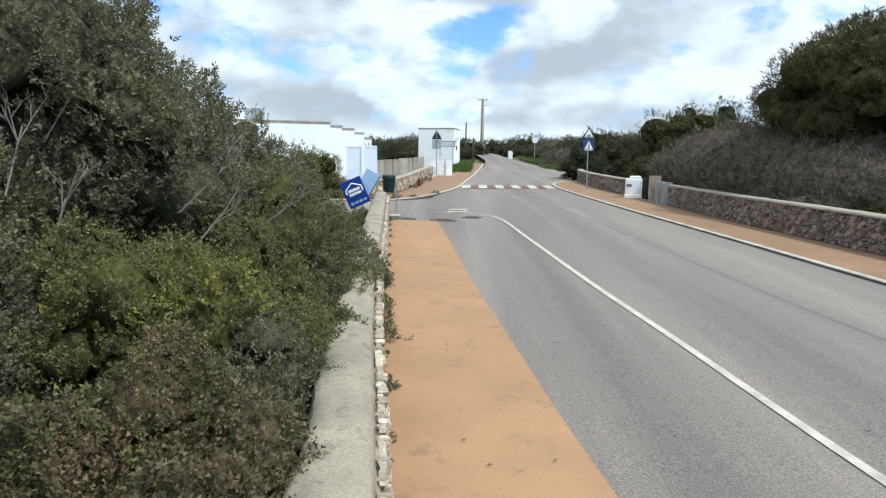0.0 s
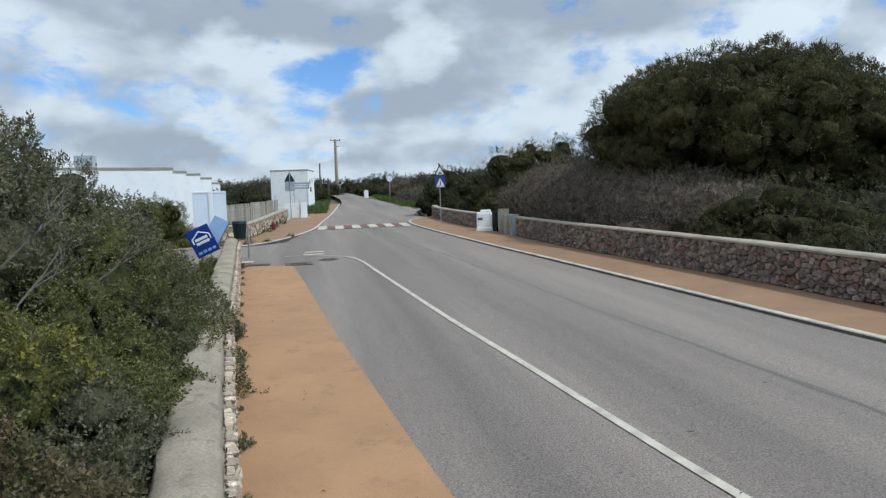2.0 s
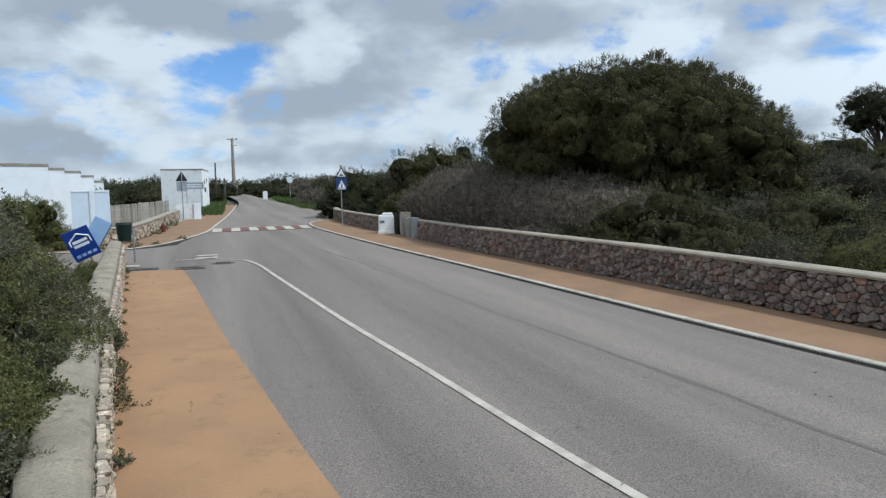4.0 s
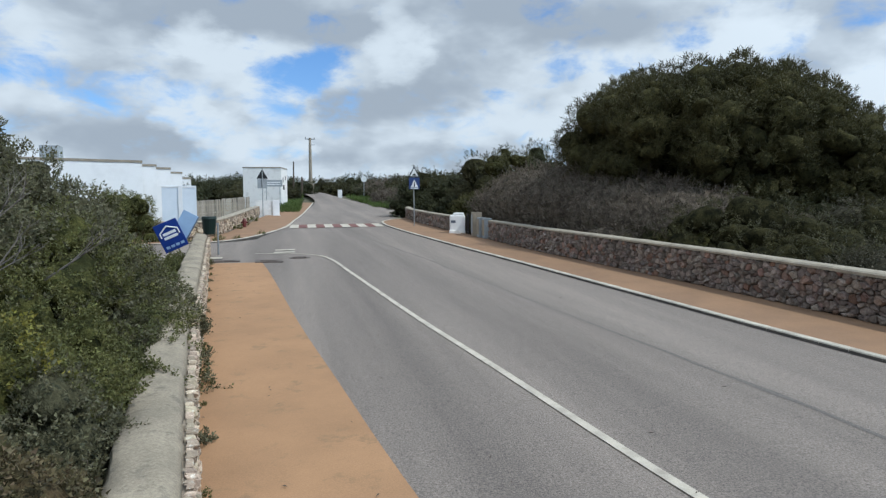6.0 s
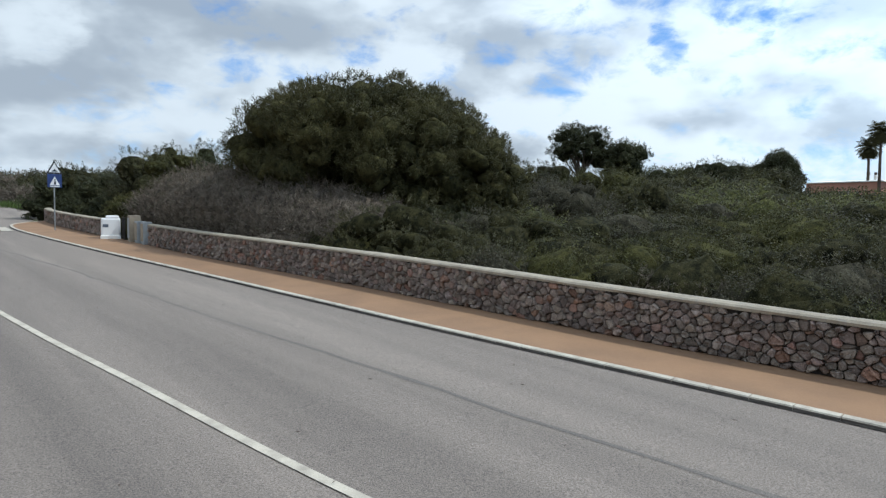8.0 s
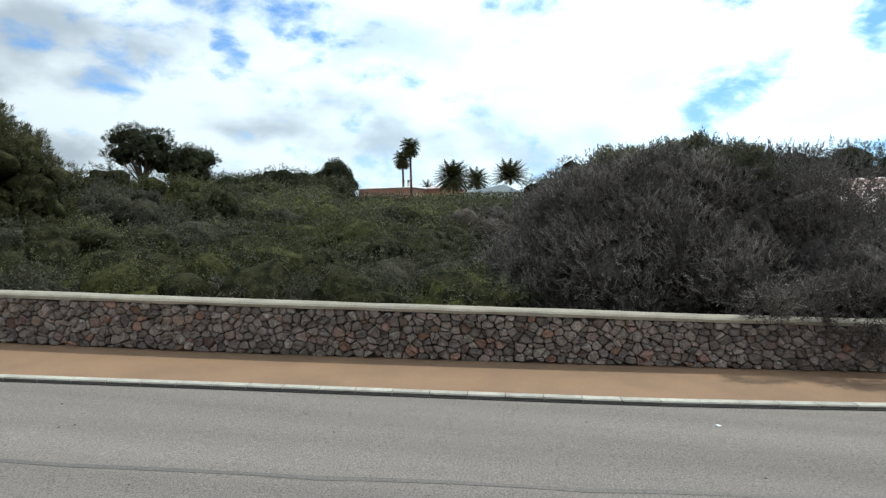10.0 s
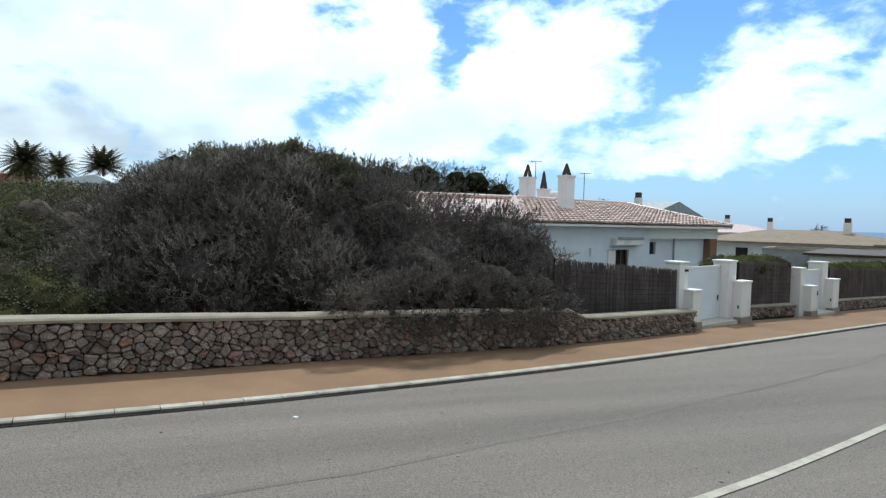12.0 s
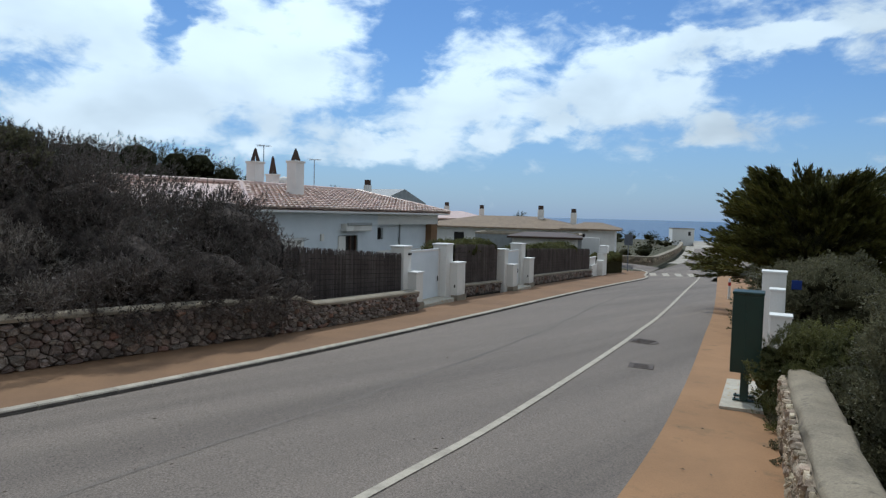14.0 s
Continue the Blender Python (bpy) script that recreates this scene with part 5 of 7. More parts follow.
for i, q in enumerate((
        # corner hedge and the trees behind it
        (11.6, 52, 2.2, 0.040, "dark"), (13.4, 48, 2.6, 0.056, "maquis"), (15.2, 45, 2.4, 0.050, "dark"), (17.0, 42, 2.3, 0.058, "maquis"), (18.6, 40, 2.4, 0.078, "maquis"), (20.2, 36, 2.2, 0.088, "lime"),
        (19.6, 50, 2.0, 0.098, "pine"), (22.3, 52, 2.2, 0.102, "pine"), (23.6, 48, 1.8, 0.095, "pine"), (16.8, 34.5, 1.4, 0.018, "lime"), (15.2, 36.5, 1.4, 0.016, "dark"), (13.2, 40.5, 1.5, 0.026, "dark"), (18.6, 32.0, 1.3, 0.016, "dark"),
        # the long grey mound
        (38.5, 19.5, 2.1, 0.000, "maquis"), (42.0, 18.2, 2.0, -0.025, "maquis"), (45.5, 17.5, 1.9, -0.042, "maquis"),
        (32, 18.0, 1.4, -0.028, "maquis"), (36, 16.8, 1.4, -0.040, "lime"), (40, 15.9, 1.3, -0.055, "maquis"), (43.5, 15.0, 1.2, -0.066, "maquis"), (47.5, 14.6, 1.2, -0.072, "grey"),
        # under and beside the pines
        (41, 24, 2.2, 0.010, "dark"), (46, 22.5, 2.0, -0.004, "grey"), (50.0, 22, 2.2, 0.000, "maquis"), (52.0, 34, 2.4, 0.052, "grey"), (54.5, 32, 2.4, 0.046, "grey"), (57.4, 40, 2.7, 0.072, "lime"), (52.5, 45, 2.6, 0.075, "maquis"), (51.5, 56, 2.4, 0.085, "pine"), (60.5, 38, 2.4, 0.045, "maquis"),
        # skyline of the hill
        (62.0, 70, 2.6, 0.066, "pine"), (64.6, 80, 3.2, 0.072, "pine"), (67.0, 76, 3.4, 0.075, "pine"), (69.0, 74, 3.0, 0.070, "dark"), (70.0, 66, 2.6, 0.067, "maquis"), (88.6, 70, 2.4, 0.064, "pine"), (91.6, 62, 2.6, 0.092, "pine"), (93.6, 40, 2.2, 0.098, "grey"), (89.8, 58, 2.0, 0.052, "dark"), (95.5, 34, 2.2, 0.112, "grey"),
        # the hollow behind the wall
        (55.5, 15.2, 1.3, -0.080, "lime"), (59.0, 17.0, 1.6, -0.052, "lime"), (62.0, 14.6, 1.1, -0.090, "heath"), (65.0, 16.5, 1.4, -0.070, "maquis"), (66, 22, 2.0, -0.020, "maquis"), (70, 19, 1.8, -0.045, "maquis"), (73.0, 22.5, 2.0, -0.018, "lime"), (76.5, 19.0, 1.9, -0.035, "maquis"), (80, 23, 2.1, -0.012, "maquis"), (83.0, 18.5, 1.8, -0.035, "maquis"), (86.5, 22, 1.8, 0.000, "heath"), (84.0, 27, 2.0, 0.012, "heath"), (79.5, 15.6, 1.3, -0.085, "maquis"), (74.0, 15.4, 1.3, -0.085, "maquis"), (69.0, 14.6, 1.1, -0.100, "grey"), (85.0, 14.8, 1.1, -0.100, "grey"), (88.5, 15.5, 1.2, -0.080, "heath"),
        (93.0, 17.5, 1.5, 0.020, "heath"), (90.6, 15.6, 1.2, -0.055, "heath"), (95.2, 21, 1.8, 0.070, "grey"), (91.2, 14.0, 1.2, -0.035, "grey"), (88.6, 13.6, 0.8, -0.085, "grey"), (91.5, 21, 1.8, 0.035, "heath"),
        # beyond the roofs
        (104.5, 44, 3.2, 0.078, "dark"), (106.6, 46, 3.4, 0.09, "dark"), (108.4, 45, 3.2, 0.094, "dark"), (110.2, 46, 3.4, 0.096, "dark"), (112, 45, 3.2, 0.095, "dark"), (113.8, 46, 3.2, 0.094, "dark"), (115.5, 45, 3, 0.091, "dark"), (117.2, 46, 2.8, 0.085, "dark"), (119.0, 46, 2.6, 0.076, "dark"), (128.5, 60, 2.0, 0.040, "dark"), (132.6, 66, 1.8, 0.032, "dark"), (145, 70, 1.6, 0.003, "dark"),
        # far north horizon
        (-6.5, 95, 4.5, 0.027, "dark"), (-3.0, 100, 4.0, 0.037, "dark"), (1.4, 112, 3.2, 0.037, "dark"), (4.6, 130, 4.5, 0.031, "maquis"), (7.0, 120, 4.2, 0.037, "pine"), (9.2, 100, 4.0, 0.029, "heath"), (11.0, 95, 4.0, 0.037, "maquis"), (9.3, 78, 2.0, 0.021, "heath"), (5.6, 118, 3.0, 0.021, "maquis"), (13.5, 80, 4.0, 0.039, "maquis"), (16, 76, 4.0, 0.042, "maquis"), (0.6, 84, 1.6, 0.030, "maquis"))):
    shrub_at(*q, 200 + i)


# ---- the house with the tiled roof ----
def tile_mesh():
    """One barrel tile, 0.25 wide and 0.42 long, lying along +y, its upper end at +y."""
    v, f = [], []
    k = 6
    for y, r, lift in ((0.0, 0.128, 0.058), (0.42, 0.105, 0.0)):
        for i in range(k + 1):
            a = math.pi * i / k
            v.append((-r * math.cos(a), y, r * 0.62 * math.sin(a) + lift))
    for i in range(k):
        f.append((i, i + 1, i + k + 2, i + k + 1))
    f.append(tuple(range(k, -1, -1)))
    return v, f


def house_pale_blue():
    m = pose(18.15, -11.2, -0.62, 0, 0, -77.4)
    top = thing("house", "single-storey pale house with a tiled roof and white chimneys", "house", m)
    L, D, E = 11.6, 8.0, 2.95
    # walls with openings as recessed boxes: long front, set-back porch end, sides and back, side wing
    def panel(x0, x1, z0, z1, y0=0.0, y1=0.25):
        return a_box(x0, x1, y0, y1, z0, z1)
    front = bmesh.new()
    for x0, x1, z0, z1 in ((0.0, 1.25, -0.6, E), (2.5, 4.3, -0.6, E), (5.9, 6.8, -0.6, E), (1.25, 2.5, 2.08, E), (4.3, 5.9, 2.12, E), (1.25, 2.5, -0.6, 1.0)):
        box(front, x0, x1, 0, 0.25, z0, z1)
    part("wall", front, M_RENDER_BLUE, top)
    part("wall", box(box(a_box(6.8, 7.02, 0.3, 0.5, -0.6, E), 7.62, L, 0.3, 0.5, -0.6, E), 7.02, 7.62, 0.3, 0.5, 2.38, E), M_RENDER_BLUE, top)
    part("wall", a_box(7.02, 7.62, 0.3, 0.5, -0.6, 1.9), M_RENDER_BLUE, top)
    part("wall", a_box(6.55, 6.8, 0.25, 0.95, -0.6, E), M_RENDER, top)
    part("wall", a_box(L - 0.25, L, 0.9, D, -0.6, E), M_RENDER_BLUE, top)
    part("wall", a_box(0, 0.25, 0.25, 2.0, -0.6, E), M_RENDER, top)
    part("wall", a_box(-8, L, D - 0.25, D, -0.6, E), M_RENDER, top)
    part("wall", a_box(-8, 0.25, 2.0, 2.25, -0.6, E), M_RENDER, top)
    part("beam", a_box(6.8, L + 0.02, 0.0, 0.3, 2.52, E), M_RENDER, top)
    part("column", a_box(L - 0.55, L, 0.0, 0.35, -0.6, 2.52, 0.01), M_OCHRE_FAR, top, "ochre rendered porch column")
    part("porch_rail", a_box(6.85, L - 0.6, 0.05, 0.15, -0.6, 1.45), M_RENDER_OLD, top)
    # shuttered opening, brown window with its open leaf, blind box, twin arched windows
    w = part("window", a_box(1.25, 2.5, 0.10, 0.16, 1.0, 2.08), M_RENDER_OLD, top, "window closed by a pale roller shutter")
    part("shutter_frame", box(a_box(2.38, 2.5, 0.02, 0.1, 1.0, 2.08), 1.25, 2.5, 0.02, 0.1, 2.0, 2.08), M_RENDER, w)
    for k in range(9):
        part("shutter_slat", a_box(1.3, 2.36, 0.085, 0.104, 1.02 + k * 0.108, 1.115 + k * 0.108, 0.004), M_RENDER_OLD, w)
    w = part("window", a_box(4.75, 5.5, 0.12, 0.18, 0.4, 2.1), M_DARK, top, "narrow window with a brown wooden frame")
    for x in (4.75, 5.10, 5.43):
        part("window_frame", a_box(x, x + 0.08, 0.06, 0.12, 0.4, 2.1), M_BROWN_WOOD, w)
    part("shutter", a_box(4.3, 4.72, -0.04, 0.0, 0.5, 2.1, 0.01), M_RENDER_OLD, w, "pale open shutter leaf")
    part("shutter", a_box(5.52, 5.9, 0.0, 0.08, 0.4, 2.12), M_RENDER_BLUE, w)
    bl = part("awning_box", a_box(4.46, 6.04, -0.28, 0.0, 2.28, 2.56, 0.03), M_RENDER_OLD, top, "pale folded awning above the window")
    part("awning_bar", a_box(4.5, 6.0, -0.32, -0.27, 2.50, 2.60, 0.01), M_GALV, bl)
    for x in (7.05, 7.35):
        bm = a_box(x, x + 0.24, 0.38, 0.44, 1.9, 2.26)
        bmesh.ops.create_cone(bm, cap_ends=True, segments=16, radius1=0.12, radius2=0.12, depth=0.06, matrix=pose(x + 0.12, 0.41, 2.26, 90))
        part("arched_window", bm, M_DARK, top)
    part("lamp", a_box(3.3, 3.45, -0.08, 0.0, 1.95, 2.2, 0.02), M_RENDER_OLD, top)
    part("drainpipe", a_rod((8.8, 0.25, -0.5), (8.8, 0.25, 2.6), 0.035, 0.035), M_GALV, top)
    # eaves
    ev, R, ridge_z = 0.42, 4.0, E + 1.0
    part("eave_board", a_box(-ev, L + ev, -ev, D + ev, E, E + 0.07), M_RENDER, top, "white eaves board")
    part("eave_board", a_box(-8.0, -ev, 1.6, D + ev, E, E + 0.07), M_RENDER, top)
    z0 = E + 0.075
    a, b = 3.4, 10.6
    v = [(-ev, -ev, z0), (L + ev, -ev, z0), (L + ev, D + ev, z0), (-ev, D + ev, z0), (a, R, ridge_z), (b, R, ridge_z), (-8, 1.6, z0), (-8, D + ev, z0), (-8, R + 1, ridge_z - 0.1)]
    roof = part("roof", (v, [], [(0, 1, 5, 4), (1, 2, 5), (2, 3, 4, 5), (0, 4, 3), (6, 4, 8), (8, 4, 3, 7), (6, 0, 4)]), M_TERRA_ISL, top, "pale pink terracotta tiled roof")
    tv, tf = tile_mesh()
    shared = bpy.data.meshes.new("roof_tile")
    shared.from_pydata(tv, [], tf)
    shared.materials.append(M_TERRA)
    rest_v, rest_f = [], []
    slope = math.atan2(ridge_z - z0, R + ev)
    run = (R + ev) / math.cos(slope)
    placed = 0
    rr = random.Random(3)
    for row in range(int(run / 0.36)):
        s = row * 0.36
        yy, zz = -ev + s * math.cos(slope), z0 + s * math.sin(slope)
        lo = -ev + (a + ev) * s / run
        hi = L + ev + (b - L - ev) * s / run
        col = 0
        for col in range(int((hi - lo) / 0.25)):
            x = lo + 0.14 + col * 0.25
            mt = pose(x, yy - 0.03, zz + 0.01, math.degrees(slope) + rr.uniform(-1, 1), rr.uniform(-2, 2), rr.uniform(-1.5, 1.5))
            if row < 7 and placed < 300:
                t = new("roof_tile", shared)
                t.parent = roof
                t.matrix_local = mt
                placed += 1
            else:
                base = len(rest_v)
                rest_v += [tuple(mt @ Vector(q)) for q in tv]
                rest_f += [tuple(i + base for i in f) for f in tf]
    # the hipped end towards the bush
    h = Vector((-ev, -ev, z0)), Vector((-ev, D + ev, z0)), Vector((a, R, ridge_z))
    up = math.degrees(math.atan2(ridge_z - z0, a + ev))
    for row in range(10):
        s = row * 0.37
        for col in range(34):
            y = -ev + 0.14 + col * 0.25
            k = s / 3.9
            if y < -ev + (R + ev) * k or y > D + ev - (R + ev) * k:
                continue
            mt = pose(-ev + s * math.cos(radians(up)) - 0.03, y, z0 + s * math.sin(radians(up)) + 0.01, 0, 0, -90) @ pose(0, 0, 0, up, 0, 0)
            base = len(rest_v)
            rest_v += [tuple(mt @ Vector(q)) for q in tv]
            rest_f += [tuple(i + base for i in f) for f in tf]
    up = math.degrees(math.atan2(ridge_z - z0, 3.2))
    for row in range(9):
        s = row * 0.37
        for col in range(36):
            x = -7.9 + col * 0.25
            if x > -ev + 3.0 * s / 3.4:
                continue
            mt = pose(x, 1.58 + s * math.cos(radians(up)), z0 + s * math.sin(radians(up)) + 0.03, up, 0, 0)
            base = len(rest_v)
            rest_v += [tuple(mt @ Vector(q)) for q in tv]
            rest_f += [tuple(i + base for i in f) for f in tf]
    tagged(part("tile_field", (rest_v, [], rest_f), M_TERRA_ISL, roof), kind="stuff")
    # ridge and hip caps
    for p, q in (((a, R, ridge_z), (b, R, ridge_z)), ((-ev, -ev, z0), (a, R, ridge_z)), ((L + ev, -ev, z0), (b, R, ridge_z)), ((-8, R + 1, ridge_z - 0.1), (a, R, ridge_z))):
        p, q = Vector(p), Vector(q)
        part("ridge_cap", a_rod(p + Vector((0, 0, 0.05)), q + Vector((0, 0, 0.05)), 0.11, 0.11, 8), M_TERRA_ISL, roof)

    # chimneys with peaked caps of leaning slabs
    def chimney(x, y, w, z_a, z_b, cap):
        c = part("chimney", a_box(x - w / 2, x + w / 2, y - w / 2, y + w / 2, z_a, z_b, 0.02), M_RENDER, top, "white chimney with a peaked cap of brown slabs")
        part("collar", a_box(x - w / 2 - 0.03, x + w / 2 + 0.03, y - w / 2 - 0.03, y + w / 2 + 0.03, z_b - 0.06, z_b + 0.02, 0.01), M_RENDER_OLD, c)
        for sx, sy in ((-1, 0), (1, 0), (0, -1), (0, 1)):
            bm = bmesh.new()
            rod(bm, (x + sx * w * 0.30, y + sy * w * 0.30, z_b), (x + sx * 0.02, y + sy * 0.02, z_b + cap), 0.115, 0.05, 4)
            part("cap_slab", bm, M_BROWN_WOOD, c)
        part("cap_tip", a_rod((x, y, z_b + cap * 0.8), (x, y, z_b + cap + 0.06), 0.06, 0.03, 6), M_BROWN_WOOD, c)

    chimney(4.1, 1.9, 0.46, 3.0, 4.84, 0.42)
    chimney(4.7, 4.6, 0.50, 3.4, 4.92, 0.50)
    chimney(6.7, 5.6, 0.42, 3.4, 4.55, 0.75)
    bm = bmesh.new()
    bmesh.ops.create_uvsphere(bm, u_segments=14, v_segments=8, radius=0.3, matrix=pose(7.2, 5.4, 4.2, 0, 0, 0))
    part("satellite_dish", bm, M_RENDER_OLD, top)
    for x, y, z in ((4.96, 4.4, 5.6), (8.04, 4.4, 5.3)):
        an = part("antenna", a_rod((x, y, 3.7), (x, y, z), 0.022, 0.018, 6), M_GALV, top)
        part("antenna_arm", a_rod((x - 0.35, y, z - 0.05), (x + 0.35, y, z + 0.02), 0.015, 0.015, 5), M_GALV, an)
        for k in range(4):
            part("antenna_rod", a_rod((x - 0.3 + k * 0.2, y - 0.16, z), (x - 0.3 + k * 0.2, y + 0.16, z), 0.008, 0.008, 4), M_GALV, an)


house_pale_blue()


# ---- white gate posts, gates, screens and hedges along the far pavement ----
def gate_post(x, y, rz, w, high, low_w, low_h, low_side, label="stepped white gate post with a rounded top"):
    top = thing("gate_post", label, "gate post", pose(x, y, hz(x, y) + 0.10, 0, 0, rz), "white gate posts")
    part("shaft", a_box(-w / 2, w / 2, 0.06, 0.06 + w, -0.3, high - 0.05, 0.025), M_RENDER_OLD, top)
    part("cap", a_box(-w / 2 - 0.03, w / 2 + 0.03, 0.03, 0.09 + w, high - 0.06, high, 0.025), M_RENDER, top)
    x0, x1 = (w * 0.1, w * 0.1 + low_w) if low_side > 0 else (-w * 0.1 - low_w, -w * 0.1)
    part("step", a_box(x0, x1, -0.22, 0.10, -0.3, low_h, 0.02), M_RENDER_OLD, top)
    part("step_cap", a_box(x0 - 0.025, x1 + 0.025, -0.245, 0.12, low_h - 0.03, low_h + 0.02, 0.012), M_RENDER, top)
    part("plinth", a_box(x0 - 0.03, x1 + 0.03, -0.26, 0.0, -0.3, 0.14, 0.01), M_COPING_FAR, top)
    return top


RZ = -75.0
g1 = gate_post(13.72, -13.75, RZ, 0.44, 1.80, 0.42, 1.02, 1)
g2 = gate_post(14.55, -16.55, RZ, 0.50, 1.86, 0.62, 1.22, 1, "stepped white gate post with a broad lower block")
gate_post(15.72, -21.35, RZ, 0.40, 1.66, 0.48, 1.02, 1, "slim stepped white gate post")
g4 = gate_post(16.50, -23.65, RZ, 0.52, 1.88, 0.60, 1.22, 1, "stepped white gate post with a broad lower block")
part("letter_slot", a_box(0.03, 0.19, 0.03, 0.06, 1.52, 1.58, 0.005), M_DARK, g1)
for p, z in ((g2, 0.42), (g4, 0.42)):
    part("door_bell", a_box(-0.16, -0.12, -0.23, -0.2, z, z + 0.1), M_DARK, p)


def sheet_gate(x, y, rz, w, h, label):
    top = thing("gate", label, "gate", pose(x, y, hz(x, y) + 0.13, 0, 0, rz))
    part("gate_leaf", a_box(-w / 2, w / 2, 0.0, 0.05, 0.03, h, 0.008), M_RENDER_BLUE, top)
    for s in (-1, 1):
        part("gate_stile", a_box(s * (w / 2 - 0.03) - 0.03, s * (w / 2 - 0.03) + 0.03, -0.015, 0.0, 0.03, h, 0.004), M_RENDER, top)
    part("gate_rail", a_box(-w / 2, w / 2, -0.015, 0.0, h - 0.07, h, 0.004), M_RENDER, top)
    part("lock", a_box(w / 2 - 0.14, w / 2 - 0.08, -0.03, -0.015, 0.55, 0.72, 0.004), M_DARK, top)
    part("threshold", a_box(-w / 2, w / 2, -0.6, 0.06, -0.12, 0.025), M_SLAB, top)


sheet_gate(14.5, -15.1, RZ, 2.3, 1.62, "plain white sheet metal gate, closed")
sheet_gate(16.35, -22.5, RZ, 1.6, 1.55, "narrow white sheet metal gate, closed")


def reed_screen(a, b, z_a, z_b, h_a, h_b, label, seed=1, ragged=0.05):
    """A screen of upright canes between two plan points, its panels bound by wires."""
    a, b = np.array(a, float), np.array(b, float)
    top = thing("reed_screen", label, "fence", pose(a[0], a[1], 0))
    d = (b - a) / np.linalg.norm(b - a)
    n = np.array((-d[1], d[0]))
    long = np.linalg.norm(b - a)
    r = random.Random(seed)
    panels = max(1, int(long / 1.2))
    for k in range(panels):
        verts, faces = [], []
        s = k * long / panels
        while s < (k + 1) * long / panels:
            w = r.uniform(0.009, 0.018)
            u = s / long
            zb, zt = z_a + (z_b - z_a) * u, z_a + h_a + (z_b + h_b - z_a - h_a) * u + r.uniform(-ragged, ragged)
            o = r.uniform(-0.012, 0.012)
            base = len(verts)
            for e, q in ((0, o), (w, o), (w / 2, o - 0.016)):
                p = d * (s + e) + n * q
                verts += [(p[0], p[1], zb), (p[0] + r.uniform(-0.01, 0.01), p[1], zt)]
            faces += [(base, base + 4, base + 5, base + 1), (base + 4, base + 2, base + 3, base + 5), (base + 2, base, base + 1, base + 3), (base + 1, base + 5, base + 3)]
            s += w * 1.0
        part("reed_panel", (verts, [], faces), M_REED_ISL, top)
        ends = []
        for e in (k, k + 1):
            u = e / panels
            p = d * (long * u) + n * 0.022
            ends += [(p[0], p[1], z_a + (z_b - z_a) * u), (p[0], p[1], z_a + h_a + (z_b + h_b - z_a - h_a) * u - 0.12)]
        part("backing_mat", (ends + [(x - n[0] * -0.01, y - n[1] * -0.01, z) for x, y, z in ends], [], [(0, 2, 3, 1), (4, 5, 7, 6), (0, 4, 6, 2), (1, 3, 7, 5)]), M_REED, top)
    for u in np.linspace(0.08, 0.92, 9):
        p, q = d * 0.0 - n * 0.02, d * long - n * 0.02
        part("wire", a_rod((p[0], p[1], z_a + h_a * u), (q[0], q[1], z_b + h_b * u), 0.005, 0.005, 4), M_DARK, top)
    for k in range(panels + 1):
        p = d * (k * long / panels) + n * 0.05
        u = k / panels
        part("post", a_rod((p[0], p[1], z_a + (z_b - z_a) * u - 0.5), (p[0], p[1], z_a + h_a + (z_b + h_b - z_a - h_a) * u + 0.02), 0.025, 0.025, 6), M_DARK, top)


reed_screen((12.85, -8.9), (13.82, -13.55), 0.30, 0.12, 1.28, 1.08, "dark weathered reed screen on top of the stone wall", 1, 0.04)
reed_screen((15.2, -17.5), (15.95, -20.9), -0.10, -0.22, 1.42, 1.42, "dark reed screen below a clipped hedge", 2)
reed_screen((16.95, -24.5), (19.3, -34.4), -0.32, -0.72, 1.22, 1.22, "dark reed screen on a low wall", 3)


def hedge(a, b, wide, z0, z1, label, count, seed):
    a, b = np.array(a, float), np.array(b, float)
    top = thing("hedge", label, "hedge", pose(a[0], a[1], 0))
    d = b - a
    long = np.linalg.norm(d)
    d /= long
    n = np.array((-d[1], d[0]))
    lumps = []
    r = random.Random(seed)
    k = max(3, int(long / 0.35))
    for i in range(k):
        for o in (0.25, 0.6, 0.95):
            p = d * (i + 0.5) * long / k + n * o * wide
            lumps.append((p[0], p[1], z1 - 0.38 + r.uniform(-0.03, 0.03), 0.36, 0.36, 0.36))
    ob = new("leaves", tri_mesh("leaves", dress(lumps, count, "lentisk", 0.13, seed, -0.6, 0.4, 0.6, wave=False)))
    ob.data.materials.append(M_LENTISK)
    ob.parent = top
    q = [(0, 0), tuple(d * long), tuple(d * long + n * wide), tuple(n * wide)]
    part("inner_mass", lump_core(lumps, 0.9), SHADE_SKIN[M_LENTISK.name], top)
    # solid near-black block in place of the shaded stems inside
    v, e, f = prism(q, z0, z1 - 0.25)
    part("stems", (v, e, f), M_INNER_SHADE, top)


hedge((15.35, -17.4), (16.1, -20.8), 0.9, -0.4, 1.42, "clipped green hedge rising above a reed screen", 3200, 61)
hedge((17.15, -24.6), (18.9, -31.9), 0.9, -0.6, 0.98, "long clipped green hedge above a reed screen", 4200, 62)
hedge((20.45, -38.4), (20.9, -42.0), 0.9, -1.6, 0.02, "low dark clipped hedge at a street corner", 700, 63)
hedge((20.6, -30.5), (21.8, -35.8), 1.0, -1.1, 0.45, "dark clipped hedge in a garden", 900, 64)

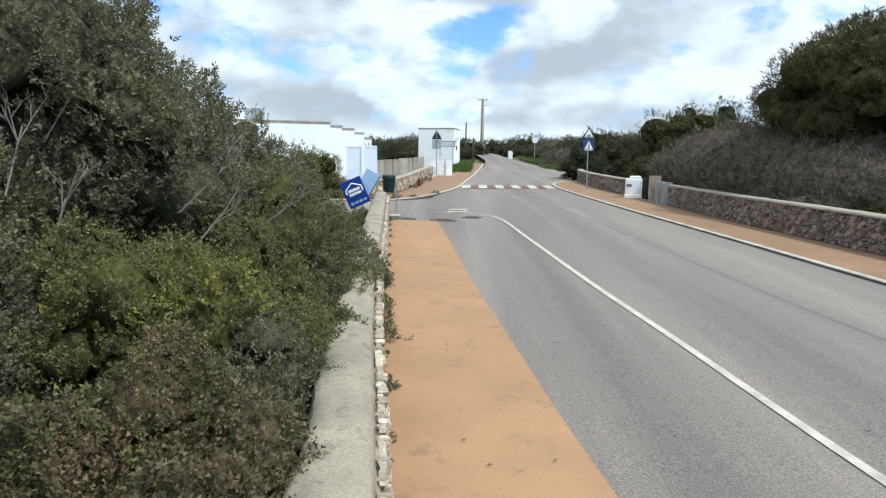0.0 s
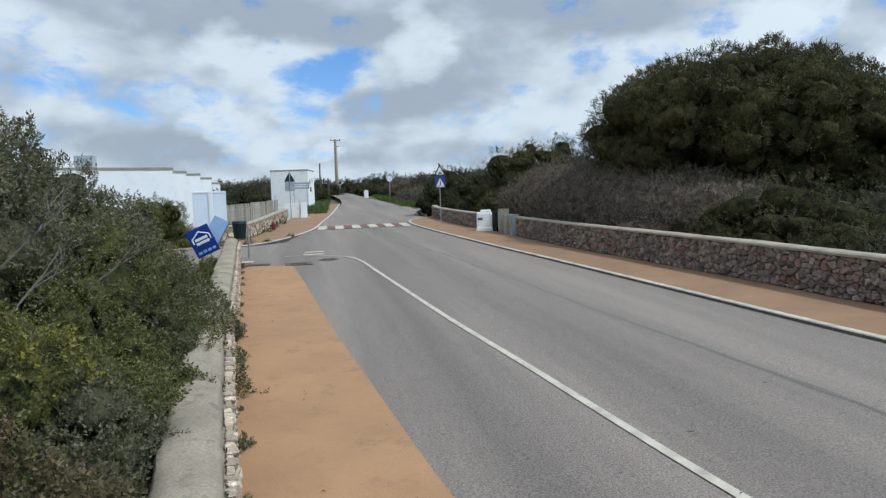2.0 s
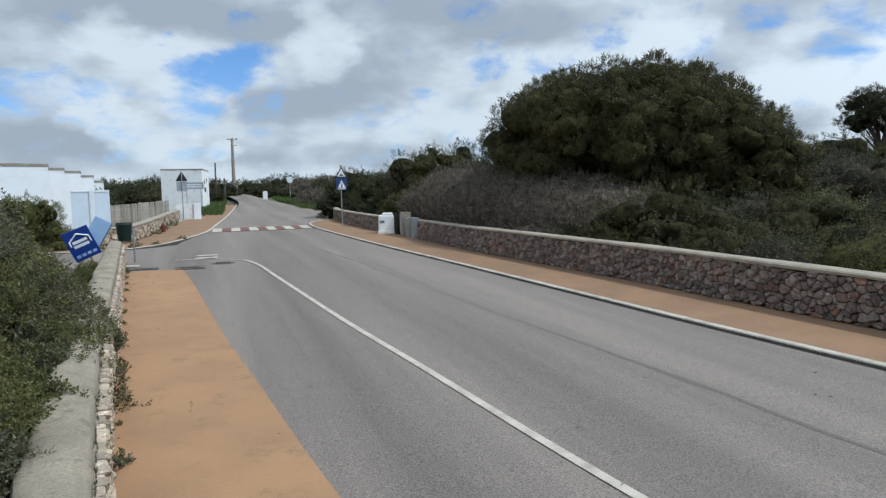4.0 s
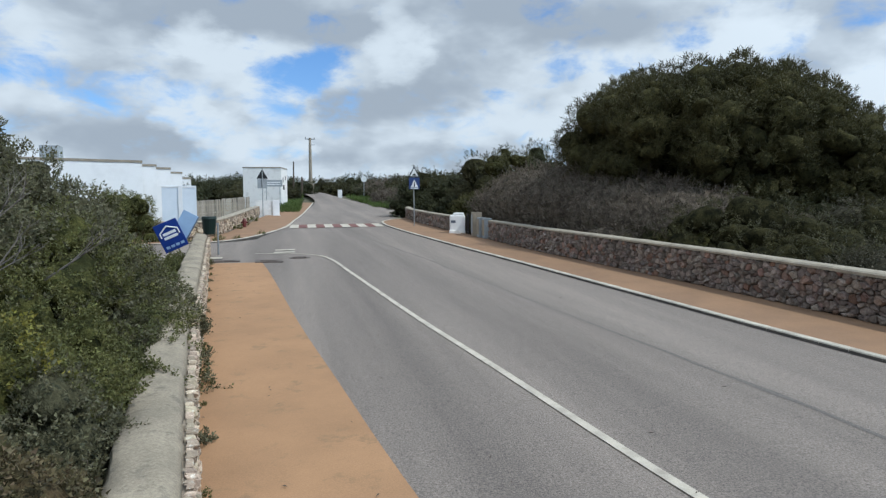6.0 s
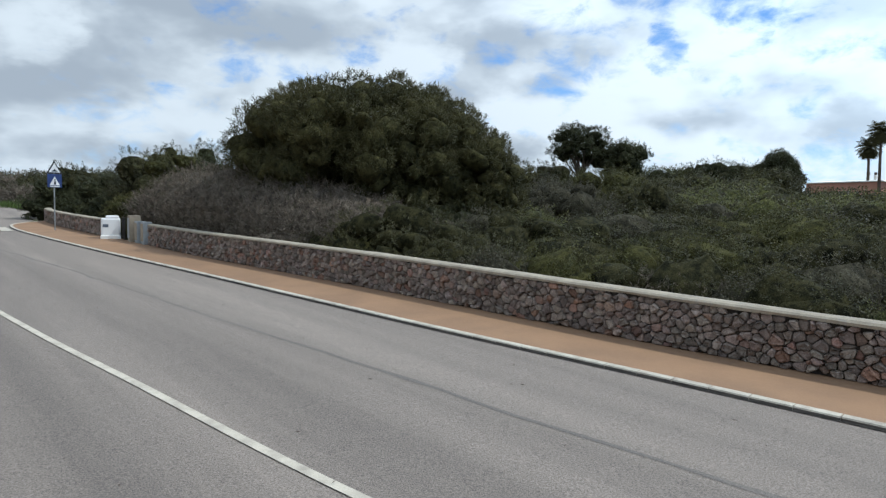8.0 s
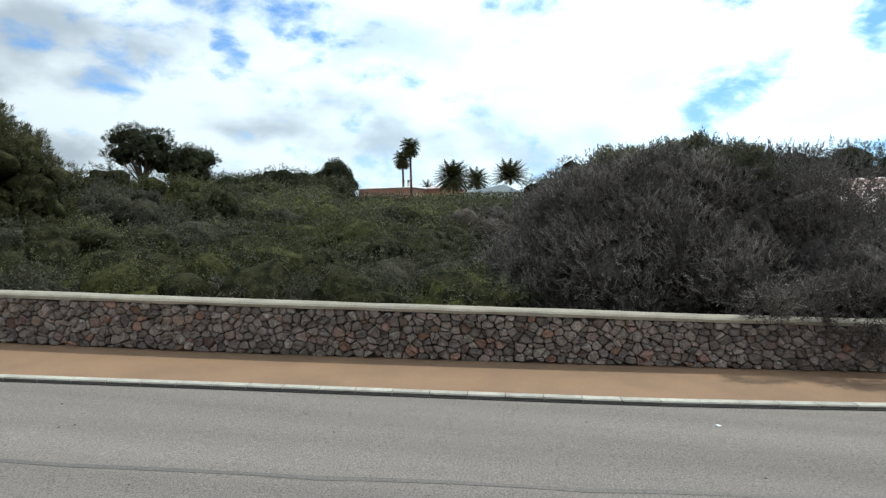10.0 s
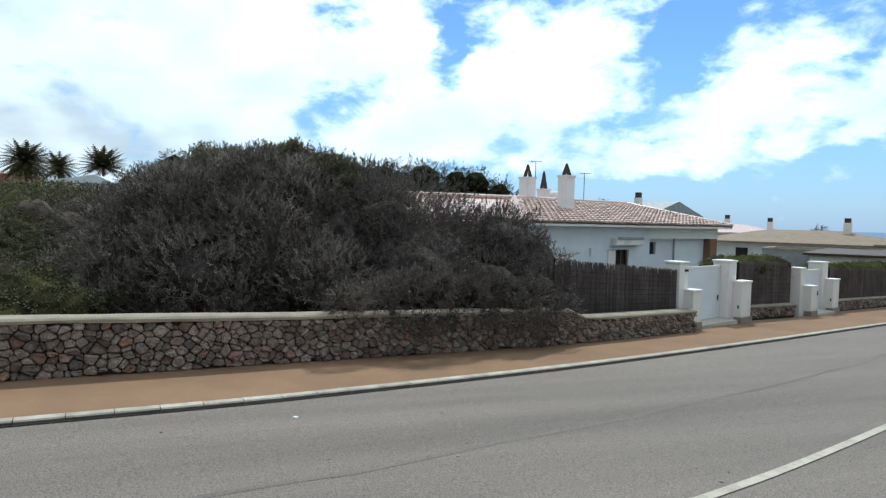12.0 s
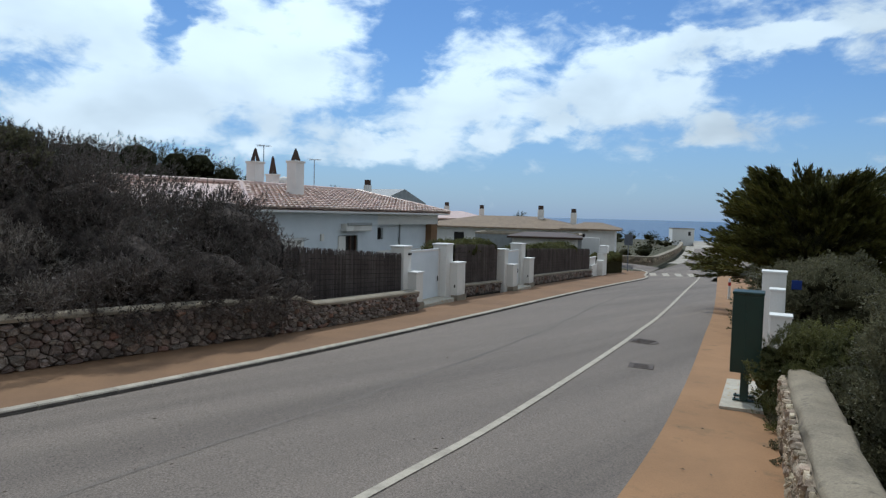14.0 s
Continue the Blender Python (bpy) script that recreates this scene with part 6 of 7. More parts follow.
# the wavy-topped white post and its railing near the junction
gp = thing("gate_post", "white gate post with a wavy stepped top", "gate post", pose(19.78, -37.45, hz(19.78, -37.45) + 0.1, 0, 0, -72), "white gate posts")
part("shaft", a_box(-0.32, 0.32, 0.0, 0.5, -0.3, 1.35, 0.03), M_RENDER_OLD, gp)
part("side_block", a_box(-1.15, -0.36, 0.0, 0.4, -0.3, 0.95, 0.03), M_RENDER_OLD, gp)
for k in range(3):
    part("cap_roll", a_rod((-0.34 + 0.06 * k, -0.02, 1.42 + 0.16 * k), (-0.34 + 0.06 * k + 0.6, -0.02, 1.42 + 0.16 * k), 0.10, 0.10, 10), M_RENDER, gp)
    part("cap_block", a_box(-0.30 + 0.06 * k, 0.30, 0.0, 0.42, 1.33 + 0.16 * k, 1.51 + 0.16 * k, 0.03), M_RENDER, gp)
rail = thing("railing", "short white balustrade on a low wall", "railing", pose(19.35, -35.1, hz(19.3, -35) + 0.12, 0, 0, -72))
part("plinth", a_box(-0.6, 1.2, 0, 0.3, -0.3, 0.62, 0.02), M_RENDER_OLD, rail)
part("rail", a_box(-0.6, 1.2, 0.08, 0.2, 1.02, 1.09, 0.01), M_RENDER, rail)
for k in range(9):
    part("baluster", a_rod((-0.5 + k * 0.2, 0.14, 0.6), (-0.5 + k * 0.2, 0.14, 1.05), 0.03, 0.03, 6), M_RENDER, rail)
post = thing("sign_post", "thin grey sign post seen from behind", "road sign", pose(21.4, -43.9, hz(21.4, -43.9) + 0.05, 0, 0, 20))
part("pole", a_rod((0, 0, -0.2), (0, 0, 2.75), 0.03, 0.03), M_SIGN_BACK, post)
part("plate", a_box(-0.3, 0.3, -0.05, -0.03, 1.9, 2.7, 0.01), M_SIGN_BACK, post)


# ---- houses further off ----
def plain_house(name, label, x, y, z, rz, l, d, h, rise, roof_mat, wall_mat, hip=0.0, over=0.4, windows=(), chimneys=(), category="house"):
    top = thing(name, label, category, pose(x, y, z, 0, 0, rz))
    part("wall", a_box(0, l, 0, d, -1.2, h), wall_mat, top)
    if rise > 0:
        a = hip
        v = [(-over, -over, h), (l + over, -over, h), (l + over, d + over, h), (-over, d + over, h), (a - over * (hip == 0), d / 2, h + rise), (l - a + over * (hip == 0), d / 2, h + rise)]
        v += [(q[0], q[1], q[2] + 0.12) for q in v]
        roof = part("roof", (v, [], [(3, 2, 1, 0), (6, 7, 11, 10), (7, 8, 11), (8, 9, 10, 11), (9, 6, 10), (0, 1, 7, 6), (1, 2, 8, 7), (2, 3, 9, 8), (3, 0, 6, 9)]), roof_mat, top)
        if hip == 0:
            part("gable", ([(0.02, 0, h), (0.02, d, h), (0.02, d / 2, h + rise), (l - 0.02, 0, h), (l - 0.02, d, h), (l - 0.02, d / 2, h + rise)], [], [(0, 2, 1), (3, 4, 5)]), wall_mat, top)
        for cx, cy, cw, cz in chimneys:
            c = part("chimney", a_box(cx - cw / 2, cx + cw / 2, cy - cw / 2, cy + cw / 2, h - 0.2, cz, 0.02), M_RENDER_OLD, top)
            part("chimney_cap", a_box(cx - cw * 0.4, cx + cw * 0.4, cy - cw * 0.4, cy + cw * 0.4, cz, cz + 0.35, 0.02), M_BROWN_WOOD, c)
    else:
        part("parapet", box(box(box(a_box(-0.03, l + 0.03, -0.03, 0.2, h, h + 0.14), -0.03, l + 0.03, d - 0.2, d + 0.03, h, h + 0.14), -0.03, 0.2, 0.2, d - 0.2, h, h + 0.14), l - 0.2, l + 0.03, 0.2, d - 0.2, h, h + 0.14), M_COPING_FAR, top)
    for wx, wz, ww, wh in windows:
        w = part("window", a_box(wx, wx + ww, -0.03, 0.0, wz, wz + wh), M_DARK, top)
        part("window_frame", box(box(a_box(wx - 0.06, wx + ww + 0.06, -0.05, -0.005, wz - 0.08, wz), wx - 0.06, wx, -0.05, -0.005, wz, wz + wh), wx + ww, wx + ww + 0.06, -0.05, -0.005, wz, wz + wh), M_RENDER, w)
    return top


def toward(az, dist, slope):
    x, y = polar(az, dist)
    return x, y, 2.4 + slope * dist


# the ochre-roofed house and its annex, the pale gabled house behind the tiled one
x, y, z = toward(136.3, 56, -0.0205)
plain_house("house", "long white house with a broad ochre tiled roof and chimneys", x, y, z - 2.9, -155, 13.6, 9, 2.9, 0.95, M_OCHRE_ROOF, M_RENDER, 4.2, 0.7, ((3, 1.6, 0.9, 0.9), (8.2, 1.4, 0.5, 1.0), (11, 1.5, 0.9, 0.9)), ((9.9, 3.6, 0.5, 4.6), (12.6, 5.4, 0.5, 4.4)))
x, y, z = toward(149.2, 53, -0.0200)
plain_house("house_annex", "white annex with an ochre lean-to roof", x, y, z - 2.6, -155, 3.8, 6, 2.6, 0.5, M_OCHRE_ROOF, M_RENDER, 1.2, 0.5, ((1.0, 1.2, 0.5, 1.1),), category="house")
x, y, z = toward(148.4, 47, -0.0310)
tagged(part("garden_wall", a_box(0, 3.0, 0, 0.3, -2.0, 0.0, 0.02), M_RENDER), "white rendered garden wall of a house", "wall").matrix_world = pose(x, y, z, 0, 0, -155)
plain_house("house", "pale house with a shallow grey gabled roof", 38.26, -26.45, 0.0, -161, 7, 6.5, 3.0, 0.9, M_GREY_BOX, M_RENDER_BLUE, 0.0, 0.3, (), ((5.5, 1.2, 0.4, 4.2),))
x, y, z = toward(135.6, 60, -0.009)
plain_house("house", "white house with a shallow terracotta roof among others", x, y, z - 3.0, -140, 7, 7, 3.0, 0.7, M_TERRA_ISL, M_RENDER_OLD, 2.5, 0.4, ((6.0, 1.5, 0.5, 0.9),), ((3.0, 2.5, 0.5, 4.3), (6.4, 2.5, 0.5, 4.1)))
x, y, z = toward(141.2, 43, -0.0300)
plain_house("garage", "low flat grey carport roof behind the hedges", x, y, z - 2.4, -150, 7.0, 4, 2.4, 0, M_COPING_FAR, M_GREY_BOX, category="garage")
x, y, z = toward(144.5, 40, -0.0345)
plain_house("shed", "low garden shed with a brown roof", x, y, z - 2.2, -150, 4.0, 3, 2.2, 0.25, M_BROWN_WOOD, M_RENDER_OLD, 0.8, 0.3, category="shed")
x, y, z = toward(158.0, 118, -0.0145)
plain_house("hut", "small white flat-roofed hut above the sea", x, y, z - 2.3, -150, 3.6, 4.5, 2.3, 0, M_RENDER, M_RENDER, windows=((2.6, 1.2, 0.4, 0.7),), category="hut")
# two houses and a roof on the hill
x, y, z = toward(72.7, 105, 0.047)
plain_house("house", "pink rendered house with a pale flat roof edge", x, y, z - 3.4, -100, 9.5, 8, 3.4, 0.35, M_RENDER_OLD, M_PINK, 1.0, 0.3, ((2, 0.8, 1.0, 1.4), (4.6, 0.8, 1.0, 1.4)), ((6.5, 3.5, 0.35, 4.6), (7.4, 3.5, 0.35, 4.5)))
x, y, z = toward(78.2, 107, 0.046)
plain_house("house", "pink rendered house with a low tiled roof", x, y, z - 3.2, -100, 5.5, 8, 3.2, 0.6, M_TERRA_ISL, M_PINK, 1.2, 0.3)
x, y, z = toward(81.6, 98, 0.0375)
plain_house("house", "pale blue-white gabled house on the hill", x, y, z - 3.0, -96, 10.0, 8, 3.0, 0.0, M_RENDER, M_RENDER_BLUE, category="house")
x, y, z = toward(81.6, 98, 0.0375)
tagged(part("house_gable", ([(0, 0, 0), (10, 0, 0), (7.2, 0, 1.35), (0, 8, 0), (10, 8, 0), (7.2, 8, 1.35)], [], [(0, 1, 2), (3, 5, 4), (0, 2, 5, 3), (1, 4, 5, 2), (0, 3, 4, 1)]), M_RENDER_BLUE), "pale shallow gable on top of a hill house", "house").matrix_world = pose(x, y, z + 0.01, 0, 0, -96)
x, y, z = toward(60.4, 98, 0.0560)
plain_house("house", "house with a low terracotta roof on the hill", x, y, z - 3.0, -115, 7.5, 7, 3.0, 0.7, M_TERRA_ISL, M_RENDER_OLD, 2.0, 0.4)

# white stepped terrace beyond the side road
for az, dist, slope, az2 in ((-24.0, 41, 0.0655, -11.25), (-11.3, 45, 0.0605, -9.95), (-10.0, 50, 0.0565, -8.85), (-8.9, 56, 0.0505, -7.95), (-8.0, 63, 0.0425, -7.25)):
    x, y, z = toward(az, dist, slope)
    l = dist * math.tan(radians(az2 - az))
    wins = ((l - 3.6, 1.6, 2.6, 0.9),) if l > 5 else ()
    plain_house("terrace_house", "white flat-roofed terrace house with a thin grey parapet", x, y, z - 0.14 - 4.2, -(az + az2) / 2, l, 7, 4.2, 0, M_RENDER, M_RENDER, windows=())
x, y, z = toward(-17.2, 43, 0.078)
tagged(part("roof_vent", a_box(-0.5, 0.5, -0.4, 0.4, -1.2, 0.15, 0.03), M_GREY_BOX), "grey chimney housing on a flat roof", "chimney").matrix_world = pose(x, y, z)
x, y, z = toward(-9.67, 36, 0.0305)
bg = thing("gate", "tall pale blue metal gate leaves between white posts", "gate", pose(x, y, z, 0, 0, 4))
for x0, x1, mt in ((0.0, 0.78, M_RENDER_BLUE), (0.98, 1.66, M_RENDER_BLUE)):
    part("gate_leaf", a_box(x0, x1, 0, 0.05, -2.6, 0.0, 0.01), mt, bg)
    part("gate_rail", a_box(x0, x1, -0.02, 0.0, -0.1, -0.02, 0.004), M_RENDER, bg)
part("post", a_box(0.78, 0.98, -0.05, 0.15, -2.6, 0.02, 0.01), M_RENDER, bg)

# the small transformer building, its notice board, utility poles, plank fence
x, y, z = toward(-3.08, 72, 0.0590)
tb = thing("transformer_house", "plain white tower-like transformer building with stained edges", "building", pose(x, y, z, 0, 0, -11))
part("wall", a_box(0, 4.05, 0, 3.6, -4.6, -0.1, 0.03), M_RENDER_OLD, tb)
part("roof_slab", a_box(-0.04, 4.09, -0.04, 3.64, -0.1, 0.0, 0.02), M_COPING_FAR, tb)
for yy, zz, w, h in ((0.9, -1.1, 0.35, 0.5), (2.2, -0.9, 0.3, 0.45), (1.0, -1.9, 0.8, 0.5)):
    part("louvre", a_box(4.045, 4.07, yy, yy + w, zz - h, zz), M_DARK, tb)
x, y, z = toward(-1.35, 66, 0.040)
nb = thing("notice_board", "grey notice board with two rows of faded writing", "sign", pose(x, y, z, 0, 0, 4))
part("board", a_box(0, 1.75, 0, 0.04, -0.65, 0.0, 0.01), M_GREY_BOX, nb)
for k in range(2):
    part("writing_bar", a_box(0.15, 1.55, -0.006, 0.0, -0.28 - k * 0.2, -0.2 - k * 0.2), M_SIGN_WHITE, nb)
for xx in (0.2, 1.5):
    part("post", a_rod((xx, 0.06, -3.0), (xx, 0.06, 0.0), 0.03, 0.03), M_GALV, nb)
x, y, z = toward(2.68, 112, 0.0255)
up = thing("utility_pole", "tall pale concrete utility pole with a steel crossarm", "utility pole", pose(x, y, z, 0, 0, 0))
part("pole", a_rod((0, 0, -0.5), (0, 0, 8.8), 0.34, 0.2, 8), M_COPING_FAR, up)
part("crossarm", a_box(-0.85, 0.85, -0.08, 0.08, 8.55, 8.68), M_GALV, up)
part("crossarm", a_box(-0.1, 0.75, -0.08, 0.08, 7.6, 7.7), M_GALV, up)
for xx in (-0.75, 0, 0.75):
    part("insulator", a_rod((xx, 0, 8.66), (xx, 0, 8.9), 0.06, 0.05, 6), M_BROWN_WOOD, up)
part("base", a_box(-0.55, 0.55, -0.55, 0.55, -0.6, 1.0, 0.05), M_COPING, up)
x, y, z = toward(1.15, 90, 0.0680)
tagged(part("wooden_pole", a_rod((0, 0, -4.5), (0.1, 0, 0), 0.11, 0.09), M_BARK), "thin leaning wooden telephone pole", "utility pole").matrix_world = pose(x, y, z)
x, y, z = toward(1.9, 100, 0.045)
tagged(part("wooden_pole", a_rod((0, 0, -2.5), (0.0, 0, 0), 0.16, 0.12), M_BARK), "short dark wooden post by the crest", "utility pole").matrix_world = pose(x, y, z)
x, y, z = toward(5.2, 105, 0.024)
tagged(part("marker_post", box(a_box(-0.35, 0.35, -0.2, 0.2, -1.2, 0.0, 0.05), -0.3, 0.3, -0.15, 0.15, 0.0, 0.12, 0.03), M_RENDER), "short white marker post beside the road", "bollard").matrix_world = pose(x, y, z)
x, y, z = toward(7.3, 92, 0.042)
rs = thing("road_sign", "small round white road sign on a thin pole", "road sign", pose(x, y, z, 0, 0, 0))
part("pole", a_rod((0, 0, -2.4), (0, 0, 0), 0.05, 0.05), M_GALV, rs)
bm = bmesh.new()
bmesh.ops.create_cone(bm, cap_ends=True, segments=20, radius1=0.42, radius2=0.42, depth=0.05, matrix=pose(0, -0.06, 0, 90))
part("plate", bm, M_SIGN_WHITE, rs)

fence = thing("plank_fence", "weathered pale upright plank fence with one newer yellow stretch", "fence", pose(0, 0, 0))
fa, fb = np.array(polar(-8.8, 49.5)), np.array(polar(-2.6, 60))
fr = random.Random(8)
count = 62
for i in range(count):
    u = i / count
    p = fa + (fb - fa) * u
    zt = 2.4 + (0.0065 + 0.0085 * u) * np.linalg.norm(p) + fr.uniform(-0.03, 0.03)
    zb = hz(*p) - 0.1
    q = part("plank", a_box(-0.055, 0.055, -0.012, 0.012, zb, zt), M_PALE_WOOD if not 0.60 < u < 0.72 else M_SLAB, fence)
    q.matrix_local = pose(p[0], p[1], 0, fr.uniform(-1, 1), fr.uniform(-1.2, 1.2), -45 + 45)
for h in (0.35, 1.0):
    part("rail", a_rod((fa[0], fa[1] + 0.05, hz(*fa) + h), (fb[0], fb[1] + 0.05, hz(*fb) + h), 0.03, 0.03, 5), M_PALE_WOOD, fence)
x, y, z = toward(-0.45, 55.3, 0.0100)
wp = thing("gate_post", "white rendered post at a wall end", "gate post", pose(x, y, z, 0, 0, 0), "white gate posts")
part("shaft", a_box(-0.28, 0.28, 0, 0.5, -1.6, 0.0, 0.02), M_RENDER, wp)
part("side_wall", a_box(-1.6, -0.28, 0.1, 0.4, -1.6, -0.05, 0.02), M_RENDER_OLD, wp)
part("plinth", a_box(-0.3, 0.55, -0.3, 0.2, -1.6, -1.3, 0.02), M_RENDER, wp)
hy = thing("hydrant", "small dull red fire hydrant by the wall", "hydrant", pose(-1.62, 39.2, hz(-1.62, 39.2) + 0.1))
part("barrel", a_rod((0, 0, 0), (0, 0, 0.38), 0.12, 0.11, 10), M_HYDRANT, hy)
part("bonnet", a_rod((0, 0, 0.38), (0, 0, 0.52), 0.13, 0.05, 10), M_HYDRANT, hy)
part("outlet", a_rod((-0.2, 0, 0.28), (0.2, 0, 0.28), 0.05, 0.05, 8), M_HYDRANT, hy)


# ---- road signs ----
def triangle(bm, w, h, z, y, depth=0.02):
    v = [bm.verts.new(p) for p in ((-w / 2, y, z), (w / 2, y, z), (0, y, z + h), (-w / 2, y + depth, z), (w / 2, y + depth, z), (0, y + depth, z + h))]
    for f in ((0, 1, 2), (5, 4, 3), (0, 3, 4, 1), (1, 4, 5, 2), (2, 5, 3, 0)):
        bm.faces.new([v[i] for i in f])
    return bm


sr = thing("road_sign", "pedestrian crossing sign under a white hump warning triangle", "road sign", pose(8.62, 39.0, hz(8.62, 39.0) + 0.085, 0, 0, 12))
part("pole", a_rod((0, 0.05, -0.2), (0, 0.05, 3.75), 0.035, 0.035), M_GALV, sr)
sq = part("square_plate", a_box(-0.36, 0.36, -0.02, 0.02, 2.28, 3.0, 0.01), M_SIGN_BLUE, sr, "blue square plate with a white triangle")
part("white_triangle", triangle(bmesh.new(), 0.52, 0.48, 2.40, -0.032, 0.01), M_SIGN_WHITE, sq)
bm = bmesh.new()
rod(bm, (0, -0.036, 2.44), (0.02, -0.036, 2.64), 0.05, 0.03, 6)
rod(bm, (0.0, -0.036, 2.66), (0.0, -0.036, 2.72), 0.035, 0.035, 6)
part("pictogram", bm, M_SIGN_BLACK, sq)
part("writing_bar", a_box(-0.26, 0.26, -0.028, -0.02, 2.31, 2.36), M_SIGN_WHITE, sq)
tr = part("triangle_plate", triangle(bmesh.new(), 0.78, 0.70, 3.02, 0.0, 0.02), M_SIGN_BLACK, sr, "white warning triangle with a dark rim")
part("white_field", triangle(bmesh.new(), 0.56, 0.50, 3.09, -0.012, 0.01), M_SIGN_WHITE, tr)
part("hump", triangle(bmesh.new(), 0.34, 0.13, 3.13, -0.024, 0.01), M_SIGN_BLACK, tr)
sl = thing("road_sign", "road sign seen from behind, dark triangle above a grey square", "road sign", pose(-0.86, 53.2, hz(-0.86, 53.2) + 0.08, 0, 0, 5))
part("pole", a_rod((0, -0.05, -0.2), (0, -0.05, 3.85), 0.035, 0.035), M_GALV, sl)
part("square_plate", a_box(-0.38, 0.38, 0, 0.03, 2.25, 3.0, 0.01), M_GREY_BOX, sl)
part("triangle_plate", triangle(bmesh.new(), 0.9, 0.78, 3.02, 0.0, 0.03), M_SIGN_BLACK, sl)

# ---- service boxes in the gap of the far wall ----
wc = thing("meter_pillar", "white painted meter pillar with rounded worn edges", "utility box", pose(9.2, 32.3, hz(9.2, 32.3) + 0.12, 0, 0, 74))
part("body", a_box(-0.42, 0.42, -0.72, 0.08, -0.2, 0.90, 0.08), M_RENDER, wc)
part("meter_recess", a_box(-0.428, -0.40, -0.22, 0.02, 0.48, 0.62, 0.01), M_SIGN_BACK, wc)
part("plinth", a_box(-0.46, 0.46, -0.74, 0.12, -0.2, 0.10, 0.03), M_RENDER_OLD, wc)
part("hood", a_box(-0.40, 0.34, -0.66, -0.10, 0.86, 1.02, 0.07), M_RENDER, wc)
part("meter_door", a_box(-0.32, 0.3, 0.08, 0.095, 0.25, 0.8, 0.005), M_RENDER_OLD, wc)
gb = thing("utility_cabinet", "tall pale grey concrete service cabinet", "utility box", pose(9.62, 30.0, hz(9.62, 30.0) + 0.12, 0, 0, 80))
part("body", a_box(-0.35, 0.35, -0.45, 0.0, -0.2, 1.12, 0.02), M_COPING_FAR, gb)
part("door", a_box(-0.28, 0.28, 0.0, 0.02, 0.1, 1.0, 0.005), M_GREY_BOX, gb)
for k in range(2):
    gx_, gy_ = 9.64 + 0.02 * k, 29.1 - 0.75 * k
    c = thing("utility_cabinet", "low grey metal service cabinet set into the wall", "utility box", pose(gx_, gy_, hz(gx_, gy_) + 0.12, 0, 0, 82))
    part("body", a_box(-0.33, 0.33, -0.35, 0.0, -0.2, 0.90, 0.02), M_GREY_BOX, c)
    part("door", a_box(-0.27, 0.27, 0.0, 0.018, 0.08, 0.82, 0.005), M_COPING_FAR, c)
gd = thing("gate", "dark barred garden gate between pillars", "gate", pose(9.55, 31.2, hz(9.55, 31.2) + 0.1, 0, 0, 80))
for k in range(7):
    part("bar", a_rod((-0.55 + k * 0.17, -0.2, 0), (-0.55 + k * 0.17, -0.2, 0.95), 0.018, 0.018, 5), M_DARK, gd)
for zz in (0.1, 0.9):
    part("rail", a_rod((-0.6, -0.2, zz), (0.55, -0.2, zz), 0.02, 0.02, 5), M_DARK, gd)

# ---- fallen estate boards and the litter bin at the wall end ----
ad = thing("sale_board", "blue board with a white house outline, tipped over the wall", "sign", pose(-2.90, 21.0, 1.52, 8, -24, 8))
part("board", a_box(-0.36, 0.36, 0, 0.03, -0.46, 0.46, 0.015), M_BLUE, ad)
bm = bmesh.new()
for a, b in (((-0.27, 0.02), (-0.27, 0.16)), ((-0.27, 0.16), (0, 0.33)), ((0, 0.33), (0.27, 0.16)), ((0.27, 0.16), (0.27, -0.02))):
    rod(bm, (a[0], -0.006, a[1]), (b[0], -0.006, b[1]), 0.022, 0.022, 4)
part("house_outline", bm, M_SIGN_WHITE, ad)
for z0, w, h in ((0.10, 0.40, 0.085), (-0.03, 0.42, 0.085)):
    part("writing_bar", a_box(-w / 2, w / 2, -0.008, 0, z0 - h / 2, z0 + h / 2), M_SIGN_WHITE, ad)
for k in range(4):
    part("writing_bar", a_box(-0.28 + k * 0.15, -0.17 + k * 0.15, -0.008, 0, -0.36, -0.28), M_BLUE_PALE, ad)
ab = thing("sale_board", "sun-bleached pale blue board leaning behind another", "sign", pose(-2.55, 21.35, 1.80, -6, 28, -10))
part("board", a_box(-0.26, 0.26, 0, 0.03, -0.48, 0.46, 0.012), M_BLUE_PALE, ab)
part("edge_strip", a_box(0.24, 0.275, -0.012, 0.035, -0.48, 0.46, 0.004), M_SIGN_BACK, ab)
part("stake", a_rod((0.0, 0.06, -1.6), (0.0, 0.06, 0.2), 0.03, 0.03, 6), M_PALE_WOOD, ab)
part("stake", a_rod((0.05, 0.05, -1.5), (0.02, 0.05, 0.2), 0.03, 0.03, 6), M_PALE_WOOD, ad)
bn = thing("litter_bin", "dark green litter bin hung on a grey post", "litter bin", pose(-1.86, 23.7, hz(-1.86, 23.7), 0, 0, 4))
part("post", a_rod((0.1, 0, -0.1), (0.1, 0, 1.15), 0.03, 0.03), M_GALV, bn)
bm = bmesh.new()
bmesh.ops.create_cone(bm, cap_ends=True, segments=18, radius1=0.20, radius2=0.25, depth=0.55, matrix=pose(-0.18, 0, 1.02))
part("drum", bm, M_BIN, bn)
bm = bmesh.new()
bmesh.ops.create_cone(bm, cap_ends=True, segments=18, radius1=0.27, radius2=0.24, depth=0.09, matrix=pose(-0.18, 0, 1.33))
part("lid", bm, M_BIN, bn)
part("bracket", a_box(-0.1, 0.14, -0.04, 0.04, 1.08, 1.14), M_GALV, bn)

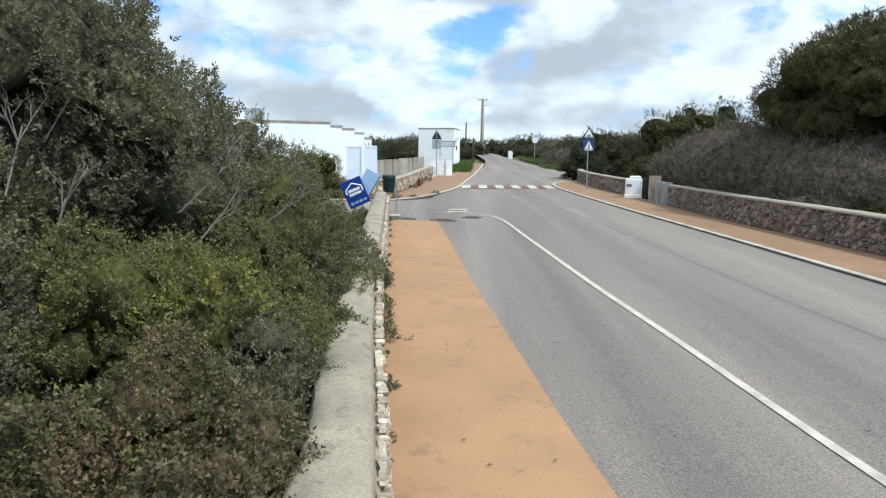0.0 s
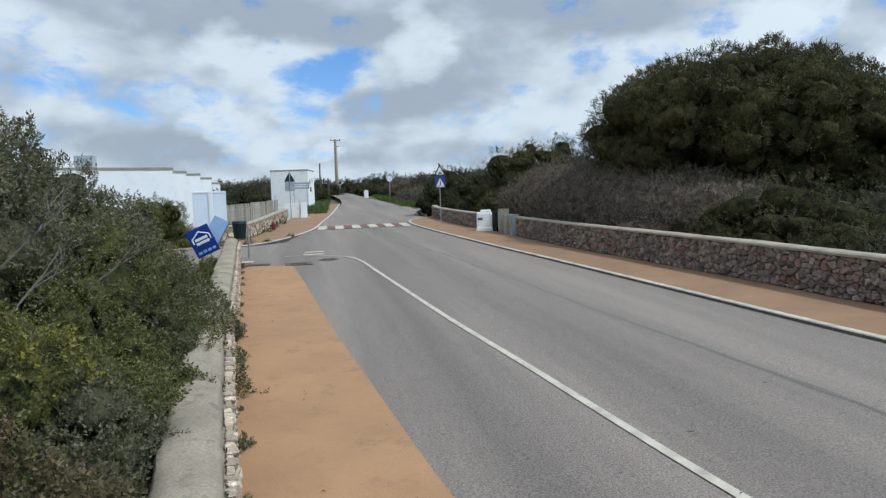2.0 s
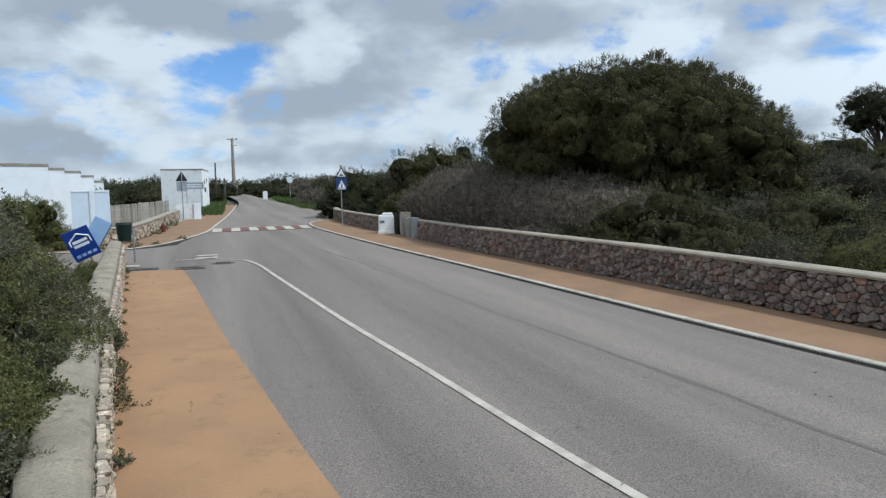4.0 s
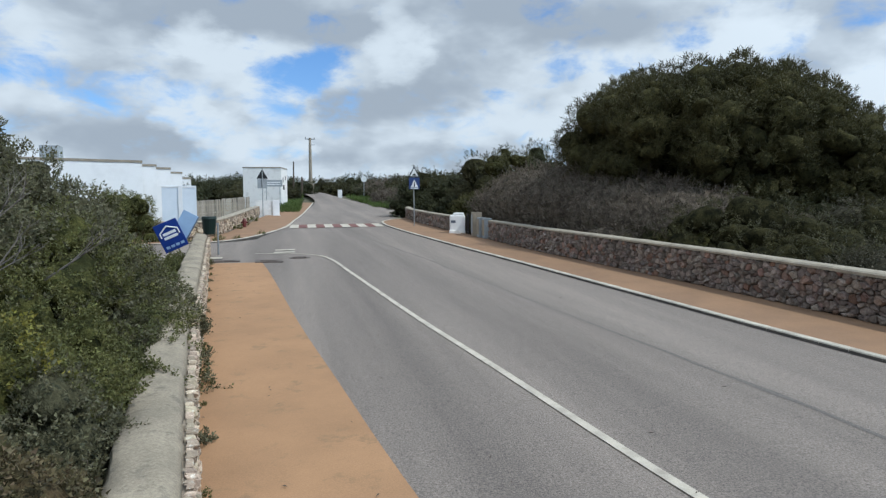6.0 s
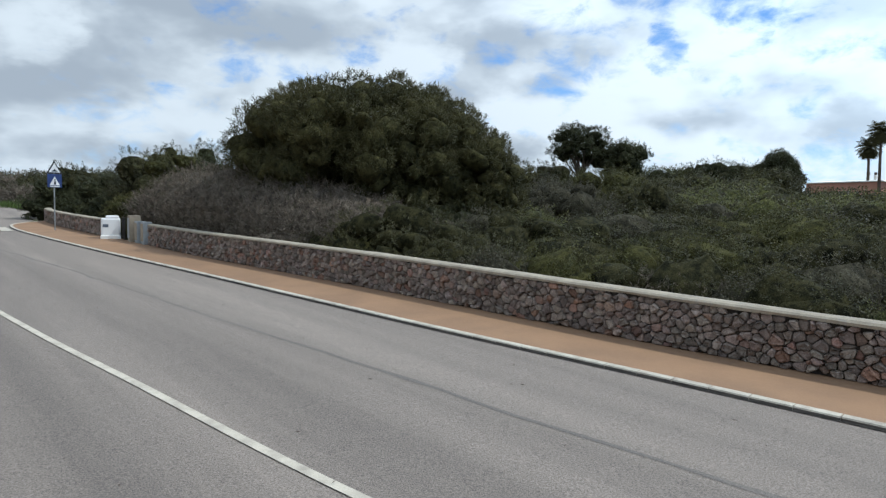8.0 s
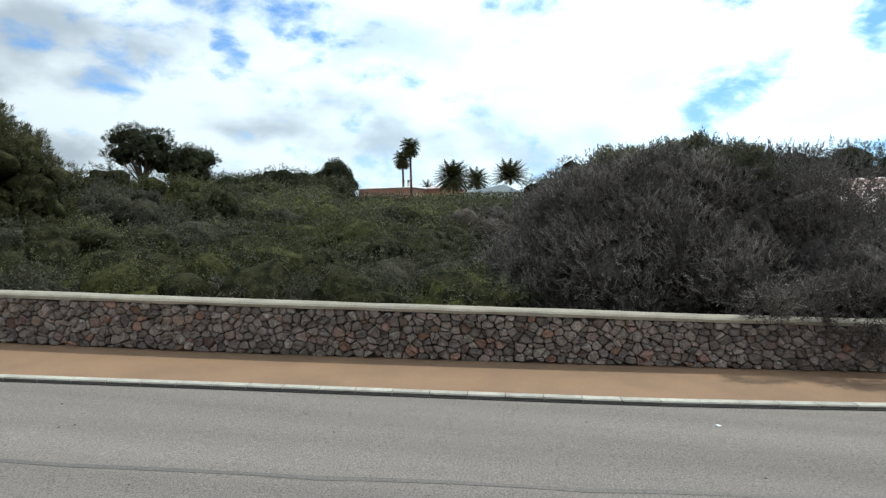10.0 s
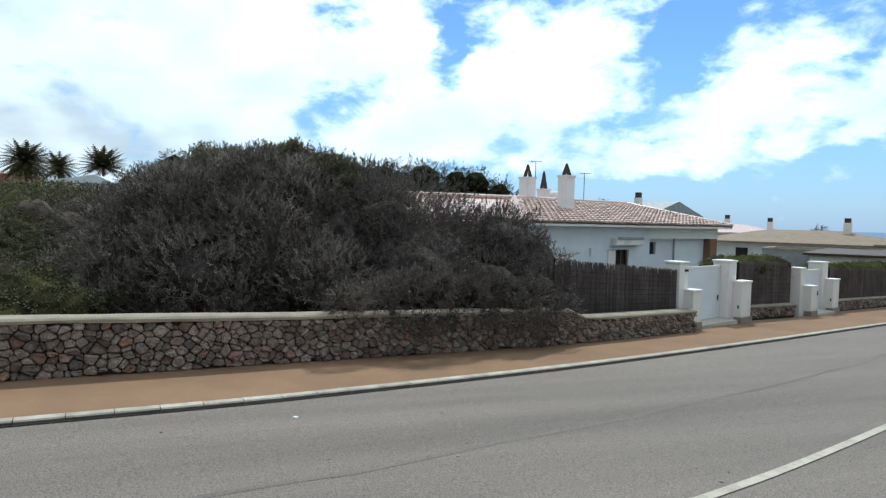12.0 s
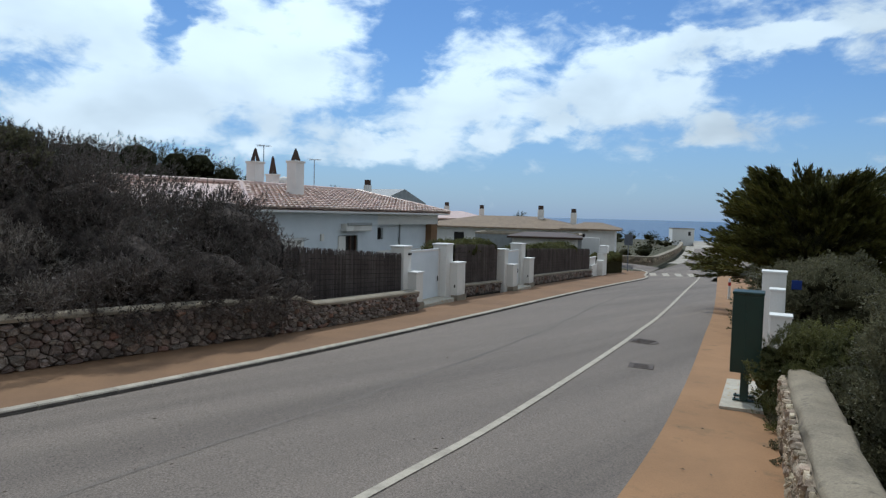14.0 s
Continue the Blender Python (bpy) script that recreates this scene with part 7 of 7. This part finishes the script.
# ---- green cabinet on its slab, white gate posts beside it ----
mb = thing("parcel_cabinet", "tall dark green metal cabinet on two short posts", "cabinet", pose(3.6, -10.77, hz(3.6, -10.77) + 0.105, 0, 0, 14.5))
part("body", a_box(-0.205, 0.205, -0.20, 0.20, 0.42, 1.60, 0.012), M_GREEN_METAL, mb)
part("top_cover", a_box(-0.215, 0.215, -0.215, 0.215, 1.585, 1.625, 0.012), M_GREEN_METAL, mb, "slightly overhanging green top")
part("door", a_box(-0.19, 0.02, 0.2, 0.208, 0.46, 1.56, 0.004), M_GREEN_METAL, mb)
part("corner_edge", a_box(-0.01, 0.01, 0.2, 0.206, 0.44, 1.58, 0.002), M_GREEN_METAL, mb)
for yy in (-0.13, 0.13):
    lg = part("leg", a_box(-0.055, 0.055, yy - 0.03, yy + 0.03, 0.0, 0.44, 0.004), M_GREEN_METAL, mb)
    part("foot_plate", a_box(-0.15, 0.15, yy - 0.045, yy + 0.045, 0.0, 0.016, 0.003), M_GREEN_METAL, lg)
    for xx in (-0.12, 0.12):
        part("bolt", a_rod((xx, yy, 0.016), (xx, yy, 0.035), 0.014, 0.014, 6), M_IRON, lg)
sb = part("concrete_slab", prism([(3.14, -10.37), (3.54, -12.1), (4.2, -11.9), (3.75, -10.14)][::-1], hz(3.5, -11) - 0.1, hz(3.5, -11) + 0.10), M_SLAB)
tagged(sb, "pale concrete slab with a rust stain on the pavement", "slab")
for k, (az, dist, w, slope, depth) in enumerate(((165.75, 16.0, 0.47, -0.0665, 0.5), (166.0, 15.2, 0.26, -0.0905, 0.4), (166.35, 14.5, 0.38, -0.1255, 0.4))):
    x, y, z = toward(az, dist, slope)
    p = thing("gate_post", "white rendered gate post, one of a stepped row", "gate post", pose(x, y, z, 0, 0, 14), "white gate posts")
    part("shaft", a_box(-w / 2, w / 2, -depth, 0, -2.2, -0.04, 0.015), M_RENDER, p)
    part("cap", a_box(-w / 2 - 0.02, w / 2 + 0.02, -depth - 0.02, 0.02, -0.05, 0.0, 0.012), M_RENDER, p)
x, y, z = toward(167.3, 16.4, -0.077)
tagged(part("house_plate", a_box(-0.1, 0.1, 0, 0.02, -0.2, 0.0, 0.005), M_BLUE), "small blue enamel plate on a post", "sign").matrix_world = pose(x, y, z, 0, 0, 14)
x, y = polar(162.6, 30)
bl = thing("bollard", "thin white and red bollard by the pavement", "bollard", pose(x, y, hz(x, y)))
part("shaft", a_rod((0, 0, 0), (0, 0, 0.9), 0.06, 0.05, 8), M_SIGN_WHITE, bl)
part("band", a_rod((0, 0, 0.6), (0, 0, 0.75), 0.062, 0.058, 8), M_SIGN_RED, bl)


# ---- bare twigs in the near bushes, weeds, litter ----
def bare_branch(x, y, z, length, az, lean, seed):
    top = thing("dead_branch", "bare grey forked twig standing out of a bush", "branch", pose(x, y, z))
    r = random.Random(seed)
    bm = bmesh.new()

    def grow(p, d, l, rad, depth):
        q = p + d * l
        rod(bm, p, q, rad, rad * 0.6, 5)
        if depth:
            for k in range(2 + (depth > 1)):
                d2 = (d + Vector((r.uniform(-1, 1), r.uniform(-1, 1), r.uniform(-0.3, 0.8))) * 0.7).normalized()
                grow(p + d * l * r.uniform(0.55, 1.0), d2, l * r.uniform(0.45, 0.7), rad * 0.55, depth - 1)

    d = Vector((math.sin(radians(az)) * math.sin(radians(lean)), math.cos(radians(az)) * math.sin(radians(lean)), math.cos(radians(lean))))
    grow(Vector((0, 0, 0)), d, length, 0.012, 3)
    part("branch", bm, M_DEADWOOD, top)


for i, q in enumerate(((-2.9, 4.9, 1.65, 0.5, 20, 20), (-3.3, 4.3, 1.9, 0.55, -30, 15), (-2.2, 5.9, 1.6, 0.5, 60, 40), (-2.6, 6.6, 1.9, 0.6, 80, 45), (-3.7, 5.6, 2.1, 0.7, 0, 25), (-4.4, 4.6, 2.2, 0.6, -20, 20), (-1.9, 6.9, 1.7, 0.5, 90, 55), (-4.9, 5.4, 2.4, 0.7, 10, 15), (-3.9, 6.5, 2.6, 0.6, 40, 30), (-3.2, 3.3, 1.45, 0.4, 10, 30))):
    bare_branch(*q, 300 + i)

WEEDS = [(5.0, 0.14), (6.0, 0.3), (6.15, 0.24), (7.2, 0.1), (8.8, 0.24), (9.15, 0.28), (9.9, 0.14), (11.2, 0.14), (12.6, 0.14), (13.8, 0.16), (15.2, 0.16), (16.8, 0.18), (18.0, 0.16), (19.2, 0.2), (20.4, 0.3), (21.5, 0.2), (-8.3, 0.16), (-8.9, 0.22), (-9.6, 0.26), (-10.0, 0.3)]
for i, (y, s) in enumerate(WEEDS):
    s *= 0.7
    x = float(np.interp(y, [q[1] for q in WALL_L], [q[0] for q in WALL_L])) + 0.05
    wd = thing("weed", "small green weed growing at the wall's foot", "weed", pose(x, y, hz(x, y) + 0.03), "weeds at the wall")
    ob = new("foliage", quads_mesh("foliage", dress([(0, 0, 0, s * 0.45, s * 0.7, s * 0.4)], 22, "olive" if i % 3 else "lentisk", s * 0.55, 400 + i, 0.0, 0.5, 0.5, wave=False)))
    ob.data.materials.append(M_LENTISK if i % 3 == 0 else M_OLIVE)
    ob.parent = wd

for i, (x, y, s) in enumerate(((-3.4, 28.75, 0.30), (-2.2, 29.6, 0.34), (-1.55, 30.9, 0.22), (-0.55, 33.6, 0.26), (-2.0, 38.0, 0.36), (-1.75, 41.5, 0.34), (-1.5, 46.0, 0.5))):
    wd = thing("weed", "small green weed growing along the kerb", "weed", pose(x, y, hz(x, y) + 0.05), "weeds at the kerb")
    ob = new("foliage", quads_mesh("foliage", dress([(0, 0, 0, s * 0.8, s * 0.8, s * 0.45)], 30, "olive", s * 0.55, 450 + i, 0.0, 0.5, 0.5, wave=False)))
    ob.data.materials.append(M_LENTISK)
    ob.parent = wd

# fine litter on the road: twigs, leaves and small stones
lr = np.random.RandomState(12)
q = []
for i in range(420):
    y = lr.uniform(-14, 20)
    x = float(np.interp(y, [p[1] for p in EDGE_L], [p[0] for p in EDGE_L])) + lr.uniform(-1.6, 6.5)
    a, l, w = lr.uniform(0, 6.28), lr.uniform(0.010, 0.036), lr.uniform(0.004, 0.012)
    c, s, z = math.cos(a), math.sin(a), hz(x, y) + 0.046
    q.append([(x - c * l, y - s * l, z), (x + s * w, y - c * w, z + 0.008), (x + c * l, y + s * l, z), (x - s * w, y + c * w, z + 0.008)])
ob = new("road_litter", quads_mesh("road_litter", np.array(q)))
ob.data.materials.append(M_BARK)
tagged(ob, "scattered dry leaves and bits of twig on the road", "litter", "", "stuff")
scrap = part("paper_scrap", a_box(-0.03, 0.03, -0.02, 0.02, 0, 0.006), M_SIGN_WHITE)
scrap.matrix_world = pose(8.5, -2.15, hz(8.5, -2.15) + 0.022, 0, 0, 30)
tagged(scrap, "small white scrap of paper on the asphalt", "litter")

# verge grass by the far bend and at the foot of walls
r = np.random.RandomState(21)
n = 1600
gx2 = np.concatenate([r.uniform(1.5, 4.0, n // 2), r.uniform(10.5, 16, n // 2)])
gy2 = np.concatenate([r.uniform(60, 100, n // 2), r.uniform(67, 100, n // 2)])
gx2[:n // 2] -= (100 - gy2[:n // 2]) * 0.045
pts = np.c_[gx2, gy2, height(gx2, gy2) - 0.05]
R = turned(np.c_[r.normal(size=(n, 2)) * 0.3, np.ones(n)], r.uniform(0, 6.28, n))
v = (np.einsum("nij,lkj->nlki", R, SPRIGS["grass"][0]) * r.uniform(0.35, 0.7, n)[:, None, None, None] + pts[:, None, None, :]).reshape(-1, 4, 3)
ob = new("verge_grass", quads_mesh("verge_grass", v))
ob.data.materials.append(M_GRASS)
tagged(ob, "tufts of bright green verge grass", "grass", "", "stuff")


# ---- scrub that covers the slope, too many to count ----
def scrub(name, label, spots, mat, kind, per, size, seed):
    """Low shrubs joined into one: each a lump of shoots at (x, y, radius, height)."""
    lumps = []
    for x, y, rad, h in spots:
        z = hz(x, y)
        lumps.append((x, y, z + h * 0.35, rad, rad, h * 0.65))
        for k in range(2):
            a = random.uniform(0, 6.28)
            lumps.append((x + rad * 0.5 * math.cos(a), y + rad * 0.5 * math.sin(a), z + h * random.uniform(0.3, 0.6), rad * 0.5, rad * 0.5, h * 0.42))
    L = np.array(lumps)
    r = np.random.RandomState(seed)
    n = len(spots) * per
    share = (L[:, 3] / np.clip(np.hypot(L[:, 0], L[:, 1]), 12, 120)) ** 2
    w = L[r.choice(len(L), n, p=share / share.sum())]
    d = r.normal(size=(n, 3))
    d /= np.linalg.norm(d, axis=1)[:, None]
    d[:, 2] = np.abs(d[:, 2]) * 1.0 - 0.12
    p = w[:, :3] + d * w[:, 3:] * r.uniform(0.85, 1.04, (n, 1))
    R = turned(d + (0, 0, 0.15) + r.normal(size=d.shape) * 0.34, r.uniform(0, 6.28, n))
    far = np.clip(np.linalg.norm(p[:, :2], axis=1) / 40, 0.35, 2.5)
    sp = SPRIGS[kind][0][::2]
    size *= 0.80
    p = waver(p * 0.6) / 0.6
    v = np.einsum("nij,lkj->nlki", R, sp) * (size * far * r.uniform(0.7, 1.3, n))[:, None, None, None] + p[:, None, None, :]
    ob = new(name, tri_mesh(name, v.reshape(-1, 4, 3)))
    ob.data.materials.append(mat)
    tagged(ob, label, "scrub", "", "stuff")
    v, f = [], []
    ball = bmesh.new()
    bmesh.ops.create_icosphere(ball, subdivisions=2, radius=1)
    bv, bf = [q.co.copy() for q in ball.verts], [[q.index for q in fc.verts] for fc in ball.faces]
    ball.free()
    for x, y, z, a, b, c in lumps[::3]:
        base = len(v)
        for q in bv:
            w = 0.74 + 0.16 * noise.noise((x + q.x * 2.2, y + q.y * 2.2, z + q.z * 2.2))
            v.append((x + q.x * a * w, y + q.y * b * w, z + q.z * c * w))
        f += [tuple(i + base for i in fc) for fc in bf]
    # solid balls in the darkened leaf colour, for shade behind the shoots
    ob = part(name, ([tuple(q) for q in waver(np.array(v) * 0.6) / 0.6], [], f), SHADE_SKIN[mat.name])
    ob.data.polygons.foreach_set("use_smooth", [True] * len(ob.data.polygons))
    tagged(ob, "shade-darkened inner leaf mass of " + label, "scrub", "", "stuff")


random.seed(5)
spots = {"maquis": [], "lime": [], "grey": [], "dark": []}
for i in range(1500):
    az, dist = random.uniform(8, 97), 13 + 100 * random.random() ** 1.25
    x, y = polar(az, dist)
    wx = float(np.interp(y, [q[1] for q in WALL_R + WALL_R2], [q[0] for q in WALL_R + WALL_R2]))
    rad = random.uniform(0.55, 1.35) * (0.8 + dist / 55)
    if x - rad < wx + 0.7 or (y > 46 and x < 55 and y < 72) or y < -7 or (dist > 90 and 70 < az < 89):
        continue
    h = min(rad * random.uniform(0.7, 1.25), 2.4 + (0.030 if 71 < az < 89 else 0.064 if 58 < az < 70 else 0.050) * dist - hz(x, y))
    if h < 0.35:
        continue
    u = noise.noise((x * 0.09, y * 0.09, 3.0)) + random.uniform(-0.25, 0.25)
    spots["lime" if u > 0.3 else "maquis" if u > -0.12 else "grey" if u > -0.3 else "dark"].append((x, y, min(rad, 2.6), min(h, 2.3)))
for k, (m, kind) in {"maquis": (M_MAQUIS, "clump"), "lime": (M_MAQUIS_LIME, "clump"), "grey": (M_MAQUIS_GREY, "clump"), "dark": (M_LENTISK, "clump")}.items():
    scrub("hillside_scrub", {"maquis": "dense olive-green scrub on the slope", "lime": "bright yellow-green scrub on the slope", "grey": "silvery grey scrub on the slope", "dark": "dark green scrub on the slope"}[k], spots[k][:420], m, kind, 60, 0.50, 70 + len(k))
# scrub to the north-west, along the sea road and on the far horizon
edge = {"maquis": [], "dark": []}
for i in range(900):
    if i % 3 == 0:
        x, y = random.uniform(-60, 0), random.uniform(58, 150)
    elif i % 3 == 1:
        x, y = random.uniform(10, 75), random.uniform(74, 170)
    else:
        x, y = (26 + 60 * random.random() ** 1.7, random.uniform(-128, -57)) if i % 2 else (random.uniform(2, 28), random.uniform(-130, -100))
        if i % 2 and x < np.interp(-y, [55, 57, 62, 81, 97, 119, 135], [60, 28, 28, 34, 40, 52, 57]):
            continue
    if x > -2.5 and y > 50 and x < 13:
        continue
    if y > 58 and -8 < x < 2 and y < 80:
        continue
    rad = random.uniform(1.2, 2.6) if y > 0 else random.uniform(0.6, 1.3)
    edge["maquis" if random.random() < 0.6 else "dark"].append((x, y, rad, rad * random.uniform(0.6, 1.0)))
scrub("distant_scrub", "olive-green scrub near the horizon", edge["maquis"], M_MAQUIS, "clump", 36, 0.44, 81)
scrub("distant_scrub", "dark green scrub near the horizon", edge["dark"], M_FAR_PINE, "clump", 36, 0.44, 82)


# ---- stones of the walls: irregular rubble, each with its own edges ----
def cells(long, high, size, seed):
    """Irregular polygons that fill a strip (long x high): the nearest-seed cells, by clipping."""
    r = random.Random(seed)
    nx, ny = max(1, int(long / size)), max(2, int(round(high / (size * 0.78))))
    seeds = {}
    for i in range(-1, nx + 1):
        for j in range(-1, ny + 1):
            seeds[i, j] = ((i + 0.5 + 0.5 * (j % 2) + r.uniform(-0.42, 0.42)) * long / nx, (j + 0.5 + r.uniform(-0.40, 0.40)) * high / ny)
    weight = {k: r.uniform(-0.30, 0.30) * size * size for k in seeds}
    for i in range(nx):
        for j in range(ny):
            p = seeds[i, j]
            poly = [(p[0] - size * 1.2, 0.0), (p[0] + size * 1.2, 0.0), (p[0] + size * 1.2, high), (p[0] - size * 1.2, high)]
            for a in range(i - 2, i + 3):
                for b in range(j - 2, j + 3):
                    if (a, b) == (i, j) or (a, b) not in seeds:
                        continue
                    q = seeds[a, b]
                    ux, uy = q[0] - p[0], q[1] - p[1]
                    share = 0.5 + (weight[i, j] - weight[a, b]) / (2 * (ux * ux + uy * uy) + 1e-9)
                    share = min(0.85, max(0.15, share))
                    mx, my = p[0] + ux * share, p[1] + uy * share
                    out = []
                    for k in range(len(poly)):
                        c, d = poly[k], poly[(k + 1) % len(poly)]
                        fc, fd = (c[0] - mx) * ux + (c[1] - my) * uy, (d[0] - mx) * ux + (d[1] - my) * uy
                        if fc <= 0:
                            out.append(c)
                        if (fc < 0) != (fd < 0):
                            t = fc / (fc - fd)
                            out.append((c[0] + (d[0] - c[0]) * t, c[1] + (d[1] - c[1]) * t))
                    poly = out
                    if not poly:
                        break
                if not poly:
                    break
            if poly and len(poly) > 2:
                soft = []
                for k in range(len(poly)):
                    c, d = poly[k], poly[(k + 1) % len(poly)]
                    if math.hypot(d[0] - c[0], d[1] - c[1]) > size * 0.12:
                        soft += [(c[0] * 0.83 + d[0] * 0.17, c[1] * 0.83 + d[1] * 0.17), (c[0] * 0.17 + d[0] * 0.83, c[1] * 0.17 + d[1] * 0.83)]
                if len(soft) > 3:
                    yield soft


def rubble(wall, line, high, near, mats, size=0.2, seed=1, side=1, cap=0.085, limit=300, proud=0.065, base=0.0):
    """Stones over a wall's face along its plan line; those within the stretch near=(y0, y1) are pieces of their own."""
    s = np.r_[0, np.cumsum(np.linalg.norm(np.diff(line, axis=0), axis=1))]
    face = offset(line, side * 0.03)
    t = np.gradient(line, axis=0)
    t /= np.linalg.norm(t, axis=1)[:, None]
    nrm = np.c_[t[:, 1], -t[:, 0]] * side
    hi = high if np.ndim(high) else np.full(len(line), high)
    zb = height(line[:, 0], line[:, 1])
    cols = [face[:, 0], face[:, 1], nrm[:, 0], nrm[:, 1], zb, hi]
    r = random.Random(seed + 5)
    made, rest_v, rest_f = 0, [], []
    top_h = float(max(hi)) - cap

    def at(u, w, out):
        x, y, nx, ny, z, h = (float(np.interp(u, s, c)) for c in cols)
        return (x + nx * out, y + ny * out, z + base + w * (h - cap - base) / top_h)

    for poly in cells(s[-1], top_h, size, seed):
        cx, cy = sum(p[0] for p in poly) / len(poly), sum(p[1] for p in poly) / len(poly)
        if not 0 < cx < s[-1]:
            continue
        bulge, n = proud * r.uniform(0.3, 1.25), len(poly)
        rings = []
        for k, out in ((0.97, -0.03), (0.90, bulge * 0.72), (0.64, bulge)):
            rings.append([at(cx + (p[0] - cx) * k * r.uniform(0.92, 1.04), cy + (p[1] - cy) * k * r.uniform(0.92, 1.03), out * r.uniform(0.6, 1.4)) for p in poly])
        v = rings[0] + rings[1] + rings[2]
        f = [(a * n + i, a * n + (i + 1) % n, (a + 1) * n + (i + 1) % n, (a + 1) * n + i) for a in (0, 1) for i in range(n)] + [tuple(range(2 * n, 3 * n))]
        if side < 0:
            f = [q[::-1] for q in f]
        yy = float(np.interp(cx, s, line[:, 1]))
        if near[0] < yy < near[1] and made < limit:
            part("stone", (v, [], f), mats[0], wall)
            made += 1
        else:
            b = len(rest_v)
            rest_v += v
            rest_f += [tuple(i + b for i in q) for q in f]
    if rest_v:
        tagged(part("stonework", (rest_v, [], rest_f), mats[1], wall), kind="stuff")


rubble(wall_right, wr_line, wr_high, (-5.5, 6.0), (M_STONE, M_STONE_ISL), 0.155, 1, -1, limit=300, base=0.07)
rubble(wall_right2, wr2_line, 0.92, (0, 0), (M_STONE, M_STONE_ISL), 0.22, 2, -1, base=0.07)
rubble(wall_left, wl_line, 0.75, (2.5, 8.0), (M_STONE_PALE, M_STONE_PALE_ISL), 0.115, 3, 1, limit=300, proud=0.04, cap=0.065)
rubble(wall_north, wn_line, 0.85, (0, 0), (M_STONE_PALE, M_STONE_PALE_ISL), 0.28, 4, 1, base=0.07)
rubble(wall_s1, ws1, 0.50, (0, 0), (M_STONE, M_STONE_ISL), 0.2, 5, 1, base=0.07)
rubble(wall_s2, ws2, 0.52, (0, 0), (M_STONE, M_STONE_ISL), 0.2, 6, 1, base=0.07)
rubble(wall_s3, ws3, 0.6, (0, 0), (M_STONE_PALE, M_STONE_PALE_ISL), 0.3, 7, 1)
